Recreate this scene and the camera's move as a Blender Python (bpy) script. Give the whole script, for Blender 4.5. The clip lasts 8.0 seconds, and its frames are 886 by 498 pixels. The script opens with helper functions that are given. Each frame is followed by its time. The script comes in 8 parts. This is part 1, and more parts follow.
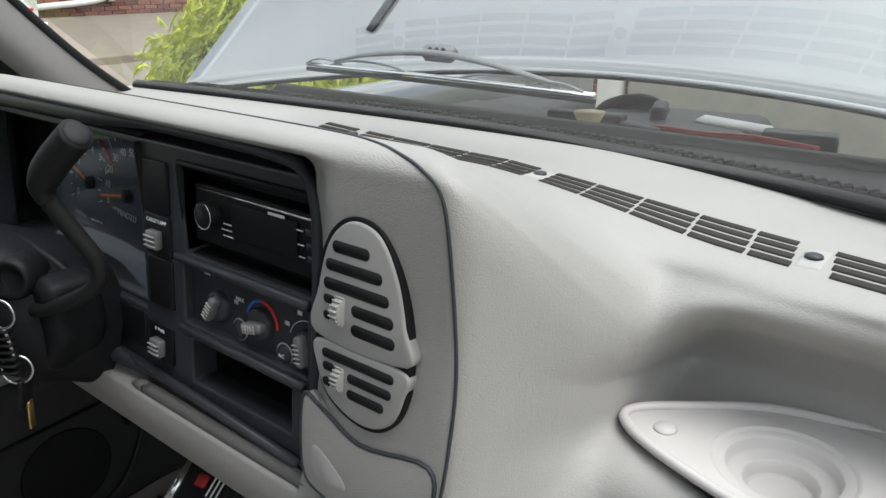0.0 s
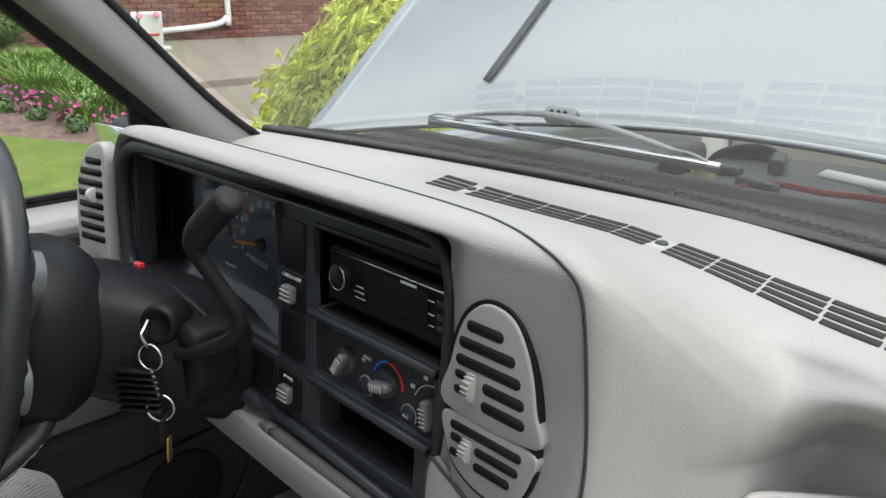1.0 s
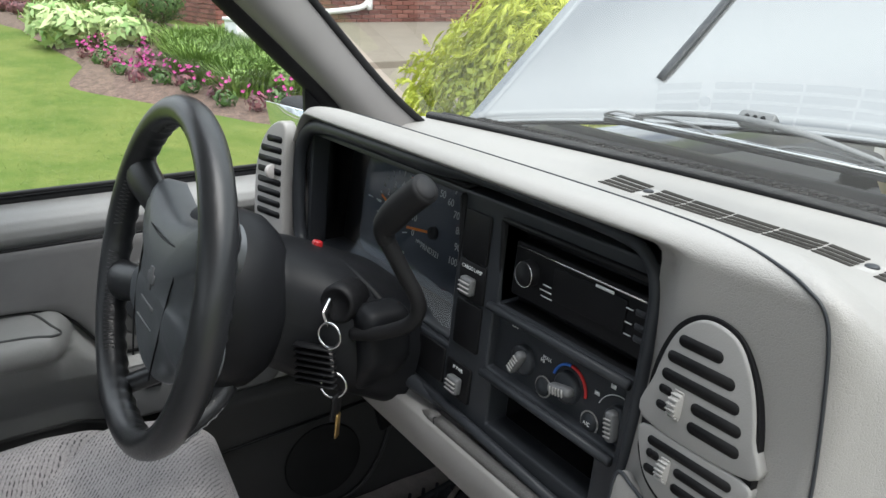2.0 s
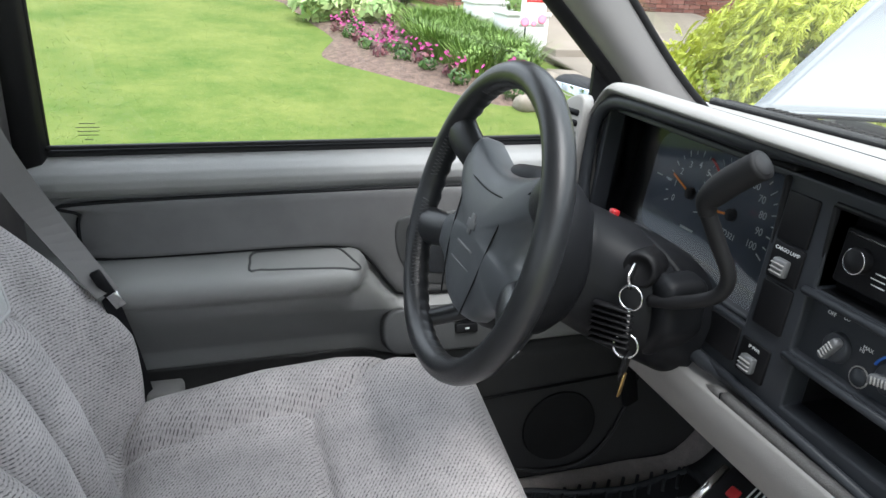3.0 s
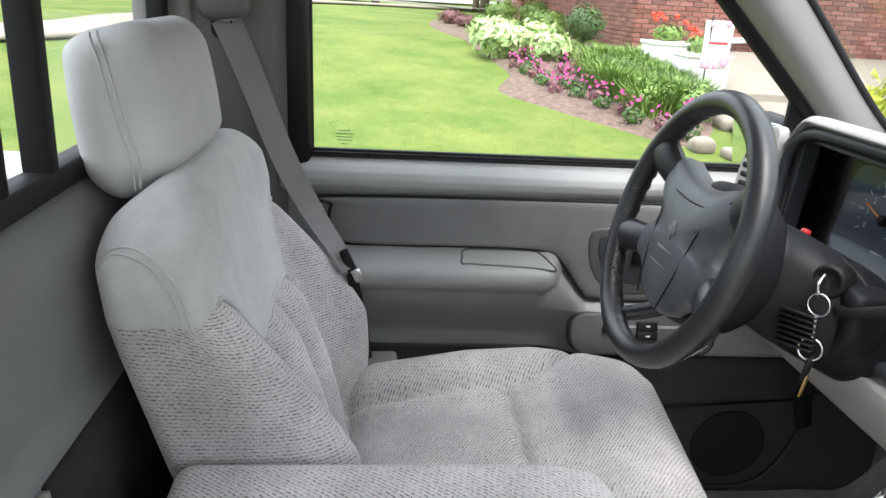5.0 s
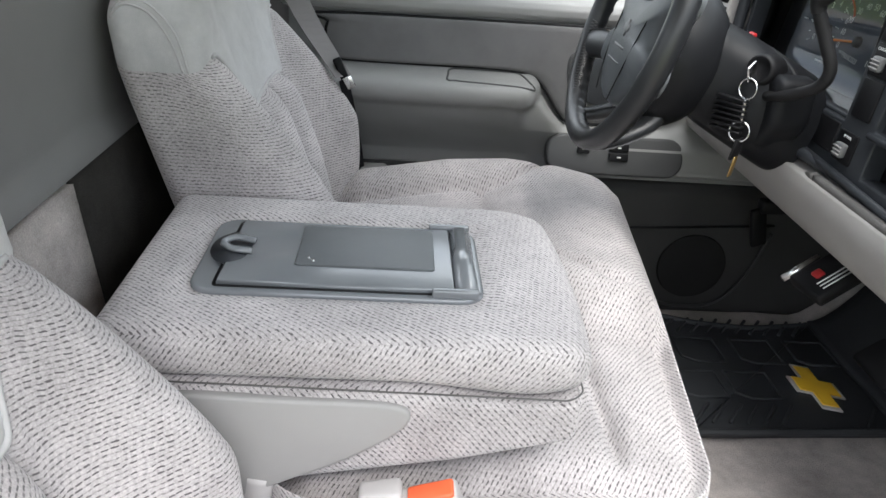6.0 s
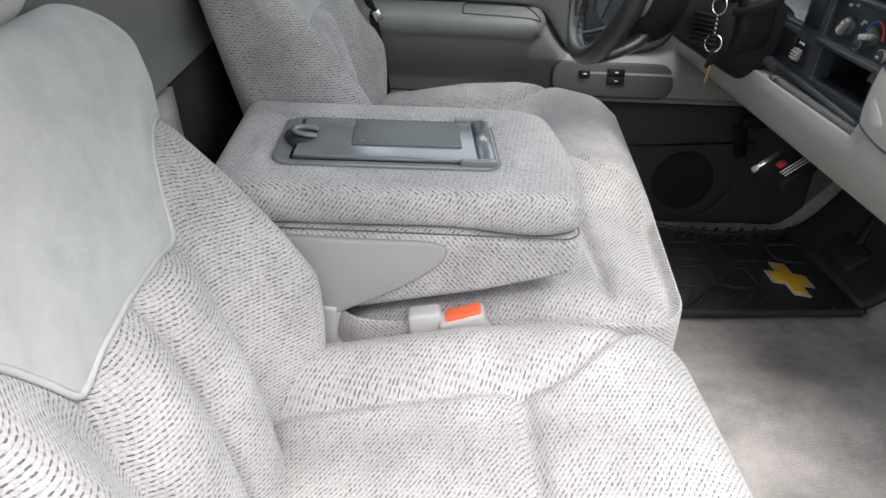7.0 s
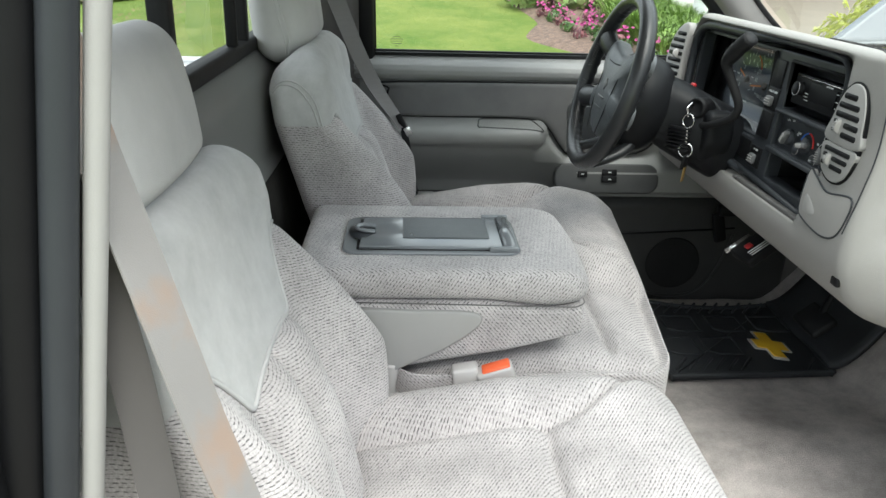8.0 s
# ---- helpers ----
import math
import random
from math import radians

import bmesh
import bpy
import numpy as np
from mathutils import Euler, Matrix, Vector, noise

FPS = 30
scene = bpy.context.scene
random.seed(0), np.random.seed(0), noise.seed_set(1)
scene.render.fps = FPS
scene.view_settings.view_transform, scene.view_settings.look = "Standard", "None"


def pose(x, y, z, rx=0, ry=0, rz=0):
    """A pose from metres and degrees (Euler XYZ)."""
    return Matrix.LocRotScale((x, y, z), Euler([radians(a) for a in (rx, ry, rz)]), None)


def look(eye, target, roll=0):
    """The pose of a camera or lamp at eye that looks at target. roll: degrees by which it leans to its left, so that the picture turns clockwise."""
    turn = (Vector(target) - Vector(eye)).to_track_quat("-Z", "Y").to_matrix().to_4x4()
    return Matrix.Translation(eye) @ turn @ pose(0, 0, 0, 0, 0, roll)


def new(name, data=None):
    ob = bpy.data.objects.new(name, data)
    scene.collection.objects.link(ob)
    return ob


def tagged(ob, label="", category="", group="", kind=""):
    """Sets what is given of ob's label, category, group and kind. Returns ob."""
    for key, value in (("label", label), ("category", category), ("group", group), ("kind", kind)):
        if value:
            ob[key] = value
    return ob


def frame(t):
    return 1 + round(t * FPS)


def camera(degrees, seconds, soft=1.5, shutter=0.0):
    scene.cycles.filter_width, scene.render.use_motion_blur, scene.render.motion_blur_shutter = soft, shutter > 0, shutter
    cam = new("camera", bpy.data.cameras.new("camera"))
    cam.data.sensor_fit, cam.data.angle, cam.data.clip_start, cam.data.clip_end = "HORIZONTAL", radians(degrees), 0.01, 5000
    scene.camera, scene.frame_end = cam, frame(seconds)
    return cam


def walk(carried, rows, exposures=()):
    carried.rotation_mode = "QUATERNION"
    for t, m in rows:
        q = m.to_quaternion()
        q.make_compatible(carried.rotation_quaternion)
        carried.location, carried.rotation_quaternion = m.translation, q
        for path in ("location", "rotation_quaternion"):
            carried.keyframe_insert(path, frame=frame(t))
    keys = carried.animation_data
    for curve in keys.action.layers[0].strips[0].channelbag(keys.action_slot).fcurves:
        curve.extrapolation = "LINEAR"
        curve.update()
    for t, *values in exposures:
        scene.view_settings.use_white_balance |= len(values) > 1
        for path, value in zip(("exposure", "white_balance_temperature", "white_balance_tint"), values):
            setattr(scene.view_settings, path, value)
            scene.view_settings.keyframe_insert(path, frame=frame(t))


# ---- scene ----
cam = camera(61.0, 8.0)
PATH = [
    (0, (0.494, -0.02, 0.978), (-0.702, 1.426, 0.286), -0.5),
    (0.5, (0.481, -0.038, 1.006), (-0.815, 1.336, 0.348), -0.8),
    (1, (0.474, -0.046, 1.03), (-0.909, 1.25, 0.39), -0.5),
    (1.2, (0.459, -0.051, 1.022), (-0.961, 1.207, 0.39), -0.3),
    (2.3, (0.41, -0.129, 1.034), (-1.209, 0.825, 0.351), 1.8),
    (2.5, (0.409, -0.16, 1.024), (-1.252, 0.715, 0.335), 2.2),
    (3, (0.414, -0.236, 1.017), (-1.36, 0.35, 0.304), 2.8),
    (3.5, (0.423, -0.294, 1.019), (-1.411, 0.059, 0.304), 2.8),
    (4, (0.454, -0.333, 1.062), (-1.439, -0.113, 0.454), 2.3),
    (4.2, (0.473, -0.331, 1.078), (-1.44, -0.145, 0.526), 2.1),
    (5.3, (0.635, -0.356, 0.975), (-1.223, -0.167, 0.26), 4.0),
    (5.5, (0.687, -0.342, 0.949), (-1.152, -0.162, 0.183), 4.2),
    (6, (0.776, -0.273, 0.901), (-1.015, -0.141, 0.021), 4.6),
    (6.5, (0.868, -0.249, 0.875), (-0.883, -0.14, -0.085), 4.2),
    (7, (1.027, -0.307, 0.897), (-0.719, -0.196, -0.07), 3.3),
    (7.5, (1.179, -0.352, 0.958), (-0.632, -0.252, 0.114), 2.2),
    (8, (1.287, -0.374, 0.994), (-0.566, -0.276, 0.247), 1.7),
]
walk(cam, [(t, look(eye, target, roll)) for t, eye, target, roll in PATH], [(0, 0.78, 6300, 8), (1.2, 0.88, 6300, 8), (2.5, 1.2, 6150, 8), (3.3, 1.54, 6050, 8), (4.2, 1.64, 6050, 8), (5.5, 1.74, 6300, 9), (6.5, 1.48, 6300, 9), (7.2, 1.3, 6300, 6), (8.0, 1.25, 6300, 2)])

# ---- light ----
world = bpy.data.worlds.new("sky")
scene.world = world
world.use_nodes = True
wt = world.node_tree
sky = wt.nodes.new("ShaderNodeTexSky")
sky.sky_type = "NISHITA"
sky.sun_disc = False
sky.sun_elevation, sky.sun_rotation = radians(66), radians(80)
sky.air_density, sky.dust_density, sky.ozone_density = 1.0, 5.0, 1.0
# broken white cloud over the blue
wco = wt.nodes.new("ShaderNodeTexCoord")
cl = wt.nodes.new("ShaderNodeTexNoise")
cl.inputs["Scale"].default_value, cl.inputs["Detail"].default_value, cl.inputs["Roughness"].default_value = 2.3, 5.0, 0.5
wt.links.new(wco.outputs["Generated"], cl.inputs["Vector"])
cr = wt.nodes.new("ShaderNodeValToRGB")
cr.color_ramp.elements[0].position, cr.color_ramp.elements[0].color = 0.38, (0.12, 0.12, 0.12, 1)
cr.color_ramp.elements[1].position, cr.color_ramp.elements[1].color = 0.60, (1.0, 1.0, 1.0, 1)
wt.links.new(cl.outputs[0], cr.inputs[0])
cm = wt.nodes.new("ShaderNodeMixRGB")
wt.links.new(cr.outputs[0], cm.inputs[0])
# overcast cloud is brighter overhead than at the horizon
wsep = wt.nodes.new("ShaderNodeSeparateXYZ")
wt.links.new(wco.outputs["Generated"], wsep.inputs[0])
wgrad = wt.nodes.new("ShaderNodeMapRange")
wgrad.inputs["From Min"].default_value, wgrad.inputs["From Max"].default_value = 0.0, 1.0
wgrad.inputs["To Min"].default_value, wgrad.inputs["To Max"].default_value = 4.8, 14.5
wt.links.new(wsep.outputs["Z"], wgrad.inputs[0])
wcol = wt.nodes.new("ShaderNodeVectorMath")
wcol.operation = "SCALE"
wcol.inputs[0].default_value = (0.98, 1.0, 1.03)
wt.links.new(wgrad.outputs[0], wcol.inputs["Scale"])
wt.links.new(wcol.outputs[0], cm.inputs[2])
wt.links.new(sky.outputs[0], cm.inputs[1])
wt.links.new(cm.outputs[0], wt.nodes["Background"].inputs[0])
wt.nodes["Background"].inputs[1].default_value = 0.15
sun = new("sun", bpy.data.lights.new("sun", "SUN"))
sun.data.energy, sun.data.angle, sun.data.color = 1.7, radians(45), (1.0, 0.98, 0.95)
sun.matrix_world = look((math.sin(radians(80)) * 4.07, math.cos(radians(80)) * 4.07, 9.14), (0, 0, 0))

# ---- materials ----


def nodes_of(name):
    m = bpy.data.materials.new(name)
    m.use_nodes = True
    nt = m.node_tree
    return m, nt, nt.nodes["Principled BSDF"]


def node(nt, kind, **kw):
    n = nt.nodes.new(kind)
    for k, v in kw.items():
        n.inputs[k].default_value = v
    return n


def math_node(nt, op, a, b=None):
    n = nt.nodes.new("ShaderNodeMath")
    n.operation = op
    for i, v in enumerate((a, b)):
        if v is None:
            continue
        if isinstance(v, (int, float)):
            n.inputs[i].default_value = v
        else:
            nt.links.new(v, n.inputs[i])
    return n.outputs[0]


def ramp(nt, fac, stops):
    r = nt.nodes.new("ShaderNodeValToRGB")
    while len(r.color_ramp.elements) < len(stops):
        r.color_ramp.elements.new(0.5)
    for e, (p, c) in zip(r.color_ramp.elements, stops):
        e.position, e.color = p, (*c, 1)
    nt.links.new(fac, r.inputs[0])
    return r.outputs[0]


def bump_to(nt, bsdf, height, strength=0.3, dist=0.001, after=None):
    b = node(nt, "ShaderNodeBump", Strength=strength, Distance=dist)
    nt.links.new(height, b.inputs["Height"])
    if after is not None:
        nt.links.new(after, b.inputs["Normal"])
    nt.links.new(b.outputs[0], bsdf.inputs["Normal"])
    return b.outputs[0]


def shade(c, k):
    return tuple(min(1.0, v * k) for v in c)


def plastic(name, col, rough=0.5, grain=900.0, bump=0.25, vary=0.08, dist=0.0006, metal=0.0, spec=0.5):
    """Moulded or coated surface: fine grain relief, faint blotches and worn, duller patches."""
    m, nt, b = nodes_of(name)
    co = nt.nodes.new("ShaderNodeTexCoord")
    big = node(nt, "ShaderNodeTexNoise", Scale=6.0, Detail=5.0, Roughness=0.6)
    fine = node(nt, "ShaderNodeTexNoise", Scale=grain, Detail=2.0)
    for n in (big, fine):
        nt.links.new(co.outputs["Object"], n.inputs["Vector"])
    col_out = ramp(nt, big.outputs[0], [(0.3, shade(col, 1 - vary)), (0.7, shade(col, 1 + vary))])
    nt.links.new(col_out, b.inputs["Base Color"])
    r = nt.nodes.new("ShaderNodeMapRange")
    r.inputs["To Min"].default_value, r.inputs["To Max"].default_value = max(0.03, rough - 0.08), min(1, rough + 0.1)
    nt.links.new(big.outputs[0], r.inputs[0])
    nt.links.new(r.outputs[0], b.inputs["Roughness"])
    b.inputs["Metallic"].default_value = metal
    b.inputs["Specular IOR Level"].default_value = spec
    if bump:
        bump_to(nt, b, fine.outputs[0], bump, dist)
    return m


def leather(name, col, rough=0.5, scale=260.0, vary=0.06, strength=0.4, spec=0.5):
    """Grained vinyl: small cells with creases between them."""
    m, nt, b = nodes_of(name)
    co = nt.nodes.new("ShaderNodeTexCoord")
    warp = node(nt, "ShaderNodeTexNoise", Scale=scale * 0.25, Detail=3.0)
    vor = node(nt, "ShaderNodeTexVoronoi", Scale=scale)
    vor.feature = "DISTANCE_TO_EDGE"
    fold = node(nt, "ShaderNodeTexNoise", Scale=scale * 0.35, Detail=6.0, Roughness=0.65)
    big = node(nt, "ShaderNodeTexNoise", Scale=4.0, Detail=4.0)
    mix = nt.nodes.new("ShaderNodeVectorMath")
    mix.operation = "MULTIPLY_ADD"
    mix.inputs[1].default_value = (0.004, 0.004, 0.004)
    nt.links.new(co.outputs["Object"], mix.inputs[2])
    nt.links.new(co.outputs["Object"], warp.inputs["Vector"])
    nt.links.new(warp.outputs["Color"], mix.inputs[0])
    nt.links.new(mix.outputs[0], vor.inputs["Vector"])
    for n in (fold, big):
        nt.links.new(co.outputs["Object"], n.inputs["Vector"])
    h = math_node(nt, "ADD", math_node(nt, "MINIMUM", math_node(nt, "MULTIPLY", vor.outputs[0], 6.0), 0.7), math_node(nt, "MULTIPLY", fold.outputs[0], 1.3))
    nt.links.new(ramp(nt, big.outputs[0], [(0.3, shade(col, 1 - vary)), (0.7, shade(col, 1 + vary))]), b.inputs["Base Color"])
    b.inputs["Roughness"].default_value = rough
    b.inputs["Specular IOR Level"].default_value = spec
    bump_to(nt, b, h, strength, 0.0011)
    return m


def cloth(name, base, dash, plain, pitch=0.0058):
    """Seat cloth: fine woven rows with short dark dashes that step aside from row to row; where the attribute 'trim' is above zero, plain brushed velour."""
    m, nt, b = nodes_of(name)
    uv = nt.nodes.new("ShaderNodeUVMap")
    uv.uv_map = "UVMap"
    sep = nt.nodes.new("ShaderNodeSeparateXYZ")
    co = nt.nodes.new("ShaderNodeTexCoord")
    wob = node(nt, "ShaderNodeTexNoise", Scale=90.0, Detail=3.0)
    nt.links.new(co.outputs["Object"], wob.inputs["Vector"])
    nt.links.new(uv.outputs[0], sep.inputs[0])
    w = math_node(nt, "MULTIPLY", math_node(nt, "SUBTRACT", wob.outputs[0], 0.5), 0.0046)
    u = math_node(nt, "ADD", sep.outputs[0], w)
    v = math_node(nt, "ADD", sep.outputs[1], w)
    row = math_node(nt, "DIVIDE", v, pitch)
    rf = math_node(nt, "FRACT", row)
    line = math_node(nt, "LESS_THAN", rf, 0.36)
    thin = math_node(nt, "LESS_THAN", math_node(nt, "ABSOLUTE", math_node(nt, "SUBTRACT", rf, 0.18)), 0.12)
    rowid = math_node(nt, "FLOOR", row)
    run = math_node(nt, "ADD", math_node(nt, "DIVIDE", u, pitch * 1.5), math_node(nt, "MULTIPLY", rowid, 0.30))
    along = math_node(nt, "FRACT", run)
    cell = nt.nodes.new("ShaderNodeCombineXYZ")
    nt.links.new(rowid, cell.inputs[0])
    nt.links.new(math_node(nt, "FLOOR", run), cell.inputs[1])
    wn2 = nt.nodes.new("ShaderNodeTexWhiteNoise")
    wn2.noise_dimensions = "3D"
    nt.links.new(cell.outputs[0], wn2.inputs["Vector"])
    zone = node(nt, "ShaderNodeTexNoise", Scale=13.0, Detail=2.0)
    nt.links.new(co.outputs["Object"], zone.inputs["Vector"])
    cut = math_node(nt, "ADD", math_node(nt, "MULTIPLY", wn2.outputs["Value"], 0.50), math_node(nt, "MULTIPLY", zone.outputs[0], 0.46))
    mark = math_node(nt, "MULTIPLY", line, math_node(nt, "LESS_THAN", along, cut))
    attr = nt.nodes.new("ShaderNodeAttribute")
    attr.attribute_name = "trim"
    woven = math_node(nt, "LESS_THAN", attr.outputs["Fac"], 0.0)
    mark = math_node(nt, "MULTIPLY", math_node(nt, "MULTIPLY", mark, woven), math_node(nt, "ADD", 0.45, math_node(nt, "MULTIPLY", wn2.outputs["Value"], 0.75)))
    thin = math_node(nt, "MULTIPLY", thin, woven)
    big = node(nt, "ShaderNodeTexNoise", Scale=9.0, Detail=5.0)
    fuzz = node(nt, "ShaderNodeTexNoise", Scale=900.0, Detail=2.0)
    speck = node(nt, "ShaderNodeTexNoise", Scale=380.0, Detail=3.0, Roughness=0.7)
    nap = node(nt, "ShaderNodeTexNoise", Scale=34.0, Detail=6.0, Roughness=0.7)
    for n in (big, fuzz, speck, nap):
        nt.links.new(co.outputs["Object"], n.inputs["Vector"])
    blend = math_node(nt, "ADD", math_node(nt, "MULTIPLY", big.outputs[0], 0.45), math_node(nt, "MULTIPLY", speck.outputs[0], 0.55))
    tone = ramp(nt, blend, [(0.36, shade(base, 0.64)), (0.62, shade(base, 1.16))])
    rub = math_node(nt, "ADD", math_node(nt, "MULTIPLY", big.outputs[0], 0.5), math_node(nt, "MULTIPLY", nap.outputs[0], 0.5))
    tone2 = ramp(nt, rub, [(0.36, shade(plain, 0.84)), (0.64, shade(plain, 1.10))])
    m1 = nt.nodes.new("ShaderNodeMixRGB")
    nt.links.new(woven, m1.inputs[0])
    nt.links.new(tone2, m1.inputs[1])
    nt.links.new(tone, m1.inputs[2])
    m2 = nt.nodes.new("ShaderNodeMixRGB")
    nt.links.new(math_node(nt, "MINIMUM", math_node(nt, "ADD", math_node(nt, "MULTIPLY", mark, 0.58), math_node(nt, "MULTIPLY", thin, 0.30)), 0.92), m2.inputs[0])
    nt.links.new(m1.outputs[0], m2.inputs[1])
    m2.inputs[2].default_value = (*dash, 1)
    nt.links.new(m2.outputs[0], b.inputs["Base Color"])
    b.inputs["Roughness"].default_value = 0.95
    b.inputs["Specular IOR Level"].default_value = 0.15
    b.inputs["Sheen Weight"].default_value = 0.25
    b.inputs["Sheen Roughness"].default_value = 0.5
    h = math_node(nt, "SUBTRACT", math_node(nt, "MULTIPLY", fuzz.outputs[0], 0.7), math_node(nt, "ADD", math_node(nt, "MULTIPLY", mark, 0.5), math_node(nt, "MULTIPLY", thin, 0.5)))
    bump_to(nt, b, h, 0.6, 0.0011)
    return m


def carpet_mat(name, col):
    m, nt, b = nodes_of(name)
    co = nt.nodes.new("ShaderNodeTexCoord")
    big = node(nt, "ShaderNodeTexNoise", Scale=11.0, Detail=6.0, Roughness=0.65)
    fine = node(nt, "ShaderNodeTexNoise", Scale=520.0, Detail=3.0)
    for n in (big, fine):
        nt.links.new(co.outputs["Object"], n.inputs["Vector"])
    mx = nt.nodes.new("ShaderNodeMixRGB")
    mx.blend_type = "MULTIPLY"
    mx.inputs[0].default_value = 1.0
    nt.links.new(ramp(nt, big.outputs[0], [(0.35, shade(col, 0.72)), (0.65, shade(col, 1.12))]), mx.inputs[1])
    nt.links.new(ramp(nt, fine.outputs[0], [(0.3, (0.72, 0.72, 0.72)), (0.7, (1, 1, 1))]), mx.inputs[2])
    nt.links.new(mx.outputs[0], b.inputs["Base Color"])
    b.inputs["Roughness"].default_value = 1.0
    b.inputs["Specular IOR Level"].default_value = 0.05
    bump_to(nt, b, fine.outputs[0], 0.9, 0.003)
    return m


def glass_mat(name, tint=(1, 1, 1), rough=0.0, ior=1.5):
    m, nt, b = nodes_of(name)
    nt.nodes.remove(b)
    tr = nt.nodes.new("ShaderNodeBsdfTransparent")
    tr.inputs[0].default_value = (*tint, 1)
    gl = nt.nodes.new("ShaderNodeBsdfGlossy")
    gl.inputs["Roughness"].default_value = rough
    fr = nt.nodes.new("ShaderNodeFresnel")
    fr.inputs[0].default_value = ior
    mx = nt.nodes.new("ShaderNodeMixShader")
    nt.links.new(fr.outputs[0], mx.inputs[0])
    nt.links.new(tr.outputs[0], mx.inputs[1])
    nt.links.new(gl.outputs[0], mx.inputs[2])
    nt.links.new(mx.outputs[0], nt.nodes["Material Output"].inputs[0])
    return m


def leafy(name, a, c, rough=0.6):
    """Foliage or grass: colour varied blade by blade and in patches."""
    m, nt, b = nodes_of(name)
    geo = nt.nodes.new("ShaderNodeNewGeometry")
    co = nt.nodes.new("ShaderNodeTexCoord")
    big = node(nt, "ShaderNodeTexNoise", Scale=1.7, Detail=4.0)
    nt.links.new(co.outputs["Object"], big.inputs["Vector"])
    f = math_node(nt, "ADD", math_node(nt, "MULTIPLY", geo.outputs["Random Per Island"], 0.6), math_node(nt, "MULTIPLY", big.outputs[0], 0.4))
    nt.links.new(ramp(nt, f, [(0.15, a), (0.85, c)]), b.inputs["Base Color"])
    b.inputs["Roughness"].default_value = rough
    b.inputs["Subsurface Weight"].default_value = 0.0
    return m


def lawn_mat(name, a, c):
    m, nt, b = nodes_of(name)
    co = nt.nodes.new("ShaderNodeTexCoord")
    big = node(nt, "ShaderNodeTexNoise", Scale=1.1, Detail=4.0, Roughness=0.6)
    mid = node(nt, "ShaderNodeTexNoise", Scale=7.0, Detail=5.0, Roughness=0.7)
    fine = node(nt, "ShaderNodeTexNoise", Scale=70.0, Detail=4.0, Roughness=0.7)
    for n in (big, mid, fine):
        nt.links.new(co.outputs["Object"], n.inputs["Vector"])
    f = math_node(nt, "ADD", math_node(nt, "MULTIPLY", big.outputs[0], 0.60), math_node(nt, "ADD", math_node(nt, "MULTIPLY", mid.outputs[0], 0.32), math_node(nt, "MULTIPLY", fine.outputs[0], 0.13)))
    nt.links.new(ramp(nt, f, [(0.36, a), (0.66, c)]), b.inputs["Base Color"])
    b.inputs["Roughness"].default_value = 0.9
    b.inputs["Specular IOR Level"].default_value = 0.1
    bump_to(nt, b, fine.outputs[0], 0.5, 0.012)
    return m


def ground_mat(name, col, vary=0.15, scale=3.0, fine_scale=120.0, dist=0.004):
    m, nt, b = nodes_of(name)
    co = nt.nodes.new("ShaderNodeTexCoord")
    big = node(nt, "ShaderNodeTexNoise", Scale=scale, Detail=6.0, Roughness=0.65)
    fine = node(nt, "ShaderNodeTexNoise", Scale=fine_scale, Detail=4.0)
    for n in (big, fine):
        nt.links.new(co.outputs["Object"], n.inputs["Vector"])
    f = math_node(nt, "ADD", math_node(nt, "MULTIPLY", big.outputs[0], 0.6), math_node(nt, "MULTIPLY", fine.outputs[0], 0.4))
    nt.links.new(ramp(nt, f, [(0.35, shade(col, 1 - vary)), (0.65, shade(col, 1 + vary))]), b.inputs["Base Color"])
    b.inputs["Roughness"].default_value = 0.9
    bump_to(nt, b, fine.outputs[0], 0.6, dist)
    return m


def piece_mat(name, stops, rough=0.85, scale=30.0):
    """Single pieces (bricks, petals) whose tone differs piece by piece."""
    m, nt, b = nodes_of(name)
    info = nt.nodes.new("ShaderNodeObjectInfo")
    geo = nt.nodes.new("ShaderNodeNewGeometry")
    co = nt.nodes.new("ShaderNodeTexCoord")
    n = node(nt, "ShaderNodeTexNoise", Scale=scale, Detail=4.0)
    nt.links.new(co.outputs["Object"], n.inputs["Vector"])
    f = math_node(nt, "ADD", math_node(nt, "MULTIPLY", math_node(nt, "FRACT", math_node(nt, "ADD", info.outputs["Random"], geo.outputs["Random Per Island"])), 0.7), math_node(nt, "MULTIPLY", n.outputs[0], 0.3))
    nt.links.new(ramp(nt, f, stops), b.inputs["Base Color"])
    b.inputs["Roughness"].default_value = rough
    bump_to(nt, b, n.outputs[0], 0.4, 0.004)
    return m


def paint_mat(name, col, rough=0.25, coat=0.6, metal=0.0):
    m = plastic(name, col, rough, 500, 0.03, 0.02, 0.0003, metal)
    b = m.node_tree.nodes["Principled BSDF"]
    b.inputs["Coat Weight"].default_value = coat
    b.inputs["Coat Roughness"].default_value = 0.06
    return m


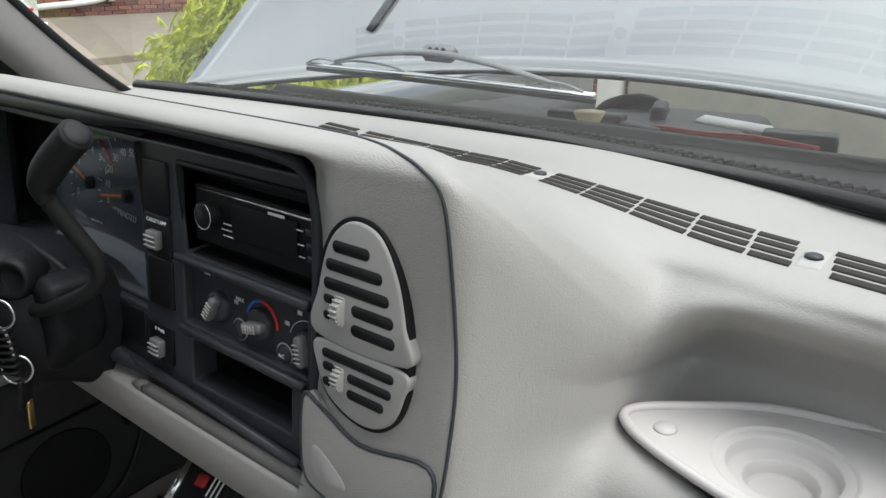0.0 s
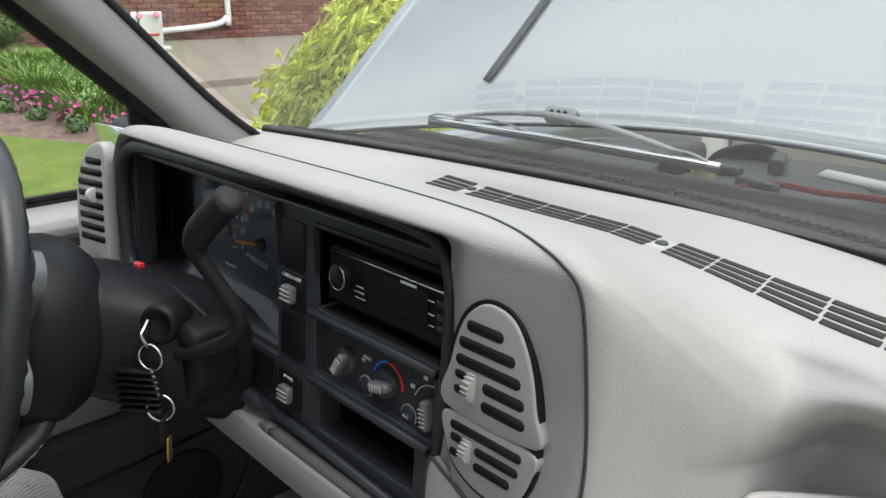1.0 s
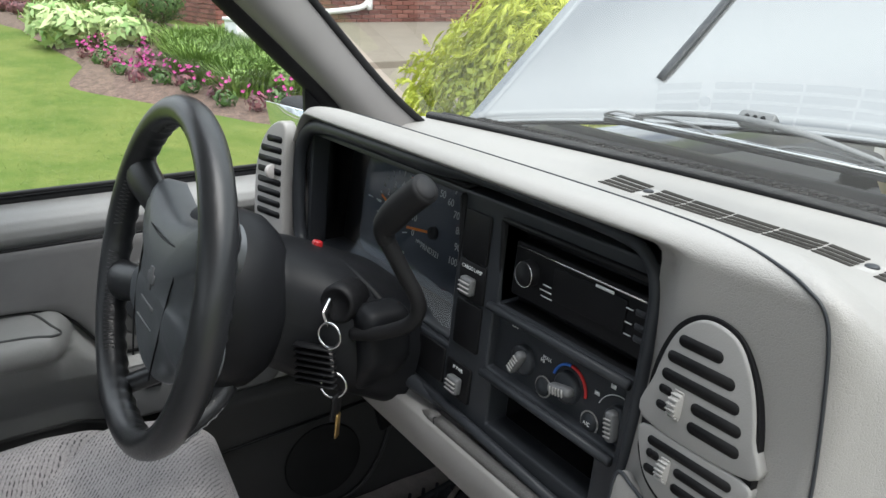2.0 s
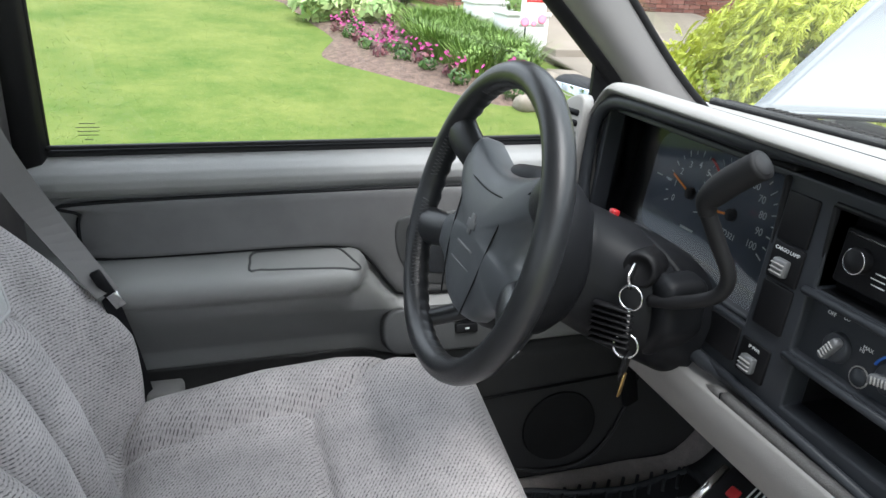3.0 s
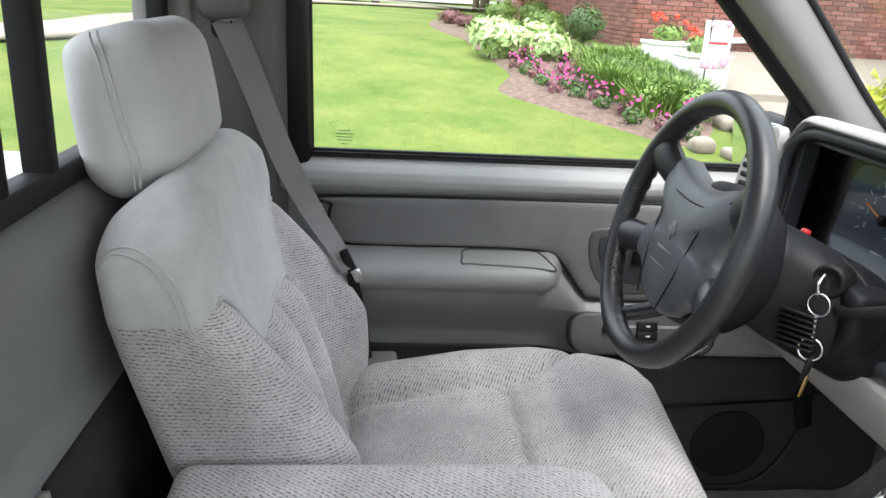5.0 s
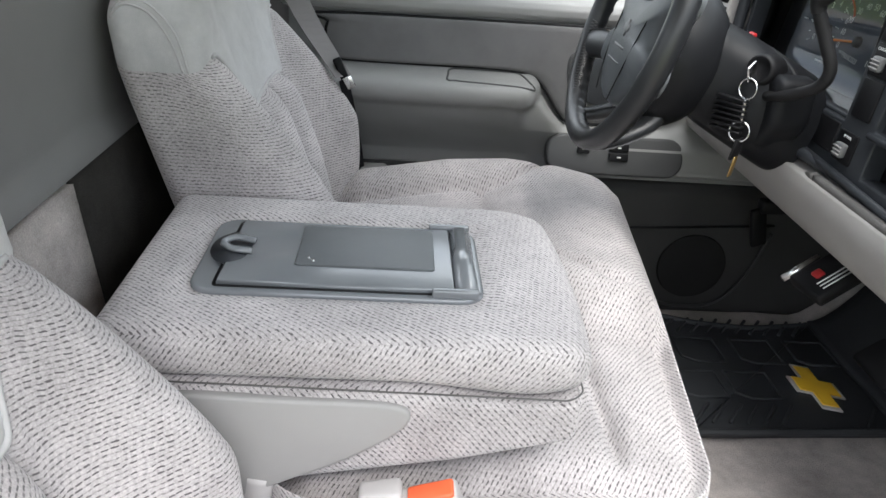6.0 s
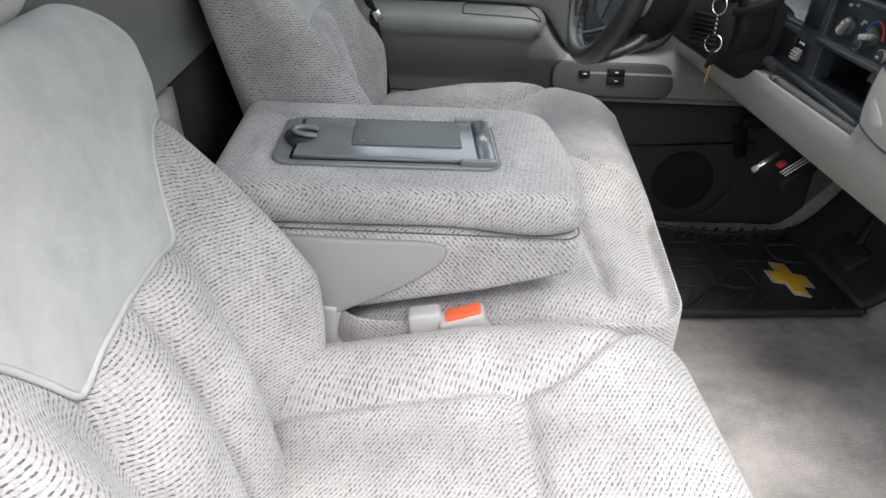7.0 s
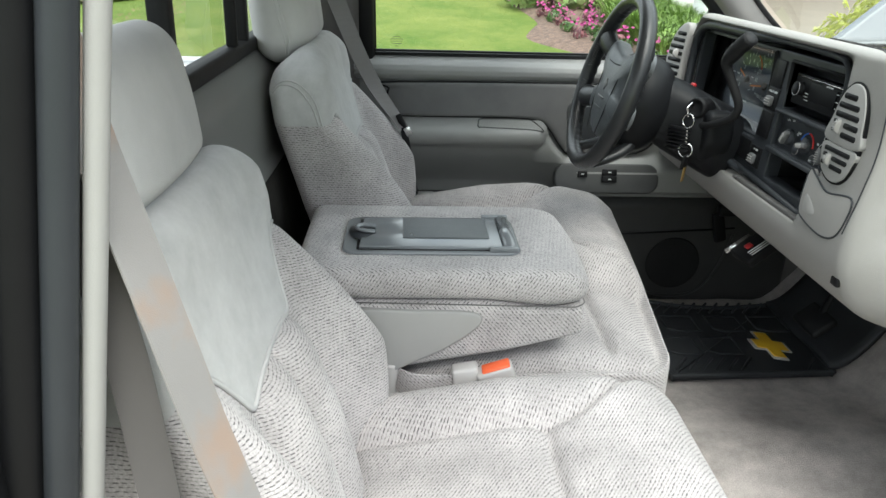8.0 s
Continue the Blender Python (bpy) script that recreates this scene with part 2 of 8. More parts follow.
M_DASH = leather("dash_vinyl", (0.285, 0.276, 0.264), 0.50, 420, 0.05, 0.32)
M_VENT = plastic("vent_plastic", (0.275, 0.27, 0.262), 0.48, 700, 0.35, 0.05)
M_GREY = plastic("grey_plastic", (0.31, 0.302, 0.292), 0.5, 700, 0.35, 0.05)
M_GREYLT = plastic("light_grey_plastic", (0.45, 0.43, 0.42), 0.5, 700, 0.35, 0.05)
M_DOOR = leather("door_vinyl", (0.235, 0.235, 0.231), 0.42, 420, 0.06, 0.3)
# door vinyl in a paler tone: light on the upward face is in the colour
M_DOORTOP_LIT = leather("door_cap_toplit", (0.29, 0.29, 0.286), 0.42, 420, 0.05, 0.3)
M_POD = plastic("switch_pod_plastic", (0.065, 0.066, 0.067), 0.45, 500, 0.3, 0.08, 0.0006, 0.0, 0.3)
# lower door colour, darkened to include the shade below arm rest and pod
M_DOORLOW = plastic("lower_door_shaded", (0.038, 0.038, 0.038), 0.5, 500, 0.35, 0.12, 0.0006, 0.0, 0.3)
M_REARWALL = plastic("rear_wall_plastic", (0.165, 0.162, 0.158), 0.55, 600, 0.35, 0.08)
M_SPEAKER = plastic("speaker_cloth", (0.022, 0.022, 0.022), 0.9, 700, 0.5, 0.1, 0.001, 0.0, 0.05)
# dash vinyl darkened: the shade below the dashboard is put into this colour
M_KNEE = leather("knee_vinyl_shaded", (0.105, 0.101, 0.098), 0.5, 300, 0.05, 0.6)
M_DOORCLOTH = plastic("door_cloth", (0.155, 0.153, 0.154), 0.95, 1500, 0.7, 0.14, 0.001, 0, 0.15)
M_PILLAR = plastic("pillar_plastic", (0.21, 0.20, 0.196), 0.6, 600, 0.3, 0.05)
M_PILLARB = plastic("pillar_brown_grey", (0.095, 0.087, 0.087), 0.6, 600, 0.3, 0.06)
M_HUB = leather("airbag_vinyl", (0.092, 0.099, 0.106), 0.36, 420, 0.1, 0.15, 0.4)
M_DARK = plastic("charcoal_plastic", (0.032, 0.035, 0.040), 0.40, 600, 0.2, 0.12, 0.0006, 0.0, 0.28)
M_BLACK = plastic("black_plastic", (0.007, 0.007, 0.008), 0.5, 500, 0.2, 0.2, 0.0006, 0.0, 0.18)
M_RUBBER = plastic("black_rubber", (0.010, 0.010, 0.011), 0.6, 200, 0.2, 0.2, 0.0006, 0.0, 0.25)
M_MAT = plastic("mat_rubber", (0.026, 0.028, 0.031), 0.6, 350, 0.3, 0.25)
M_WHEEL = leather("wheel_leather", (0.021, 0.022, 0.024), 0.30, 500, 0.15, 0.14, 0.45)
M_CLOTH = cloth("seat_cloth", (0.49, 0.458, 0.452), (0.085, 0.077, 0.080), (0.45, 0.446, 0.44), 0.0050)
# near-black tone that paints in the shaded recess behind the driver seat
M_REARSHADE = carpet_mat("rear_gap_shade", (0.05, 0.047, 0.043))
M_VELOUR = plastic("velour", (0.47, 0.462, 0.456), 0.95, 900, 0.6, 0.12, 0.0010, 0, 0.15)
M_CARPET = carpet_mat("carpet", (0.56, 0.51, 0.48))
M_TRAYLID = plastic("slate_plastic", (0.165, 0.175, 0.184), 0.20, 800, 0.06, 0.06, 0.0004, 0.0, 1.0)
M_PAD = plastic("ribbed_pad", (0.085, 0.092, 0.096), 0.42, 900, 0.6, 0.18)
M_CHROME = plastic("bright_metal", (0.6, 0.6, 0.6), 0.2, 200, 0.05, 0.05, 0.0003, 1.0)
M_KNOB = plastic("knob_grey", (0.13, 0.132, 0.135), 0.42, 600, 0.2, 0.08)
M_BRASS = plastic("brass_key", (0.55, 0.38, 0.15), 0.35, 300, 0.1, 0.1, 0.0003, 1.0)
M_GLASS = glass_mat("window_glass", (0.94, 0.955, 0.94))
M_SCREEN = glass_mat("windscreen_glass", (0.80, 0.83, 0.80))
M_SHROUD = plastic("shroud_plastic", (0.010, 0.0105, 0.012), 0.42, 600, 0.15, 0.1, 0.0006, 0.0, 0.12)
M_LIP = plastic("lip_rubber", (0.007, 0.007, 0.008), 0.8, 200, 0.2, 0.2, 0.0006, 0.0, 0.1)
M_SLOT = plastic("slot_plastic", (0.036, 0.034, 0.031), 0.8, 300, 0.1, 0.1, 0.0006, 0.0, 0.1)
M_LENS = glass_mat("clear_lens", (0.93, 0.95, 0.97), 0.0, 1.34)
M_RED = plastic("red_plastic", (0.32, 0.012, 0.015), 0.4, 300, 0.1)
M_ORANGE = plastic("orange_plastic", (0.75, 0.12, 0.04), 0.45, 300, 0.1)
M_NEEDLE = plastic("needle_orange", (0.9, 0.25, 0.02), 0.5, 300, 0)
M_WHITEINK = plastic("white_print", (0.7, 0.72, 0.72), 0.6, 300, 0)
M_REDINK = plastic("red_print", (0.6, 0.03, 0.03), 0.6, 300, 0)
M_BLUEINK = plastic("blue_print", (0.03, 0.13, 0.5), 0.6, 300, 0)
M_GAUGE = plastic("gauge_face", (0.055, 0.068, 0.090), 0.6, 300, 0, 0.1)
M_YELLOW = plastic("gold_rubber", (0.75, 0.45, 0.03), 0.5, 300, 0.1)
M_PAINT = paint_mat("silver_white_paint", (0.25, 0.254, 0.26), 0.12, 0.9, 0.45)
M_BELT = plastic("belt_webbing", (0.25, 0.236, 0.229), 0.75, 900, 0.6, 0.06)
M_BELTDK = plastic("dark_webbing", (0.150, 0.142, 0.138), 0.75, 900, 0.6, 0.06)
M_WHITE = plastic("white_paint", (0.75, 0.75, 0.74), 0.5, 120, 0.15)
M_ENGINE = plastic("engine_black", (0.03, 0.03, 0.03), 0.5, 80, 0.4, 0.3, 0.002)
M_LAWN = lawn_mat("lawn_grass", (0.052, 0.098, 0.016), (0.138, 0.162, 0.043))
M_BLADE = leafy("grass_blades", (0.105, 0.150, 0.028), (0.145, 0.180, 0.045))
M_CONCRETE = ground_mat("concrete", (0.215, 0.185, 0.15), 0.1)
M_ROAD = ground_mat("road_concrete", (0.36, 0.34, 0.32), 0.08, 0.6)
M_MULCH = ground_mat("mulch", (0.115, 0.076, 0.058), 0.6, 14.0, 60.0, 0.03)
M_BRICK = piece_mat("red_brick", [(0.1, (0.12, 0.042, 0.032)), (0.5, (0.19, 0.07, 0.053)), (0.9, (0.26, 0.11, 0.085))])
M_MORTAR = ground_mat("mortar", (0.5, 0.45, 0.40), 0.12, 4.0)


# ---- mesh helpers ----
def part(name, bm, material, parent=None, label="", smooth=True):
    me = bpy.data.meshes.new(name)
    bm.to_mesh(me)
    bm.free()
    if smooth:
        me.polygons.foreach_set("use_smooth", [True] * len(me.polygons))
    me.materials.append(material)
    ob = new(name, me)
    if parent is not None:
        ob.parent = parent
    if label:
        tagged(ob, label)
    return ob


def thing(name, label, category, group="", kind="", at=(0, 0, 0)):
    ob = new(name)
    ob.empty_display_size = 0.02
    ob.location = at
    return tagged(ob, label, category, group, kind)


def sharp(ob, deg=35):
    """Shade by angle: edges sharper than this stay crisp."""
    me = ob.data
    bm = bmesh.new()
    bm.from_mesh(me)
    for e in bm.edges:
        e.smooth = len(e.link_faces) != 2 or e.calc_face_angle() < radians(deg)
    bm.to_mesh(me)
    bm.free()
    return ob


def raw(verts, faces):
    bm = bmesh.new()
    vs = [bm.verts.new(v) for v in verts]
    for f in faces:
        try:
            bm.faces.new([vs[i] for i in f])
        except ValueError:
            pass
    bmesh.ops.recalc_face_normals(bm, faces=bm.faces)
    return bm


def box(w, d, h, bevel=0.004, seg=2, m=None):
    """Bevelled block, centred, moved by m."""
    bm = bmesh.new()
    bmesh.ops.create_cube(bm, size=1.0)
    bmesh.ops.scale(bm, vec=(w, d, h), verts=bm.verts)
    if bevel:
        bmesh.ops.bevel(bm, geom=bm.edges[:], offset=min(bevel, 0.49 * min(w, d, h)), segments=seg, affect="EDGES", profile=0.5)
    if m is not None:
        bm.transform(m)
    return bm


def add(bm, other):
    """Joins other into bm."""
    me = bpy.data.meshes.new("tmp")
    other.to_mesh(me)
    other.free()
    bm.from_mesh(me)
    bpy.data.meshes.remove(me)
    return bm


def cyl(r1, r2, h, n=24, m=None, bevel=0.0):
    """Round body along z from 0 to h."""
    bm = bmesh.new()
    bmesh.ops.create_cone(bm, cap_ends=True, segments=n, radius1=r1, radius2=r2, depth=h)
    bmesh.ops.translate(bm, vec=(0, 0, h / 2), verts=bm.verts)
    if bevel:
        es = [e for e in bm.edges if len(e.link_faces) == 2 and e.calc_face_angle() > 0.7]
        bmesh.ops.bevel(bm, geom=es, offset=bevel, segments=2, affect="EDGES", profile=0.5)
    if m is not None:
        bm.transform(m)
    return bm


def lathe(profile, n=28, m=None, caps=True):
    """Turns (radius, height) pairs about z."""
    verts, faces = [], []
    for r, z in profile:
        for i in range(n):
            a = 2 * math.pi * i / n
            verts.append((r * math.cos(a), r * math.sin(a), z))
    for j in range(len(profile) - 1):
        for i in range(n):
            k = (i + 1) % n
            faces.append((j * n + i, j * n + k, (j + 1) * n + k, (j + 1) * n + i))
    if caps:
        faces.append(tuple(range(n)))
        faces.append(tuple(range((len(profile) - 1) * n, len(profile) * n)))
    bm = raw(verts, faces)
    if m is not None:
        bm.transform(m)
    return bm


def smooth_path(pts, per=8, closed=False):
    """Catmull-Rom through the points."""
    p = [Vector(q) for q in pts]
    out, n = [], len(p)
    for i in range(n if closed else n - 1):
        g = lambda k: p[k % n] if closed else p[max(0, min(n - 1, k))]
        a, b, c, d = g(i - 1), g(i), g(i + 1), g(i + 2)
        for s in range(per):
            t = s / per
            out.append(0.5 * (2 * b + (c - a) * t + (2 * a - 5 * b + 4 * c - d) * t * t + (3 * b - a - 3 * c + d) * t ** 3))
    if not closed:
        out.append(p[-1])
    return out


def tube(pts, r, n=10, closed=False, flat=1.0, up=(0, 0, 1)):
    """Round (or flattened) bar along a path; r is one radius or one per point."""
    p = [Vector(q) for q in pts]
    rs = r if isinstance(r, (list, tuple)) else [r] * len(p)
    verts, faces, prev = [], [], None
    for i, q in enumerate(p):
        if closed:
            t = (p[(i + 1) % len(p)] - p[i - 1]).normalized()
        else:
            t = (p[min(i + 1, len(p) - 1)] - p[max(i - 1, 0)]).normalized()
        if prev is None:
            ref = Vector(up) if abs(t.dot(Vector(up))) < 0.95 else Vector((1, 0, 0))
            s = t.cross(ref).normalized()
        else:
            s = (prev - t * prev.dot(t)).normalized()
        prev = s
        u = s.cross(t)
        for k in range(n):
            a = 2 * math.pi * k / n
            verts.append(q + s * (math.cos(a) * rs[i]) + u * (math.sin(a) * rs[i] * flat))
    m = len(p)
    for i in range(m if closed else m - 1):
        j = (i + 1) % m
        for k in range(n):
            l = (k + 1) % n
            faces.append((i * n + k, i * n + l, j * n + l, j * n + k))
    if not closed:
        faces.append(tuple(range(n)))
        faces.append(tuple(range((m - 1) * n, m * n)))
    return raw(verts, faces)


def slab(outline, depth, bevel=0.002, m=None, seg=2):
    """Plate with the outline in its xy plane, from z=0 down to -depth, its upper rim rounded."""
    bm = bmesh.new()
    vs = [bm.verts.new((x, y, 0)) for x, y in outline]
    f = bm.faces.new(vs)
    if f.normal.z < 0:
        f.normal_flip()
    bm.normal_update()
    if bm.faces[:][0].normal.z < 0:
        bmesh.ops.reverse_faces(bm, faces=bm.faces)
    res = bmesh.ops.extrude_face_region(bm, geom=bm.faces[:])
    top = [g for g in res["geom"] if isinstance(g, bmesh.types.BMVert)]
    low = [v for v in bm.verts if v not in top]
    bmesh.ops.translate(bm, vec=(0, 0, -depth), verts=low)
    bmesh.ops.recalc_face_normals(bm, faces=bm.faces)
    if bevel:
        es = [e for e in bm.edges if all(v in top for v in e.verts) and len(e.link_faces) == 2 and e.calc_face_angle() > 0.8]
        if es:
            bmesh.ops.bevel(bm, geom=es, offset=bevel, segments=seg, affect="EDGES", profile=0.5)
    if m is not None:
        bm.transform(m)
    return bm


def round_rect(w, h, r, n=5, cx=0.0, cy=0.0):
    out = []
    r = min(r, w / 2 - 1e-4, h / 2 - 1e-4)
    for sx, sy, a0 in ((1, 1, 0), (-1, 1, 90), (-1, -1, 180), (1, -1, 270)):
        for i in range(n + 1):
            a = radians(a0 + 90 * i / n)
            out.append((cx + sx * (w / 2 - r) + r * math.cos(a), cy + sy * (h / 2 - r) + r * math.sin(a)))
    return out


def grid(fn, nu, nv, thick=0.0):
    """Sheet fn(u, v) for u, v in 0..1."""
    verts = [fn(i / nu, j / nv) for j in range(nv + 1) for i in range(nu + 1)]
    w = nu + 1
    faces = [(j * w + i, j * w + i + 1, (j + 1) * w + i + 1, (j + 1) * w + i) for j in range(nv) for i in range(nu)]
    bm = bmesh.new()
    vs = [bm.verts.new(v) for v in verts]
    for f in faces:
        bm.faces.new([vs[i] for i in f])
    bm.normal_update()
    if thick:
        bmesh.ops.solidify(bm, geom=bm.faces[:], thickness=thick)
    return bm


def step(a, b, x):
    t = max(0.0, min(1.0, (x - a) / (b - a)))
    return t * t * (3 - 2 * t)


def lerp(a, b, t):
    return a + (b - a) * t


def curve_at(pts, x):
    """Piecewise-linear value with smoothed steps."""
    if x <= pts[0][0]:
        return pts[0][1]
    for (a, va), (b, vb) in zip(pts, pts[1:]):
        if x <= b:
            return lerp(va, vb, (x - a) / (b - a))
    return pts[-1][1]


def pillow(size, r, cells, deform=None, trim=None, skew=0.0):
    """Upholstered block: rounded box of fine cells, shaped by deform(p, n), with cloth coordinates in metres and a trim value."""
    hx, hy, hz = (s / 2 for s in size)
    bm = bmesh.new()
    uvl = bm.loops.layers.uv.new("UVMap")
    tl = bm.verts.layers.float.new("trim")
    made = {}
    cnt = [max(2, int(round(s / cells))) for s in size]
    dims = (hx, hy, hz)

    def vert(key):
        if key in made:
            return made[key]
        p = Vector([-dims[a] + 2 * dims[a] * key[a] / cnt[a] for a in range(3)])
        c = Vector([max(-dims[a] + r, min(dims[a] - r, p[a])) for a in range(3)])
        d = p - c
        nrm = d.normalized() if d.length > 1e-9 else Vector((0, 0, 1))
        q = c + nrm * r if d.length > 1e-9 else p
        if d.length <= 1e-9:
            q = p
        o = deform(q.copy(), nrm) if deform else q
        v = bm.verts.new(o)
        v[tl] = trim(q) if trim else -1.0
        made[key] = v
        return v

    for a in range(3):
        b, c = (a + 1) % 3, (a + 2) % 3
        for side in (0, cnt[a]):
            vs, run_b, run_c = {}, {}, {}
            for i in range(cnt[b] + 1):
                for j in range(cnt[c] + 1):
                    k = [0, 0, 0]
                    k[a], k[b], k[c] = side, i, j
                    vs[i, j] = vert(tuple(k))
            # cloth lengths along the grid, counted from its middle lines
            mb, mc = cnt[b] // 2, cnt[c] // 2
            for j in range(cnt[c] + 1):
                run_b[mb, j] = 0.0
                for i in range(mb, cnt[b]):
                    run_b[i + 1, j] = run_b[i, j] + (vs[i + 1, j].co - vs[i, j].co).length
                for i in range(mb, 0, -1):
                    run_b[i - 1, j] = run_b[i, j] - (vs[i - 1, j].co - vs[i, j].co).length
            for i in range(cnt[b] + 1):
                run_c[i, mc] = 0.0
                for j in range(mc, cnt[c]):
                    run_c[i, j + 1] = run_c[i, j] + (vs[i, j + 1].co - vs[i, j].co).length
                for j in range(mc, 0, -1):
                    run_c[i, j - 1] = run_c[i, j] - (vs[i, j - 1].co - vs[i, j].co).length
            for i in range(cnt[b]):
                for j in range(cnt[c]):
                    ks = [(i, j), (i + 1, j), (i + 1, j + 1), (i, j + 1)]
                    if side == 0:
                        ks.reverse()
                    f = bm.faces.new([vs[k] for k in ks])
                    for lp, k in zip(f.loops, ks):
                        pb, pc = (run_b[k], run_c[k]) if a < 2 else (vs[k].co.x, vs[k].co.y)
                        if a == 1:
                            pb, pc = pc, pb
                        if skew:
                            pb, pc = pb * math.cos(skew) - pc * math.sin(skew), pb * math.sin(skew) + pc * math.cos(skew)
                        lp[uvl].uv = (pb, pc)
    return bm


def text_part(name, body, size, m, material, parent, label=""):
    """Raised print from the built-in font."""
    cu = bpy.data.curves.new(name, "FONT")
    cu.body, cu.size, cu.align_x, cu.align_y, cu.extrude = body, size, "CENTER", "CENTER", 0.0002
    tmp = bpy.data.objects.new(name, cu)
    scene.collection.objects.link(tmp)
    dg = bpy.context.evaluated_depsgraph_get()
    me = bpy.data.meshes.new_from_object(tmp.evaluated_get(dg))
    bpy.data.objects.remove(tmp)
    me.transform(m)
    me.materials.clear()
    me.materials.append(material)
    ob = new(name, me)
    ob.parent = parent
    if label:
        tagged(ob, label)
    return ob

# ---- cab shell ----
GROUND = -0.55


def shell(name, label, category, bm, mat, smooth=True):
    return tagged(part(name, bm, mat, None, "", smooth), label, category, "", "structure")


def floor_z(x, y):
    """Cab floor with the tunnel hump and the toe board rising to the firewall."""
    z = 0.05 * math.exp(-(x / 0.16) ** 2) * step(-0.1, 0.4, y)
    return z + 0.42 * step(0.70, 1.05, y) + 0.004 * noise.noise((x * 9, y * 9, 0))


shell("floor", "worn light grey-brown cab carpet", "floor", grid(lambda u, v: (lerp(-0.80, 0.80, u), lerp(-0.72, 1.0, v), floor_z(lerp(-0.80, 0.80, u), lerp(-0.72, 1.0, v))), 60, 64, 0.03), M_CARPET)
shell("ceiling", "light grey cab headliner and roof", "ceiling", grid(lambda u, v: (lerp(-0.78, 0.78, u), lerp(-0.78, 0.12, v), 1.27 - 0.03 * (2 * u - 1) ** 2 - 0.03 * (2 * v - 1) ** 2), 20, 14, 0.04), M_PILLAR)
shell("wall_firewall", "dark firewall under the dashboard", "wall", box(1.6, 0.04, 0.36, 0.01, 1, pose(0, 1.0, 0.58)), M_BLACK)

# closing panels added to stop outside light leaking into the footwell
shell("wall_cowl", "black cowl wall added to close the gap ahead of the dashboard", "wall", box(1.62, 0.22, 0.03, 0.008, 1, pose(0, 0.925, 0.735)), M_BLACK)
shell("wall_kick_driver", "dark grey kick panel added to close the footwell beside the pedals", "wall", box(0.03, 0.34, 0.78, 0.01, 1, pose(-0.815, 0.90, 0.36)), M_DARK)
shell("wall_kick_passenger", "grey kick panel added to close the footwell ahead of the door opening", "wall", box(0.03, 0.50, 0.78, 0.01, 1, pose(0.815, 0.80, 0.36)), M_GREY)
shell("wall_under_dash", "black sheet added to close the underside of the dashboard", "wall", box(1.6, 0.56, 0.02, 0.004, 1, pose(0, 0.725, 0.415)), M_BLACK)

REAR = [(0.0, -0.60), (0.18, -0.605), (0.30, -0.63), (0.575, -0.650), (0.59, -0.662), (0.66, -0.662), (0.735, -0.664), (0.752, -0.668), (0.775, -0.684), (0.79, -0.70)]
shell("wall_rear", "grey moulded rear cab panel below the window", "wall", grid(lambda u, v: (lerp(-0.80, 0.80, u), curve_at(REAR, lerp(0, 0.79, v)) + 0.006 * math.sin(u * 7), lerp(0, 0.79, v)), 40, 60, -0.04), M_REARWALL)
# driver's half is coloured dark for the shaded recess, the other is plain carpet
for x0_, x1_, mt, lab in ((-0.78, -0.045, M_REARSHADE, "strip at the foot of the rear panel, coloured dark for the shaded recess"), (-0.04, 0.78, M_CARPET, "grey-tan carpet at the foot of the rear panel")):
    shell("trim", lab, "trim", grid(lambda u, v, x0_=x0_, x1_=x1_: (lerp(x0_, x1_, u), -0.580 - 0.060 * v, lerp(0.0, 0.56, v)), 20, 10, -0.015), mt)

# rear sliding window
rw = tagged(new("window_1"), "sliding rear cab window with black frames", "window", "", "structure")
for z in (0.80, 1.14):
    part("window_frame", box(1.46, 0.035, 0.028, 0.006, 2, pose(0, -0.70, z)), M_RUBBER, rw)
for x in (-0.72, -0.24, 0.24, 0.72):
    part("window_frame", box(0.03, 0.03, 0.34, 0.006, 2, pose(x, -0.70, 0.97)), M_RUBBER, rw)
for x in (-0.48, 0.0, 0.48):
    g = part("pane", grid(lambda u, v, x=x: (x + 0.225 - 0.45 * u, -0.702, lerp(0.815, 1.125, v)), 2, 2), M_GLASS, rw)
    g.visible_shadow = False
part("window_frame", box(0.012, 0.02, 0.31, 0.003, 1, pose(-0.12, -0.69, 0.97)), M_RUBBER, rw)
shell("wall_rear_header", "grey trim above the rear window", "wall", box(1.56, 0.05, 0.12, 0.015, 2, pose(0, -0.70, 1.215)), M_PILLAR)
for sx in (-1, 1):
    shell("wall_corner", "grey rear corner trim beside the window", "wall", box(0.06, 0.10, 0.50, 0.02, 2, pose(sx * 0.77, -0.70, 1.02)), M_PILLAR)


# ---- doors and pillars ----
def pillar_b(sx, y1):
    """Moulded pillar trim; the driver's one carries the belt anchor."""
    def fn(u, v):
        z = lerp(0.0, 1.24, v)
        y = lerp(-0.735, y1, u)
        bulge = 0.02 * math.sin(math.pi * u) + 0.016 * step(0.04, 0.14, u) * (1 - step(0.86, 0.96, u))
        return (sx * (0.80 - bulge - 0.05 * max(0, z - 0.75)), y, z)
    return grid(fn, 24, 30, -0.03 * sx)


pb = shell("wall_pillar_driver", "grey-brown moulded door pillar trim", "pillar", pillar_b(-1, -0.505), M_PILLARB)
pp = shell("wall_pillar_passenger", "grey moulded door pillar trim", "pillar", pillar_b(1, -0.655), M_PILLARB)

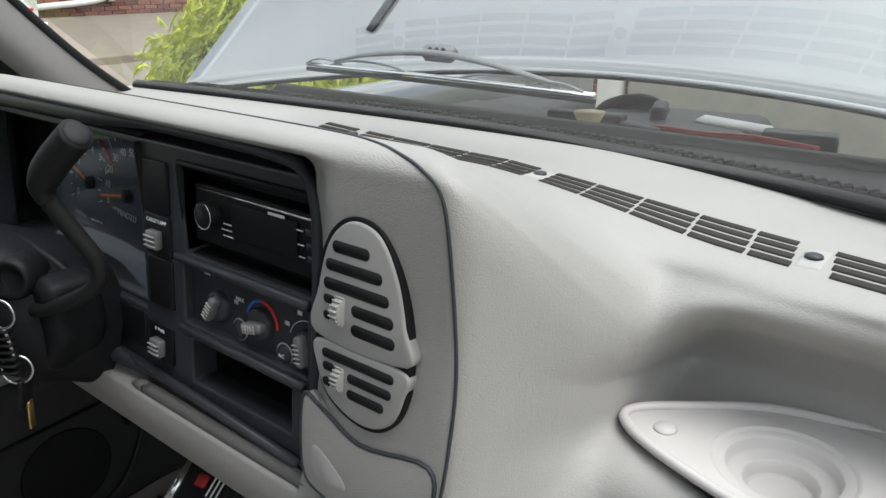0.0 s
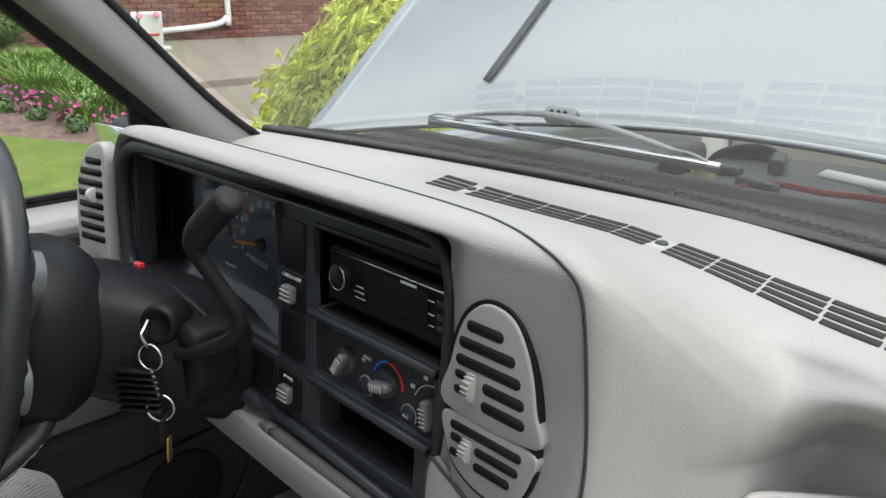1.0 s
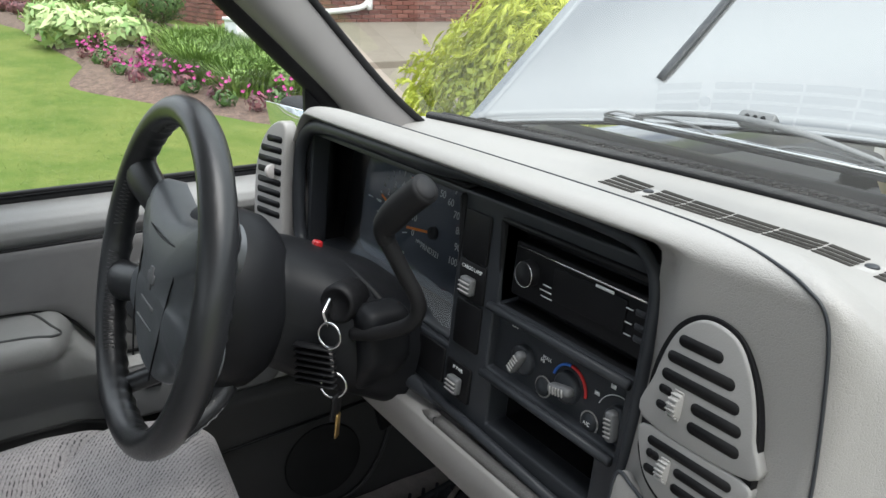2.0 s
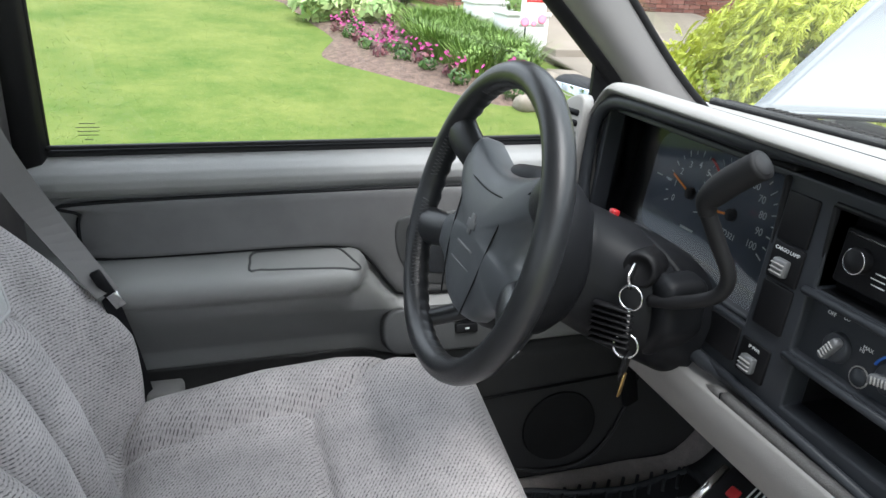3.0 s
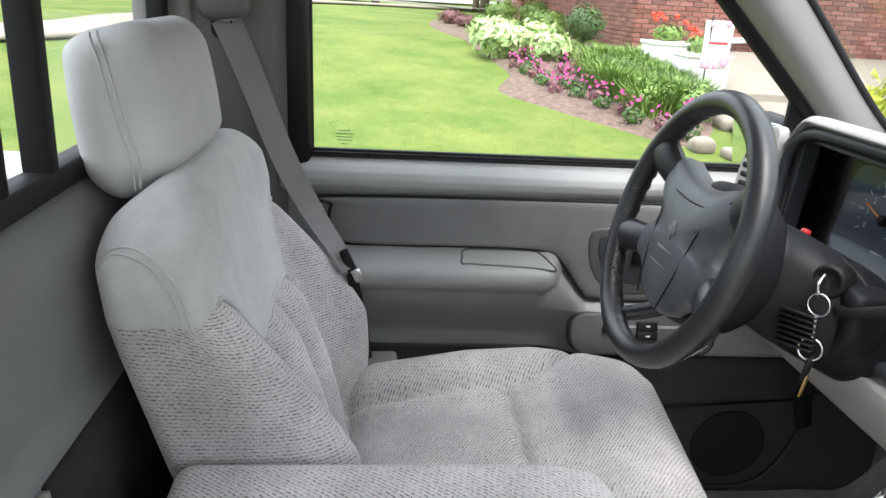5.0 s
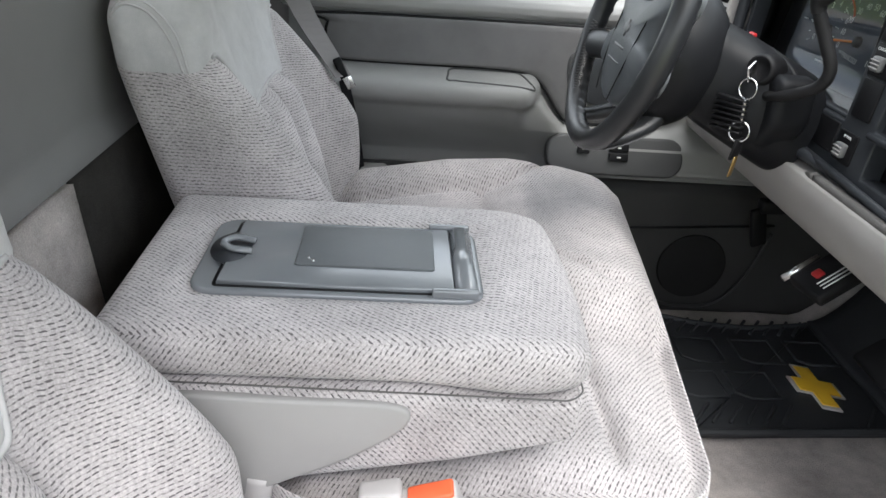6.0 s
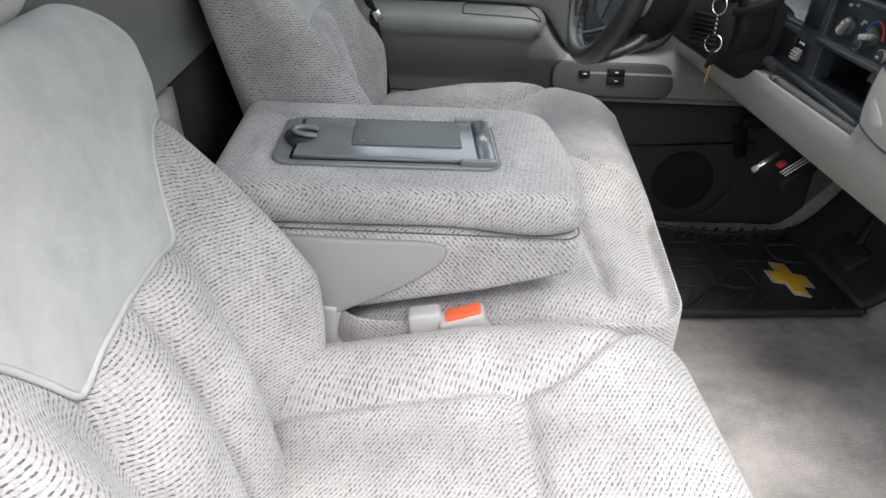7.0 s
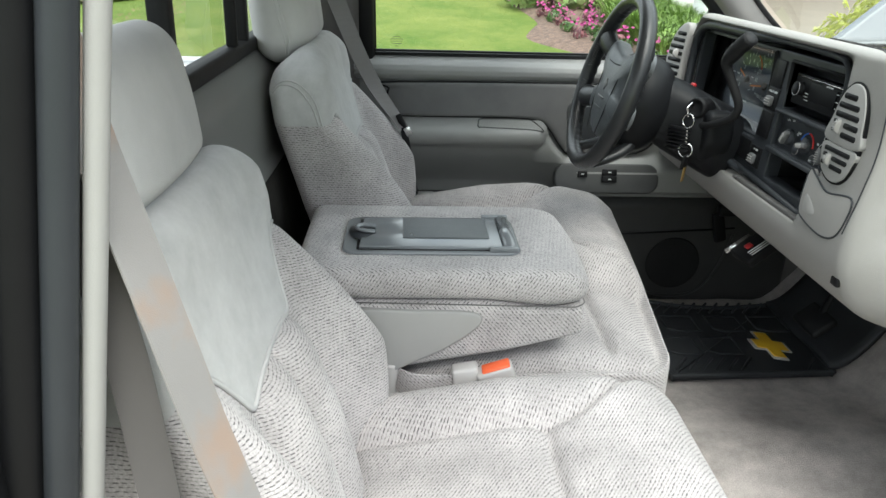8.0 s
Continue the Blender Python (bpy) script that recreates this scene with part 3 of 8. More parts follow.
# passenger door opening: body edge, rubber seal and painted jamb
for y, w, mat, x, nm, lab in ((-0.5855, 0.017, M_GREY, 0.795, "trim_edge", "pale edge strip of the door opening"), (-0.606, 0.026, M_DARK, 0.805, "trim_jamb", "dark grey door jamb"), (-0.632, 0.032, M_BLACK, 0.812, "trim_seal", "black rubber door seal"), (-0.665, 0.036, M_BLACK, 0.816, "trim_seal_outer", "black rubber door seal")):
    pts = [(x, y + lerp(-0.035, 0.022, (z - 0.58) / 0.38), z) for z in (-0.05, 0.3, 0.6, 0.9, 1.2)]
    shell(nm, lab, "seal", tube(smooth_path(pts, 6), w / 2, 12, False, 1.0), mat)
shell("wall_jamb", "black painted rear door jamb", "jamb", box(0.05, 0.16, 1.35, 0.012, 2, pose(0.835, -0.745, 0.58)), M_BLACK)
shell("trim_sill", "grey plastic door sill plate", "sill", box(0.07, 1.3, 0.04, 0.012, 2, pose(0.80, 0.05, 0.0)), M_GREY)


ARM_ROLL = [(q.x, q.y) for q in smooth_path([(0.30, 0.0, 0), (0.33, 0.03, 0), (0.37, 0.12, 0), (0.41, 0.27, 0), (0.445, 0.44, 0), (0.468, 0.58, 0), (0.480, 0.69, 0), (0.489, 0.84, 0), (0.500, 0.955, 0), (0.513, 1.0, 0), (0.525, 0.96, 0), (0.535, 0.82, 0), (0.543, 0.60, 0), (0.550, 0.33, 0), (0.556, 0.05, 0), (0.562, 0.0, 0), (0.57, 0.0, 0)], 6)]
SWEEP = [(0.30, 0.16), (0.36, 0.13), (0.45, 0.088), (0.47, 0.068), (0.53, 0.022), (0.550, -0.02), (0.57, -0.08)]


def door_x(y, z):
    """Inner face of the driver's door; larger is nearer the cab."""
    x = curve_at([(0.0, -0.800), (0.2, -0.795), (0.33, -0.792), (0.36, -0.800), (0.42, -0.802), (0.645, -0.806), (0.655, -0.798), (0.668, -0.789), (0.680, -0.787), (0.692, -0.792), (0.703, -0.804), (0.712, -0.822), (0.718, -0.840)], z)
    # arm rest: a slanted top with a soft front edge, a rounded nose, and a face that sweeps down to the switch pod
    back = step(-0.62, -0.54, y)
    roll = curve_at(ARM_ROLL, z)
    nose = 0.036 - 9.0 * (z - 0.510) ** 2 if z > 0.470 else 0.022 + 0.30 * (0.470 - z)
    run = 1 - step(nose - 0.050, nose, y)
    sweep = 1 - step(curve_at(SWEEP, z) - 0.035, curve_at(SWEEP, z), y)
    skin = min(roll, 0.36)
    x += 0.084 * back * max(roll * run, skin * sweep)
    # the face under the arm rest curves in below it
    x -= 0.040 * (1 - step(0.345, 0.475, z)) * step(0.22, 0.33, z) * (1 - step(0.0, 0.11, y))
    # finger hollow along the back of the arm rest
    x -= 0.016 * step(-0.182, -0.165, y) * (1 - step(-0.030, 0.000, y)) * step(0.530, 0.537, z) * (1 - step(0.549, 0.554, z))
    pod = step(0.050, 0.100, y) * step(0.335, 0.355, z) * (1 - step(0.405, 0.462, z))
    x += 0.048 * pod * (1 - max(run, sweep))
    low = step(0.02, 0.05, y) * (1 - step(0.30, 0.335, z))
    return x + 0.018 * low


dd = thing("driver_door", "grey vinyl driver's door panel, closed, with wound-up window", "door")
def door_sheet(z0, z1, n, y0=-0.52, y1=0.78):
    return grid(lambda u, v: (door_x(lerp(y0, y1, u), lerp(z0, z1, v)), lerp(y0, y1, u), lerp(z0, z1, v)), int((y1 - y0) * 115), n, 0.03)


part("lower_panel", door_sheet(0.0, 0.328, 44), M_DOORLOW, dd, "lower door pocket panel, darkened to take in the shade there")
part("door_panel", door_sheet(0.328, 0.655, 150), M_DOOR, dd)
part("top_cap", door_sheet(0.655, 0.718, 24), M_DOORTOP_LIT, dd, "padded door top, paler to paint in light from above")
# padded cloth insert that narrows under the door handle
ins = [(-0.40, 0.648), (0.30, 0.650), (0.34, 0.62), (0.33, 0.50), (0.26, 0.455), (0.10, 0.452), (0.065, 0.47), (0.02, 0.53), (-0.02, 0.55), (-0.12, 0.556), (-0.40, 0.556), (-0.425, 0.575), (-0.43, 0.60), (-0.425, 0.63)]
ins = [(p.x, p.y) for p in smooth_path([(a, b, 0) for a, b in ins], 5, True)]
DW = Matrix(((0, 0, 1, 0), (1, 0, 0, 0), (0, 1, 0, 0), (0, 0, 0, 1)))
IC = (0.10, 0.590)
iv = [(-0.783, IC[0], IC[1])]
RINGS = (0.25, 0.5, 0.75, 0.9, 0.96, 0.985, 1.0)
for t in RINGS:
    for a, b in ins:
        iv.append((-0.783 - 0.008 * max(0.0, (t - 0.9) / 0.1) ** 2, lerp(IC[0], a, t), lerp(IC[1], b, t)))
NI = len(ins)
ifc = [(0, 1 + i, 1 + (i + 1) % NI) for i in range(NI)]
for k in range(len(RINGS) - 1):
    for i in range(NI):
        j = (i + 1) % NI
        ifc.append((1 + k * NI + i, 1 + k * NI + j, 1 + (k + 1) * NI + j, 1 + (k + 1) * NI + i))
part("cloth_insert", raw(iv, ifc), M_DOORCLOTH, dd, "worn charcoal cloth insert")
part("seam", tube([(-0.7895, a, b) for a, b in ins], 0.0032, 6, True), M_BLACK, dd)
# outline of the finger hollow: its crease shade drawn in as a dark tube
hol = smooth_path([(-0.172, 0.536, 0), (-0.178, 0.545, 0), (-0.165, 0.551, 0), (-0.08, 0.552, 0), (-0.03, 0.549, 0), (-0.008, 0.538, 0), (0.002, 0.526, 0), (-0.02, 0.532, 0), (-0.09, 0.534, 0)], 6, True)
part("seam", tube([(door_x(q.x, q.y) + 0.0010, q.x, q.y) for q in hol], 0.0022, 6, True), M_POD, dd)
# inside handle with its cup
hb = [(p.x, p.y) for p in smooth_path([(0.07, 0.585, 0), (0.10, 0.604, 0), (0.22, 0.606, 0), (0.25, 0.57, 0), (0.24, 0.50, 0), (0.20, 0.468, 0), (0.12, 0.475, 0), (0.08, 0.52, 0)], 5, True)]
part("handle_bezel", slab(hb, 0.012, 0.005, Matrix.Translation((-0.780, 0, 0)) @ DW, 3), M_POD, dd)
hc = [((a - 0.16) * 0.78 + 0.16, (b - 0.54) * 0.75 + 0.545) for a, b in hb]
part("handle_cup", slab(hc, 0.02, 0.003, Matrix.Translation((-0.7775, 0, 0)) @ DW), M_DARK, dd)
part("handle", box(0.014, 0.075, 0.05, 0.008, 3, pose(-0.770, 0.195, 0.555, 0, 10, 0)), M_BLACK, dd, "black pull handle")
# switch pod
podo = round_rect(0.30, 0.085, 0.035, 5, 0.195, 0.393)
part("switch_pod", slab(podo, 0.03, 0.006, Matrix.Translation((-0.752, 0, 0.0)) @ Matrix.Translation((0, 0, 0.40)) @ pose(0, 0, 0, 0, -16, 0) @ Matrix.Translation((0, 0, -0.40)) @ DW, 3), M_POD, dd)
POD = Matrix.Translation((-0.752, 0, 0.40)) @ pose(0, 0, 0, 0, -16, 0)
for y, zz in ((0.123, 0.005), (0.2, 0.011), (0.2, -0.009)):
    sw = part("window_switch", box(0.012, 0.026 if y < 0.15 else 0.042, 0.017, 0.002, 2, POD @ pose(0.002, y, zz)), M_BLACK, dd)
    part("switch_mark", box(0.001, 0.008, 0.003, 0, 1, POD @ pose(0.0085, y, zz)), M_WHITEINK, sw)
# lower pocket line, speaker
part("seam", tube(smooth_path([(-0.770, 0.03, 0.20), (-0.770, 0.20, 0.215), (-0.770, 0.42, 0.228), (-0.770, 0.60, 0.24)], 8), 0.003, 6), M_BLACK, dd)
spk = part("speaker_grille", lathe([(0.0, 0.0012), (0.05, 0.0012), (0.078, 0.001), (0.081, 0.0), (0.082, -0.004)], 36, Matrix.Translation((-0.772, 0.43, 0.125)) @ pose(0, 0, 0, 0, 90, 0)), M_SPEAKER, dd, "round black speaker grille")
part("seam", tube(smooth_path([(-0.773, 0.30, 0.05), (-0.772, 0.40, 0.02), (-0.772, 0.50, 0.03), (-0.771, 0.56, 0.10), (-0.771, 0.60, 0.22)], 8), 0.004, 6), M_DOORLOW, dd)

# window seals and glass of the driver's door
part("sill_seal", box(0.022, 1.0, 0.016, 0.005, 2, pose(-0.835, 0.02, 0.714)), M_RUBBER, dd)
part("sill_seal", box(0.012, 0.98, 0.006, 0.002, 2, pose(-0.826, 0.02, 0.727)), M_RUBBER, dd)
part("window_channel", tube([(-0.828, -0.492, 0.70), (-0.80, -0.50, 1.2)], 0.030, 8, False, 0.9), M_RUBBER, dd)
part("window_channel", tube([(-0.832, -0.468, 0.72), (-0.805, -0.473, 1.2)], 0.008, 8), M_RUBBER, dd)
part("window_channel", tube([(-0.832, 0.58, 0.735), (-0.830, 0.455, 0.868), (-0.815, 0.17, 1.14), (-0.80, 0.06, 1.23)], 0.018, 8), M_RUBBER, dd)
part("mirror_sail", raw([(-0.828, 0.445, 0.73), (-0.828, 0.66, 0.73), (-0.826, 0.445, 0.882), (-0.838, 0.445, 0.73), (-0.838, 0.66, 0.73), (-0.836, 0.445, 0.882)], [(0, 1, 2), (3, 5, 4), (0, 3, 4, 1), (1, 4, 5, 2), (2, 5, 3, 0)]), M_BLACK, dd, "black triangular mirror patch", False)
gp = part("pane", grid(lambda u, v: (-0.835, lerp(-0.54, 0.56, u), lerp(0.72, 1.24, v)), 2, 2), M_GLASS, dd)
gp.visible_shadow = False
for k, (w, z) in enumerate(((0.022, 0.762), (0.034, 0.756), (0.030, 0.750), (0.028, 0.744), (0.012, 0.737))):
    part("print", box(0.0006, w, 0.0011, 0, 1, pose(-0.832, -0.405, z)), M_KNEE, gp)


def pillar_a(sx):
    """Windscreen pillar trim from the dash corner up to the roof."""
    outer = smooth_path([(sx * 0.81, 0.55, 0.76), (sx * 0.805, 0.46, 0.865), (sx * 0.79, 0.20, 1.11), (sx * 0.775, 0.05, 1.24)], 8)
    inner = smooth_path([(sx * 0.775, 0.665, 0.775), (sx * 0.75, 0.548, 0.87), (sx * 0.735, 0.33, 1.10), (sx * 0.715, 0.13, 1.26)], 8)

    def fn(u, v):
        k = v * (len(outer) - 1)
        i = min(int(k), len(outer) - 2)
        a, b = outer[i].lerp(outer[i + 1], k - i), inner[i].lerp(inner[i + 1], k - i)
        p = a.lerp(b, u)
        bow = math.sin(math.pi * u)
        return p + Vector((-sx * 0.026 * bow, -0.020 * bow, -0.012 * bow))
    return grid(fn, 14, 30, -0.02 * sx)


shell("pillar_windscreen_driver", "grey moulded windscreen pillar trim", "pillar", pillar_a(-1), M_PILLAR)
shell("pillar_windscreen_passenger", "grey moulded windscreen pillar trim", "pillar", pillar_a(1), M_PILLAR)
for sx in (-1, 1):
    shell("trim_glass_edge", "black windscreen edge seal", "seal", tube(smooth_path([(sx * 0.777, 0.668, 0.776), (sx * 0.752, 0.551, 0.871), (sx * 0.737, 0.333, 1.101), (sx * 0.717, 0.133, 1.261)], 8), 0.0075, 8), M_RUBBER)


def base_line(x):
    """Where the windscreen meets the dash: y and z."""
    return 0.815 - 0.22 * x * x - 0.23 * min(max(x, 0.0), 0.42) ** 2, 0.766 + 0.02 * (x / 0.8) ** 2 - 0.012 * max(0, x) + 0.006 * (1 - step(-0.2, 0.2, x))


def wind(u, v):
    x = lerp(-0.79, 0.79, u) * lerp(1.0, 0.93, v)
    y0, z0 = base_line(x)
    return (x, y0 + 0.012 - 0.565 * v - 0.012 * math.sin(math.pi * v), z0 - 0.012 + 0.52 * v)


ws = tagged(new("window_2"), "raked laminated windscreen", "window", "", "structure")
wg = part("pane", grid(wind, 40, 16), M_SCREEN, ws)
wg.visible_shadow = False
part("gasket", tube([(lerp(-0.79, 0.79, i / 40), base_line(lerp(-0.79, 0.79, i / 40))[0] + 0.004, base_line(lerp(-0.79, 0.79, i / 40))[1] + 0.003) for i in range(41)], 0.012, 8, False, 0.7), M_RUBBER, ws)

# ---- driver's belt ----
db = thing("seat_belt_driver", "grey-brown driver's seat belt hanging from its pillar anchor", "seat belt", "seat belts")


def strap(pts, w, nrm, per=10, nrm2=None):
    """Webbing with a little thickness along a path; nrm is the way its face looks."""
    p = smooth_path(pts, per)
    verts, faces = [], []
    for i, q in enumerate(p):
        t = (p[min(i + 1, len(p) - 1)] - p[max(i - 1, 0)]).normalized()
        n = Vector(nrm).lerp(Vector(nrm2 or nrm), i / (len(p) - 1)).normalized()
        s = t.cross(n).normalized()
        n = s.cross(t).normalized()
        for a, b in ((-1, -1), (1, -1), (1, 1), (-1, 1)):
            verts.append(q + s * (a * w / 2) + n * (b * 0.0008))
    for i in range(len(p) - 1):
        for k in range(4):
            l = (k + 1) % 4
            faces.append((4 * i + k, 4 * i + l, 4 * i + 4 + l, 4 * i + 4 + k))
    return raw(verts, faces)


part("webbing", strap([(-0.752, -0.600, 0.955), (-0.75, -0.575, 0.90), (-0.748, -0.55, 0.837), (-0.722, -0.504, 0.732), (-0.716, -0.452, 0.634), (-0.668, -0.384, 0.549)], 0.047, (0.98, 0.15, 0.1), 8, (0.55, 0.83, 0.1)), M_BELTDK, db, "", False)
part("webbing", strap([(-0.760, -0.602, 0.950), (-0.770, -0.590, 0.80), (-0.765, -0.56, 0.60), (-0.76, -0.54, 0.30)], 0.047, (1, 0.15, 0.0)), M_PILLARB, db, "webbing run down the pillar", False)
part("anchor_cover", pillow((0.060, 0.088, 0.080), 0.024, 0.006, lambda p, n: Vector((-0.752 + p.x, -0.606 + p.y * (1 + 1.8 * p.z) - 0.25 * p.z, 0.992 + p.z + 0.12 * p.y))), M_PILLARB, db, "rounded grey anchor cover")
part("slot", slab(round_rect(0.035, 0.13, 0.016, 5), 0.03, 0.001, Matrix.Translation((-0.752, -0.606, 0.985)) @ DW), M_BLACK, db)
part("guide_loop", tube(smooth_path([(-0.752, -0.632, 0.964), (-0.744, -0.622, 0.957), (-0.743, -0.60, 0.953), (-0.744, -0.578, 0.957), (-0.752, -0.568, 0.964)], 6), 0.0030, 8), M_GREY, db, "metal belt guide")
part("latch_plate", box(0.010, 0.016, 0.05, 0.003, 2, pose(-0.672, -0.388, 0.560, 25, 0, 0)), M_BLACK, db, "black latch plate")
part("tongue", box(0.004, 0.018, 0.024, 0.002, 2, pose(-0.662, -0.372, 0.540, 30, 0, 0)), M_CHROME, db, "bright latch tongue")
part("webbing", strap([(-0.672, -0.384, 0.545), (-0.700, -0.36, 0.42), (-0.725, -0.345, 0.30)], 0.03, (0.5, 0.9, 0)), M_BLACK, db, "", False)

# passenger's belt
pbt = thing("seat_belt_passenger", "pale grey passenger's seat belt with rusty stains", "seat belt", "seat belts")
belt_stain = M_BELT.copy()
belt_stain.name = "stained_webbing"
nt = belt_stain.node_tree
bs = nt.nodes["Principled BSDF"]
st = node(nt, "ShaderNodeTexNoise", Scale=14.0, Detail=4.0)
nt.links.new(nt.nodes["Texture Coordinate"].outputs["Object"], st.inputs["Vector"])
mx = nt.nodes.new("ShaderNodeMixRGB")
old = bs.inputs["Base Color"].links[0].from_socket
nt.links.new(old, mx.inputs[1])
mx.inputs[2].default_value = (0.34, 0.20, 0.12, 1)
nt.links.new(math_node(nt, "MULTIPLY", math_node(nt, "MULTIPLY", math_node(nt, "MINIMUM", math_node(nt, "MAXIMUM", math_node(nt, "SUBTRACT", st.outputs[0], 0.52), 0.0), 0.16), 6.0), 0.5), mx.inputs[0])
nt.links.new(mx.outputs[0], bs.inputs["Base Color"])
part("webbing", strap([(0.745, -0.620, 0.96), (0.752, -0.600, 0.87), (0.762, -0.578, 0.80), (0.770, -0.552, 0.71), (0.772, -0.532, 0.63), (0.774, -0.510, 0.555), (0.778, -0.470, 0.42), (0.780, -0.44, 0.30)], 0.047, (0.30, 0.95, 0.05)), belt_stain, pbt, "stained diagonal webbing", False)
part("webbing", strap([(0.764, -0.627, 0.95), (0.766, -0.608, 0.80), (0.766, -0.590, 0.68), (0.767, -0.580, 0.56), (0.768, -0.565, 0.40), (0.77, -0.55, 0.20)], 0.032, (0.95, 0.3, 0.0)), M_PILLARB, pbt, "webbing run down the pillar", False)
part("anchor_cover", pillow((0.04, 0.066, 0.072), 0.017, 0.008, lambda p, n: Vector((0.768 + p.x, -0.64 + p.y, 0.99 + p.z))), M_PILLAR, pbt)


# ---- seats ----
MIDDLE = [(0.20, -0.462), (0.26, -0.458), (0.33, -0.472), (0.40, -0.490), (0.52, -0.533), (0.60, -0.563), (0.66, -0.581), (0.72, -0.594), (0.80, -0.612)]
BULGE = [(0.20, 0.042), (0.29, 0.064), (0.36, 0.080), (0.42, 0.090), (0.66, 0.094)]
BACK = [(0.20, -0.575), (0.40, -0.628), (0.60, -0.690), (0.70, -0.705), (0.80, -0.700)]
WIDE = [(0.20, 0.255), (0.42, 0.270), (0.56, 0.266), (0.64, 0.257), (0.70, 0.246), (0.80, 0.222)]
EDGE = [(p.x, p.y) for p in smooth_path([(0.0, 0.532, 0), (0.07, 0.529, 0), (0.108, 0.524, 0), (0.124, 0.528, 0), (0.140, 0.552, 0), (0.164, 0.584, 0), (0.188, 0.606, 0), (0.210, 0.616, 0), (0.232, 0.614, 0), (0.255, 0.604, 0), (0.280, 0.600, 0)], 6)]


def back_z(q):
    """Height of a back rest point; the shoulders drop to the sides."""
    return 0.20 + (q.z + 0.30) / 0.60 * (0.542 - (0.022 * step(0.70, 1.0, abs(q.x) / 0.27) + 0.040 * (1 - step(-0.085, 0.03, q.y))) * step(0.45, 1.0, (q.z + 0.30) / 0.60))


def back_trim(q):
    """Height above the lower edge of the plain velour panel."""
    z = back_z(q)
    return z - curve_at(EDGE, abs(q.x) / 0.27 * curve_at(WIDE, z))


def back_shape(q, n):
    z = back_z(q)
    t = (q.y + 0.085) / 0.17
    x = q.x / 0.27 * curve_at(WIDE, z)
    d = abs(x)
    tr = back_trim(q)
    under = max(0.0, -tr)
    k = step(0.35, 1.0, t)
    front = curve_at(MIDDLE, z)
    # side bolsters swell forward below the velour, two pads lie between them
    swell = curve_at(BULGE, z) * (1 - (1 - min(1.0, under / 0.20)) ** 1.35)
    front += swell * step(0.126, 0.226, d)
    front += 0.010 * step(0.13, 0.20, d) * step(0.0, 0.05, tr) * (1 - step(0.70, 0.76, z))
    low = 1 - math.exp(-under / 0.012)
    pad = math.sin(math.pi * min(1.0, d / 0.118)) if d < 0.118 else 0.0
    front += low * 0.030 * max(0.0, pad) ** 0.7
    front -= low * 0.010 * (math.exp(-(x / 0.006) ** 2) + math.exp(-((d - 0.119) / 0.006) ** 2))
    front -= 0.005 * math.exp(-((tr + 0.003) / 0.005) ** 2)
    back = curve_at(BACK, z)
    y = lerp(back, lerp(curve_at(MIDDLE, z), front, k), t)
    return Vector((x, y, z))


def back_at(xn, t, z):
    """Point on the back rest at width fraction xn, depth fraction t, height z."""
    lo, hi = -0.30, 0.30
    for _ in range(26):
        p = Vector((xn * 0.27, t * 0.17 - 0.085, (lo + hi) / 2))
        c = Vector([max(-d + 0.044, min(d - 0.044, v)) for v, d in zip(p, (0.27, 0.085, 0.30))])
        q = c + (p - c).normalized() * 0.044 if (p - c).length > 1e-9 else p
        if (back_trim(q) if z is None else back_z(q) - z) > 0:
            hi = p.z
        else:
            lo = p.z
    return back_shape(q, Vector((0, 1, 0)) if abs(xn) < 0.9 else Vector((1, 0, 0)))


def head_shape(p, n):
    """Head restraint: domed face, sides that narrow upwards, undercut at the neck."""
    z = p.z + 0.1075
    k = z / 0.215
    sx = 0.925 - 0.15 * step(0.45, 1.1, k) - 0.02 * (1 - step(0.0, 0.35, k))
    front = step(-0.03, 0.0625, p.y)
    dome = 0.014 * front * (1 - (p.x / 0.165) ** 2) * math.sin(math.pi * min(1.0, 0.15 + 0.8 * k))
    y = -0.690 + p.y * 0.92 + dome - 0.115 * (z - 0.06) - 0.02 * (1 - step(0.0, 0.3, k)) * front
    return Vector((p.x * sx, y, 0.694 + z + 0.016 * front * (1 - step(0.0, 0.4, k)) - 0.018 * (1 - front) * step(0.7, 1.0, k)))


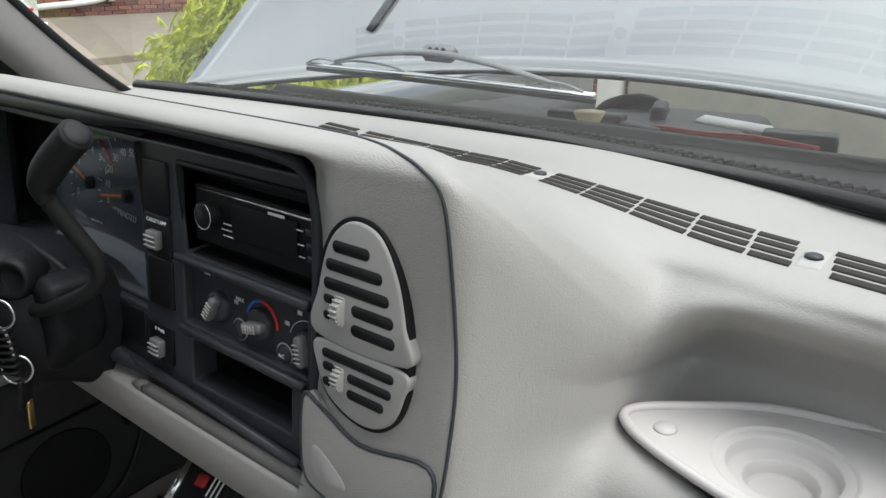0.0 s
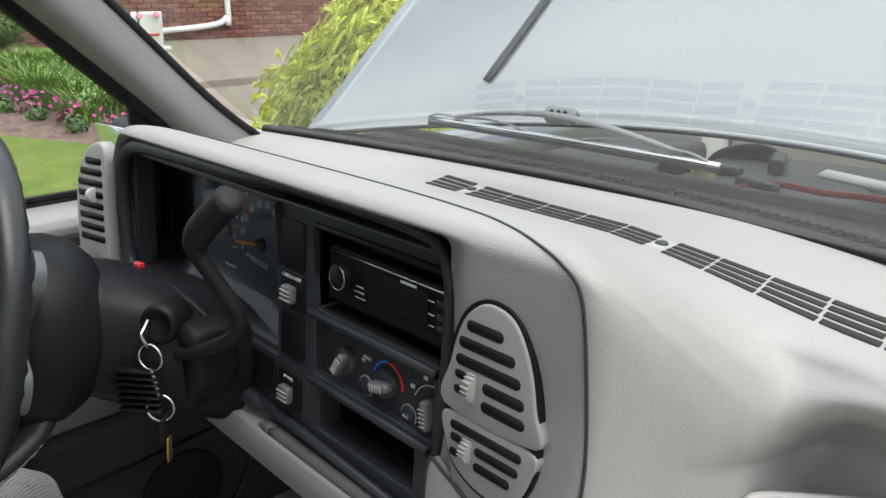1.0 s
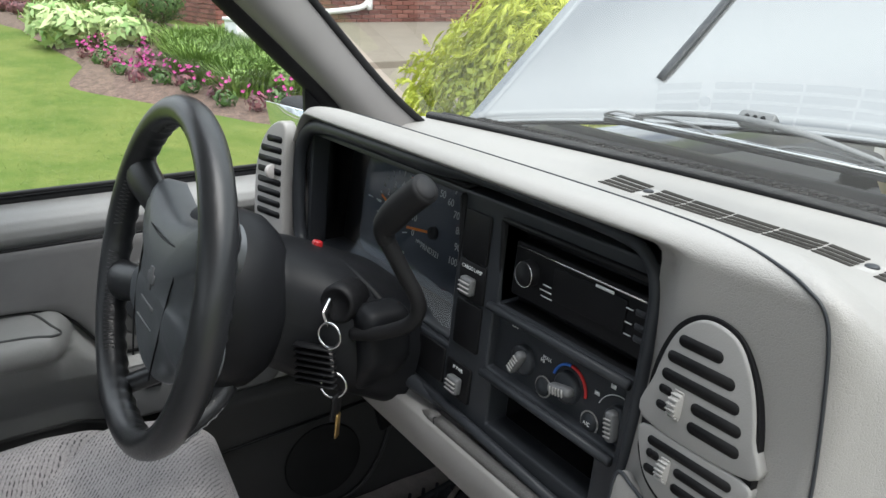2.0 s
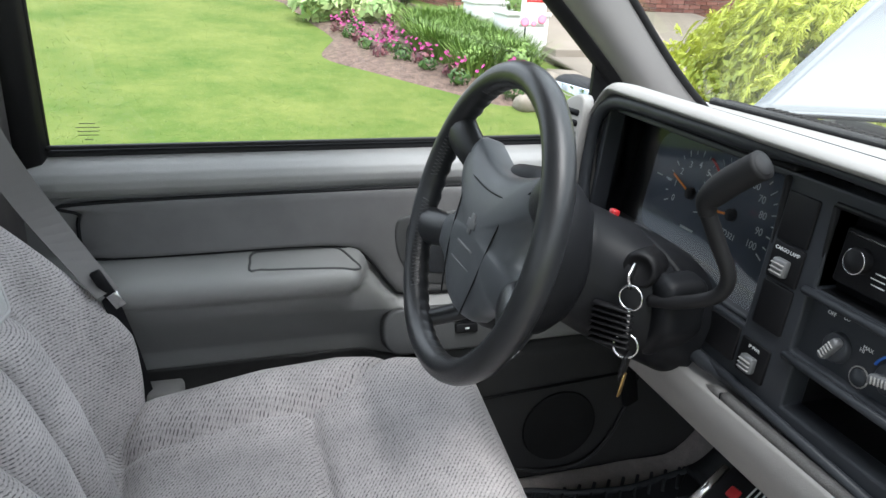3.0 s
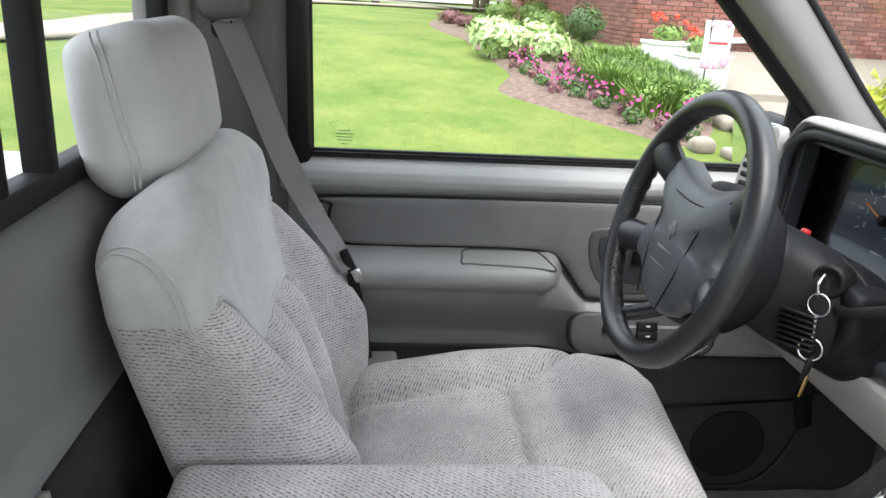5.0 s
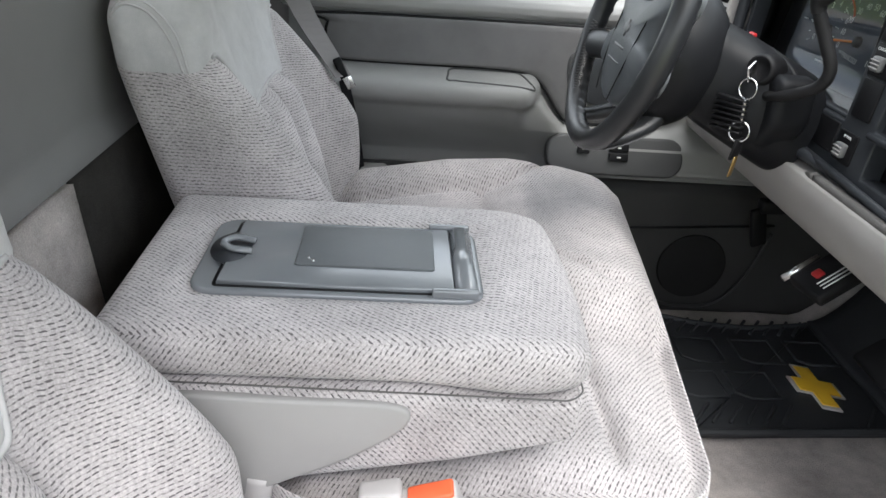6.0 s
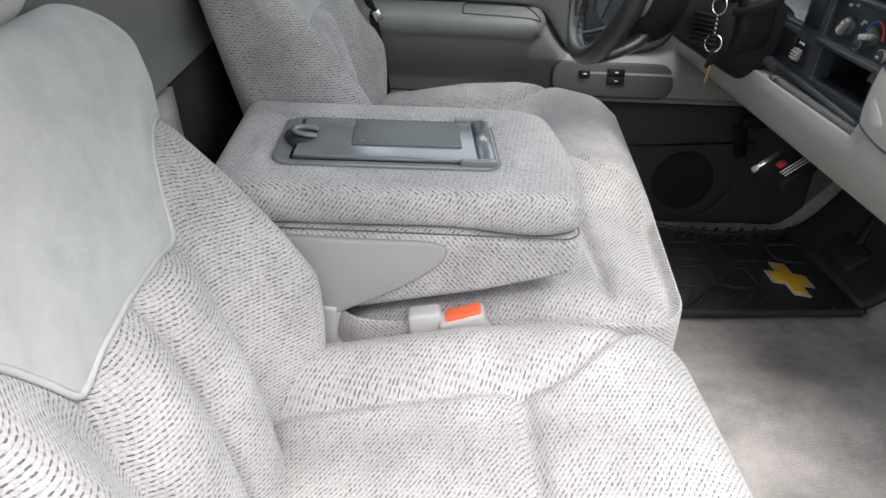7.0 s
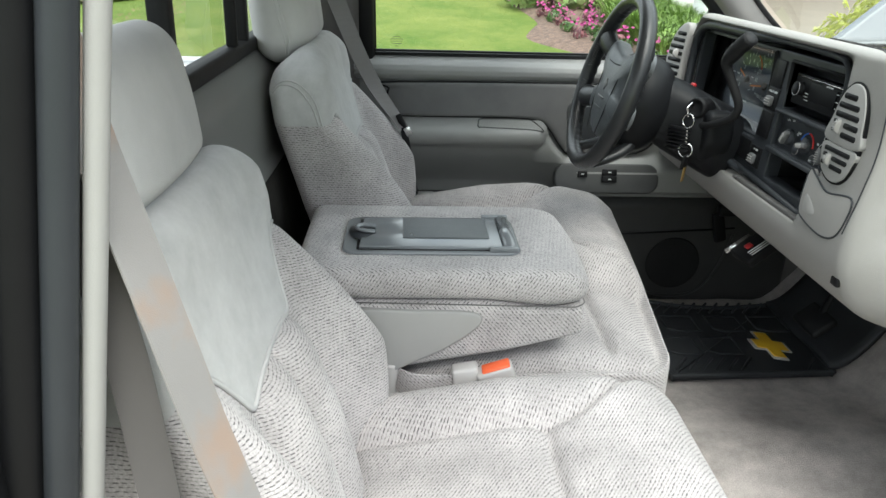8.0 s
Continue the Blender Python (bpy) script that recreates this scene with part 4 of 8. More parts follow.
def seat_front(name, label, c, oy, oz, wide_to=None, hy=0.000, hz=0.006):
    """One front seat, with its cushion, back rest and head restraint."""
    s = thing(name, label, "seat", "front seats", "", (c, oy, oz))
    part("backrest", pillow((0.54, 0.17, 0.60), 0.044, 0.0044, back_shape, back_trim), M_CLOTH, s)
    rest = Vector((0, hy, hz))
    part("headrest", pillow((0.330, 0.125, 0.215), 0.050, 0.006, lambda p, n: head_shape(p, n) + rest), M_VELOUR, s, "plain grey velour head restraint")
    for dx in (-0.07, 0.07):
        part("headrest_post", cyl(0.007, 0.007, 0.09, 12, pose(dx, -0.672, 0.69)), M_BLACK, s)
    # piping round the velour panel
    pts = []
    for i in range(201):
        xn = lerp(-0.86, 0.86, i / 200)
        pts.append(back_at(xn, 1.0, None) + Vector((0, 0.0016, 0.0012)))
    part("piping", tube(pts, 0.0032, 7), M_VELOUR, s)
    for dx in (-1, 1):
        # stitched seams of the side panels and the head restraint
        for off in (0.0, 0.009):
            pp_ = [back_at(dx, 0.04, 0.672 - off), back_at(dx, 0.25, 0.688 - off), back_at(dx, 0.45, 0.688 - off), back_at(dx, 0.62 - off * 4, 0.676 - off), back_at(dx, 0.74 - off * 6, 0.648 - off), back_at(dx, 0.80 - off * 6, 0.604)]
            part("stitching", tube(smooth_path([p + Vector((dx * 0.001, 0, 0)) for p in pp_], 6), 0.0016, 5), M_VELOUR, s)
        for off in (0.0, 0.009):
            hp = []
            for i in range(33):
                a = radians(lerp(-62, 96, i / 32))
                p = Vector((dx * (0.161 - 0.02 * max(0.0, math.sin(a) - 0.9) * 10 * 0.3), 0.004 + off - 0.018 * math.sin(a), 0.103 * max(-1.0, min(1.0, math.sin(a) * 1.04))))
                hp.append(head_shape(p, Vector((0, 0, 1))) + rest + Vector((dx * 0.0035, 0, 0)))
            part("stitching", tube(hp, 0.0017, 5), M_VELOUR, s)
    x0, x1 = -0.272, (0.268 if wide_to is None else wide_to)
    w, mid = x1 - x0, (x0 + x1) / 2

    def cush(p, n):
        x = p.x + mid
        y = p.y - 0.207 if wide_to is None else p.y - 0.17
        ext = 0.0 if wide_to is None else curve_at([(-0.2, 0.025), (0.08, -0.005), (0.3, -0.030), (0.60, -0.070)], x)
        y += ext * step(-0.2, 0.1, y)
        z = p.z + (0.235 if wide_to is None else 0.223)
        if p.y > 0:
            y -= 0.05 * step(0.05, 0.20, -p.z) * step(0.2, 0.285, p.y)
        if n.z > 0.2 or p.z > 0.109:
            up = step(0.2, 0.8, n.z) if p.z <= 0.109 else 1.0
            dd_ = abs(x)
            top = curve_at([(-0.46, -0.03), (-0.37, -0.015), (-0.22, 0.012), (-0.10, 0.020), (0.0, 0.010), (0.12, -0.015)], y)
            z += up * (top - 0.048 * (1 - step(0.10, 0.22, dd_)) * (1 - step(-0.17, 0.05, y)))
            if wide_to is not None and x > 0.25:
                z -= up * 0.058 * step(0.25, 0.36, x)
                z -= up * 0.018 * math.exp(-abs((y + 0.062) / 0.011) ** 1.6) * step(0.26, 0.34, x) * (1 - step(0.56, 0.62, x))
            sx = 0.150 + 0.10 * step(-0.16, 0.02, y) ** 1.5
            z -= up * 0.019 * math.exp(-abs((dd_ - sx) / 0.011) ** 1.6) * (1 - step(0.0, 0.05, y))
            if dd_ < 0.150:
                z -= up * 0.016 * math.exp(-abs((y + 0.157) / 0.010) ** 1.6)
        return Vector((x, y, z))

    part("cushion", pillow((w, 0.57, 0.22), 0.075, 0.006, cush, None, 0.62), M_CLOTH, s)
    part("seat_base", box(w - 0.08, 0.42, 0.13, 0.02, 2, pose(mid, -0.22, 0.075 - oz / 2)), M_BLACK, s, "dark seat frame")
    return s


seat_front("passenger_seat", "light grey patterned cloth passenger seat with velour top panel", 0.472, 0.0, 0.0)
seat_front("driver_seat", "light grey patterned cloth driver seat running under the armrest", -0.445, 0.05, 0.055, 0.650, 0.004, 0.008)
# lever at the outer side of the driver seat
lv = thing("seat_lever", "grey plastic recliner lever beside the driver seat", "lever")
part("lever", box(0.05, 0.062, 0.026, 0.008, 2, pose(-0.735, -0.325, 0.335)), M_GREY, lv)
part("lever_stem", box(0.03, 0.02, 0.05, 0.004, 1, pose(-0.735, -0.345, 0.305)), M_BLACK, lv)

# ---- folding armrest with storage lid ----
ar = thing("center_console", "folded-down patterned cloth armrest with slate plastic lid", "console")


def arm_seam(y):
    return 0.453 - 0.011 * step(-0.26, -0.13, y) + 0.006 * step(-0.12, -0.07, y)


def arm_pad(p, n):
    """Upper cushion of the armrest with a shallow bed for the lid."""
    y = p.y - 0.315
    z = lerp(arm_seam(y), 0.507, (p.z + 0.03) / 0.06)
    bed = 1 - step(0.0, 0.018, max(abs(p.x) - 0.092, abs(p.y + 0.014) - 0.158))
    if n.z > 0.6 or p.z > 0.029:
        z -= 0.006 * bed
    nose = step(0.150, 0.250, p.y)
    z -= 0.010 * nose ** 2 * step(-0.03, 0.03, p.z)
    return Vector((p.x * (1 - 0.05 * nose ** 2) + 0.005, y + 0.010 * nose * (1 - (p.x / 0.176) ** 2), z))


def arm_body(p, n):
    """Lower part, which thins out towards the front and rises from the seat."""
    y = p.y - 0.318
    bot = curve_at([(-0.56, 0.335), (-0.42, 0.322), (-0.36, 0.330), (-0.20, 0.360), (-0.11, 0.385), (-0.06, 0.400)], y)
    return Vector((p.x + 0.005, y, lerp(bot, arm_seam(y) - 0.001, (p.z + 0.05) / 0.10)))


part("cushion", pillow((0.352, 0.49, 0.06), 0.024, 0.006, arm_pad, None, -0.95), M_CLOTH, ar)
part("armrest_body", pillow((0.350, 0.487, 0.10), 0.016, 0.006, arm_body, None, 0.85), M_CLOTH, ar)
part("seam", tube([Vector((a, b - 0.318, arm_seam(b - 0.318))) for a, b in round_rect(0.345, 0.482, 0.02, 6, 0.005, 0.003)], 0.0010, 5, True), M_KNEE, ar)
LX, LY, LZ = 0.005, -0.329, 0.505
part("lid_bezel", slab(round_rect(0.178, 0.312, 0.026, 6, LX, LY), 0.02, 0.004, Matrix.Translation((0, 0, LZ + 0.002)), 3), M_TRAYLID, ar)
part("lid_gap", slab(round_rect(0.160, 0.262, 0.006, 3, LX + 0.002, -0.329), 0.004, 0.0, Matrix.Translation((0, 0, LZ + 0.0026))), M_BLACK, ar)
cx = LX + 0.0
arc = [(cx + 0.036 * math.cos(a), -0.455 + 0.022 * math.sin(a)) for a in (math.pi * k / 10 for k in range(11))]
lid_out = [(LX + 0.078, -0.206), (LX - 0.074, -0.206), (LX - 0.074, -0.455)] + arc[::-1] + [(LX + 0.078, -0.455)]
lo = part("lid", slab(lid_out, 0.008, 0.002, Matrix.Translation((0, 0, LZ + 0.0075))), M_TRAYLID, ar)
part("pad", slab(round_rect(0.103, 0.154, 0.004, 3, -0.008, -0.303), 0.004, 0.0012, Matrix.Translation((0, 0, LZ + 0.0095))), M_PAD, lo, "worn writing pad")
for k, (dx, w) in enumerate(((-0.006, 0.010), (0.0, 0.002), (0.006, 0.010))):
    part("emblem_print", box(w * 0.6, 0.0022, 0.0006, 0, 1, pose(0.030 + dx * 0.6, -0.366 + 0.003 * k, LZ + 0.0098)), M_CHROME, lo)
part("latch_well", lathe([(0.0, 0.0), (0.034, 0.0), (0.040, 0.004), (0.0405, 0.0045)], 28, Matrix.Translation((cx, -0.452, LZ + 0.0025)) @ Matrix.Diagonal((1, 0.62, 1, 1))), M_DARK, ar)
part("latch_tab", tube(smooth_path([(cx + 0.013, -0.43, LZ + 0.010), (cx + 0.014, -0.452, LZ + 0.013), (cx, -0.463, LZ + 0.013), (cx - 0.014, -0.452, LZ + 0.013), (cx - 0.013, -0.43, LZ + 0.010)], 6), 0.005, 8, False, 0.7), M_TRAYLID, ar, "slate plastic lid latch")
part("hinge_roll", tube([(LX - 0.072, -0.192, LZ - 0.001), (LX + 0.074, -0.192, LZ - 0.001)], 0.0135, 20), M_TRAYLID, ar)
part("hinge_ear", box(0.008, 0.05, 0.010, 0.002, 2, pose(LX + 0.083, -0.205, LZ + 0.006)), M_TRAYLID, ar)
part("hinge_ear", box(0.008, 0.05, 0.010, 0.002, 2, pose(LX - 0.080, -0.205, LZ + 0.006)), M_TRAYLID, ar)
cov = [(p.x, p.y) for p in smooth_path([(-0.50, 0.440, 0), (-0.36, 0.440, 0), (-0.27, 0.438, 0), (-0.248, 0.425, 0), (-0.262, 0.402, 0), (-0.31, 0.368, 0), (-0.37, 0.338, 0), (-0.41, 0.318, 0), (-0.47, 0.29, 0), (-0.52, 0.30, 0), (-0.53, 0.40, 0)], 5, True)]
part("pivot_cover", slab(cov, 0.02, 0.004, Matrix.Translation((0.187, 0, 0)) @ DW, 3), M_GREY, ar, "smooth grey plastic pivot cover")
part("pivot_bracket", tube(smooth_path([(0.18, -0.40, 0.34), (0.18, -0.405, 0.28), (0.185, -0.37, 0.255), (0.19, -0.33, 0.25)], 6), 0.018, 10, False, 0.5), M_GREYLT, ar)

bk = thing("seat_belt_buckle", "grey belt buckle with an orange release button", "buckle")
BK = Matrix.Translation((0.205, -0.215, 0.315)) @ pose(0, 0, 0, 20, 8, 0)
part("buckle_body", box(0.03, 0.062, 0.075, 0.006, 3, BK), M_GREYLT, bk)
part("release_button", box(0.022, 0.048, 0.014, 0.003, 2, BK @ pose(0, 0.004, 0.034)), M_ORANGE, bk, "orange release button")
part("buckle_body", box(0.03, 0.045, 0.085, 0.006, 3, Matrix.Translation((0.20, -0.268, 0.305)) @ pose(0, 0, 0, 10, 0, 0)), M_GREYLT, bk)

# ---- dashboard ----
D_PROF = [(0.815, 0.772), (0.75, 0.770), (0.69, 0.768), (0.615, 0.780), (0.52, 0.814), (0.43, 0.846), (0.368, 0.861), (0.342, 0.856), (0.337, 0.83), (0.334, 0.74), (0.323, 0.66), (0.312, 0.59), (0.315, 0.52), (0.36, 0.455), (0.46, 0.42)]
P_PROF = [(0.815, 0.758), (0.75, 0.758), (0.69, 0.761), (0.63, 0.758), (0.578, 0.752), (0.546, 0.744), (0.531, 0.731), (0.552, 0.708), (0.590, 0.680), (0.606, 0.640), (0.56, 0.615), (0.455, 0.615), (0.425, 0.57), (0.435, 0.49), (0.50, 0.42)]

S_PROF = P_PROF[:5] + [(0.552, 0.739), (0.530, 0.725), (0.505, 0.703), (0.480, 0.676), (0.460, 0.651), (0.447, 0.631), (0.437, 0.612)] + P_PROF[12:]


def dash_point(x, k):
    """Section of the dash at x, k along it from the glass (0) to the knees (14)."""
    i = min(int(k), 13)
    f = k - i
    out = []
    for prof in (D_PROF, S_PROF, P_PROF):
        a, b, c, d = (prof[max(0, min(14, j))] for j in (i - 1, i, i + 1, i + 2))
        q = []
        for n in (0, 1):
            q.append(0.5 * (2 * b[n] + (c[n] - a[n]) * f + (2 * a[n] - 5 * b[n] + 4 * c[n] - d[n]) * f * f + (3 * b[n] - a[n] - 3 * c[n] + d[n]) * f ** 3))
        out.append(q)
    lo_x = curve_at([(0, 0.0), (2, -0.05), (3, -0.03), (4, 0.03), (5, 0.10), (6, 0.165), (7, 0.195), (8, 0.205), (10, 0.214), (14, 0.215)], k)
    hi_x = curve_at([(0, 0.5), (2, 0.36), (3, 0.31), (4, 0.29), (5, 0.28), (6, 0.275), (7, 0.272), (8, 0.270), (10, 0.268), (14, 0.33)], k)
    w = step(lo_x, hi_x, x)
    cut = curve_at([(4, 0.285), (6, 0.262), (8, 0.246), (9, 0.240), (11, 0.238), (14, 0.285)], k)
    w2 = step(cut, cut + curve_at([(4, 0.10), (6, 0.085), (8, 0.060), (9, 0.036)], k), x)
    y, z = (lerp(lerp(out[0][n], out[1][n], w), out[2][n], w2) for n in (0, 1))
    bow = (0.22 * x * x + 0.23 * min(max(x, 0.0), 0.42) ** 2) * (1 - step(2, 6, k))
    y -= bow
    z += 0.02 * (x / 0.8) ** 2 * (1 - step(2, 6, k)) if x < 0 else 0
    # rounded drop of the binnacle towards the driver's door
    e = step(-0.665, -0.77, x)
    f_end = step(-0.585, -0.69, x)
    y += 0.16 * e * step(4, 7, k) * (1 - step(11, 13, k))
    z -= 0.10 * f_end * step(1.0, 6, k) * (1 - step(8, 11, k))
    y += 0.024 * (1 - step(0.05, 0.095, x)) * step(7.2, 8.0, k) * (1 - step(10.5, 12.0, k))
    # hollow behind the instrument opening
    if -0.645 < x < 0.050 and 7.6 < k < 11.5:
        y += 0.11
        z = min(z, 0.828)
    # well under the cup recess
    if 0.58 < z < 0.64 and k > 7:
        z -= 0.05 * (1 - step(0.056, 0.068, math.hypot(x - 0.388, y - 0.510)))
    return Vector((x, y, z))


dash = thing("dashboard", "light grey vinyl truck dashboard with charcoal instrument bezel", "dashboard")
xs = sorted(set([round(-0.80 + 1.6 * i / 160, 4) for i in range(161)] + [-0.646, -0.644, 0.049, 0.051]))
ks = sorted(set([14 * j / 98 for j in range(99)] + [7.59, 7.61, 11.49, 11.51]))
vv = [dash_point(x, k) for k in ks for x in xs]
W = len(xs)
part("dash_pad", raw(vv, [(j * W + i, j * W + i + 1, (j + 1) * W + i + 1, (j + 1) * W + i) for j in range(len(ks) - 1) for i in range(W - 1)]), M_DASH, dash)
# moulding line along the top of the binnacle
ln = [dash_point(x, k) + Vector((0.0004, -0.0004, 0.0004)) for x, k in [(p.x, p.y) for p in smooth_path([(-0.70, 5.0, 0), (-0.4, 5.1, 0), (-0.1, 5.25, 0), (0.04, 5.55, 0), (0.11, 6.0, 0), (0.155, 6.6, 0), (0.185, 7.2, 0), (0.200, 7.9, 0), (0.210, 8.8, 0), (0.214, 9.6, 0), (0.210, 10.6, 0), (0.206, 11.0, 0)], 8)]]
part("seam", tube(ln, 0.0013, 6), M_DARK, dash)


def bez_y(z):
    """Face plane of the charcoal bezel."""
    return 0.346 + 0.09 * (z - 0.62)


def holed(xs_, zs_, holes, thick, yfun, dy=0.0):
    """Panel of cells between cut lines, leaving real openings."""
    verts, faces, idx = [], [], {}

    def v(i, j, b):
        if (i, j, b) not in idx:
            idx[(i, j, b)] = len(verts)
            verts.append((xs_[i], yfun(zs_[j]) + dy + b * thick, zs_[j]))
        return idx[(i, j, b)]

    def solid(i, j):
        if not (0 <= i < len(xs_) - 1 and 0 <= j < len(zs_) - 1):
            return False
        cx_, cz_ = (xs_[i] + xs_[i + 1]) / 2, (zs_[j] + zs_[j + 1]) / 2
        return not any(a < cx_ < b and c < cz_ < d for a, b, c, d in holes)

    for i in range(len(xs_) - 1):
        for j in range(len(zs_) - 1):
            if not solid(i, j):
                continue
            faces.append((v(i, j, 0), v(i + 1, j, 0), v(i + 1, j + 1, 0), v(i, j + 1, 0)))
            faces.append((v(i, j, 1), v(i, j + 1, 1), v(i + 1, j + 1, 1), v(i + 1, j, 1)))
            for di, dj, a, b in ((-1, 0, (i, j), (i, j + 1)), (1, 0, (i + 1, j + 1), (i + 1, j)), (0, -1, (i + 1, j), (i, j)), (0, 1, (i, j + 1), (i + 1, j + 1))):
                if not solid(i + di, j + dj):
                    faces.append((v(*a, 0), v(*b, 0), v(*b, 1), v(*a, 1)))
    bm = raw(verts, faces)
    es = [e for e in bm.edges if len(e.link_faces) == 2 and e.calc_face_angle() > 0.8]
    bmesh.ops.bevel(bm, geom=es, offset=0.0025, segments=2, affect="EDGES", profile=0.5)
    return bm


# instrument bezel with the openings of gauges, radio, climate panel and pocket
RA, HV, PK = (-0.147, 0.040, 0.719, 0.806), (-0.153, 0.034, 0.645, 0.711), (-0.143, 0.012, 0.582, 0.632)
holes = [(-0.614, -0.226, 0.640, 0.816), RA, HV, PK]
cutx = sorted({-0.624, 0.0475} | {h[k] for h in holes for k in (0, 1)})
cutz = sorted({0.563, 0.824} | {h[k] for h in holes for k in (2, 3)})
bz = part("instrument_bezel", holed(cutx, cutz, holes, 0.03, bez_y), M_DARK, dash, "charcoal instrument bezel", False)
# rim that frames the bezel, with soft corners
rim = [(-0.632, 0.70), (-0.637, 0.762), (-0.628, 0.802), (-0.602, 0.827), (-0.555, 0.837), (-0.45, 0.839), (-0.30, 0.840), (-0.10, 0.839), (0.004, 0.836), (0.034, 0.827), (0.048, 0.803), (0.051, 0.76), (0.050, 0.70), (0.047, 0.62), (0.043, 0.580), (0.034, 0.563), (0.010, 0.558), (-0.10, 0.563), (-0.30, 0.575), (-0.336, 0.590), (-0.370, 0.626), (-0.42, 0.636), (-0.58, 0.637), (-0.618, 0.655)]
rim = [(p.x, p.y) for p in smooth_path([(a, b, 0) for a, b in rim], 8, True)]
part("bezel_rim", tube([(x, bez_y(z) - 0.002 - 0.008 * step(-0.18, -0.30, x), z) for x, z in rim], [0.0055 + 0.005 * step(-0.18, -0.30, x) for x, z in rim], 10, True), M_DARK, bz)
# bright moulded ledges along the lower edge and between the openings
part("bezel_ledge", tube([(-0.33, bez_y(0.578) - 0.006, 0.578), (-0.15, bez_y(0.572) - 0.007, 0.571), (0.03, bez_y(0.56) - 0.007, 0.562)], 0.006, 8), M_DARK, bz)
part("bezel_ledge", tube([(-0.156, bez_y(0.715) - 0.003, 0.715), (0.04, bez_y(0.715) - 0.003, 0.715)], 0.005, 8), M_DARK, bz)
part("bezel_ledge", tube([(-0.156, bez_y(0.639) - 0.003, 0.639), (0.034, bez_y(0.639) - 0.003, 0.638)], 0.005, 8), M_DARK, bz)
# dark housing behind the openings
part("gauge_housing", box(0.42, 0.012, 0.20, 0.003, 1, pose(-0.425, 0.432, 0.73, -9, 0, 0)), M_BLACK, dash)
for x in (-0.626, -0.221):
    part("gauge_housing", box(0.008, 0.09, 0.18, 0.003, 1, pose(x, 0.402, 0.73)), M_BLACK, dash)
part("gauge_housing", box(0.42, 0.09, 0.008, 0.003, 1, pose(-0.425, 0.400, 0.642)), M_DARK, dash)
part("gauge_housing", box(0.42, 0.09, 0.008, 0.003, 1, pose(-0.425, 0.405, 0.828)), M_BLACK, dash)

# ---- gauges ----
GF = Matrix.Translation((-0.400, 0.4185, 0.722)) @ pose(0, 0, 0, 90 - 9, 0, 0)
gc = part("gauge_face", slab(round_rect(0.335, 0.150, 0.03, 5, 0.005, 0.0), 0.006, 0.001, GF), M_GAUGE, dash, "blue-grey gauge face")


def dial(cx_, cy_, r, a0, a1, n, marks, size, needle):
    for k in range(n + 1):
        a = radians(lerp(a0, a1, k / n))
        m = GF @ Matrix.Translation((cx_ + r * math.cos(a), cy_ + r * math.sin(a), 0.0006)) @ pose(0, 0, 0, 0, 0, math.degrees(a))
        part("tick", box(r * (0.16 if k % 2 == 0 else 0.09), 0.0016, 0.0004, 0, 1, m), M_WHITEINK, gc)
    for txt, f in marks:
        a = radians(lerp(a0, a1, f))
        text_part("numeral", txt, size, GF @ Matrix.Translation((cx_ + r * 0.72 * math.cos(a), cy_ + r * 0.72 * math.sin(a), 0.0006)), M_WHITEINK, gc)
    a = radians(needle)
    part("needle", box(r * 0.85, 0.0035, 0.0015, 0.0005, 1, GF @ Matrix.Translation((cx_ + 0.42 * r * math.cos(a), cy_ + 0.42 * r * math.sin(a), 0.005)) @ pose(0, 0, 0, 0, 0, needle)), M_NEEDLE, gc, "orange needle")
    part("needle_hub", cyl(0.009, 0.008, 0.006, 18, GF @ Matrix.Translation((cx_, cy_, 0.001))), M_BLACK, gc)


dial(0.036, 0.002, 0.074, 195, -27, 20, [(str(10 * k), k / 10) for k in range(0, 11)], 0.0135, 188)
dial(-0.056, 0.004, 0.058, 205, 30, 12, [(str(k), k / 6) for k in range(0, 7)], 0.0135, 160)
text_part("print", "MPH", 0.007, GF @ Matrix.Translation((0.002, -0.020, 0.0006)), M_WHITEINK, gc)
text_part("print", "PRND321", 0.011, GF @ Matrix.Translation((0.030, -0.024, 0.0006)) @ pose(0, 0, 0, 0, 0, -4), M_WHITEINK, gc)
part("print", box(0.03, 0.003, 0.0004, 0, 1, GF @ Matrix.Translation((-0.045, -0.045, 0.0006))), M_WHITEINK, gc)
for x in (-0.14, -0.115):
    part("print", box(0.014, 0.002, 0.0004, 0, 1, GF @ Matrix.Translation((x, 0.01, 0.0006))), M_WHITEINK, gc)
part("print", tube([GF @ Vector((-0.056 + 0.060 * math.cos(a), 0.004 + 0.060 * math.sin(a), 0.0008)) for a in (radians(30 + 3 * k) for k in range(14))], 0.0018, 6), M_REDINK, gc)
lens = grid(lambda u, v: (lerp(-0.62, -0.226, u), curve_at([(0.648, 0.363), (0.660, 0.3735), (0.672, 0.3826), (0.68, 0.3872), (0.688, 0.3900), (0.696, 0.3918), (0.704, 0.3928), (0.72, 0.3942), (0.812, 0.400)], lerp(0.648, 0.812, v)), lerp(0.648, 0.812, v)), 20, 24)
gl = part("gauge_lens", lens, M_LENS, dash)
gl.visible_shadow = False

# ---- switch column beside the gauges ----
def on_bez(x, z, out=0.0):
    """Frame on the bezel face: x right, y up the face, z towards the seats."""
    return Matrix.Translation((x, bez_y(z) - out, z)) @ pose(0, 0, 0, 90 - 6, 0, 0)


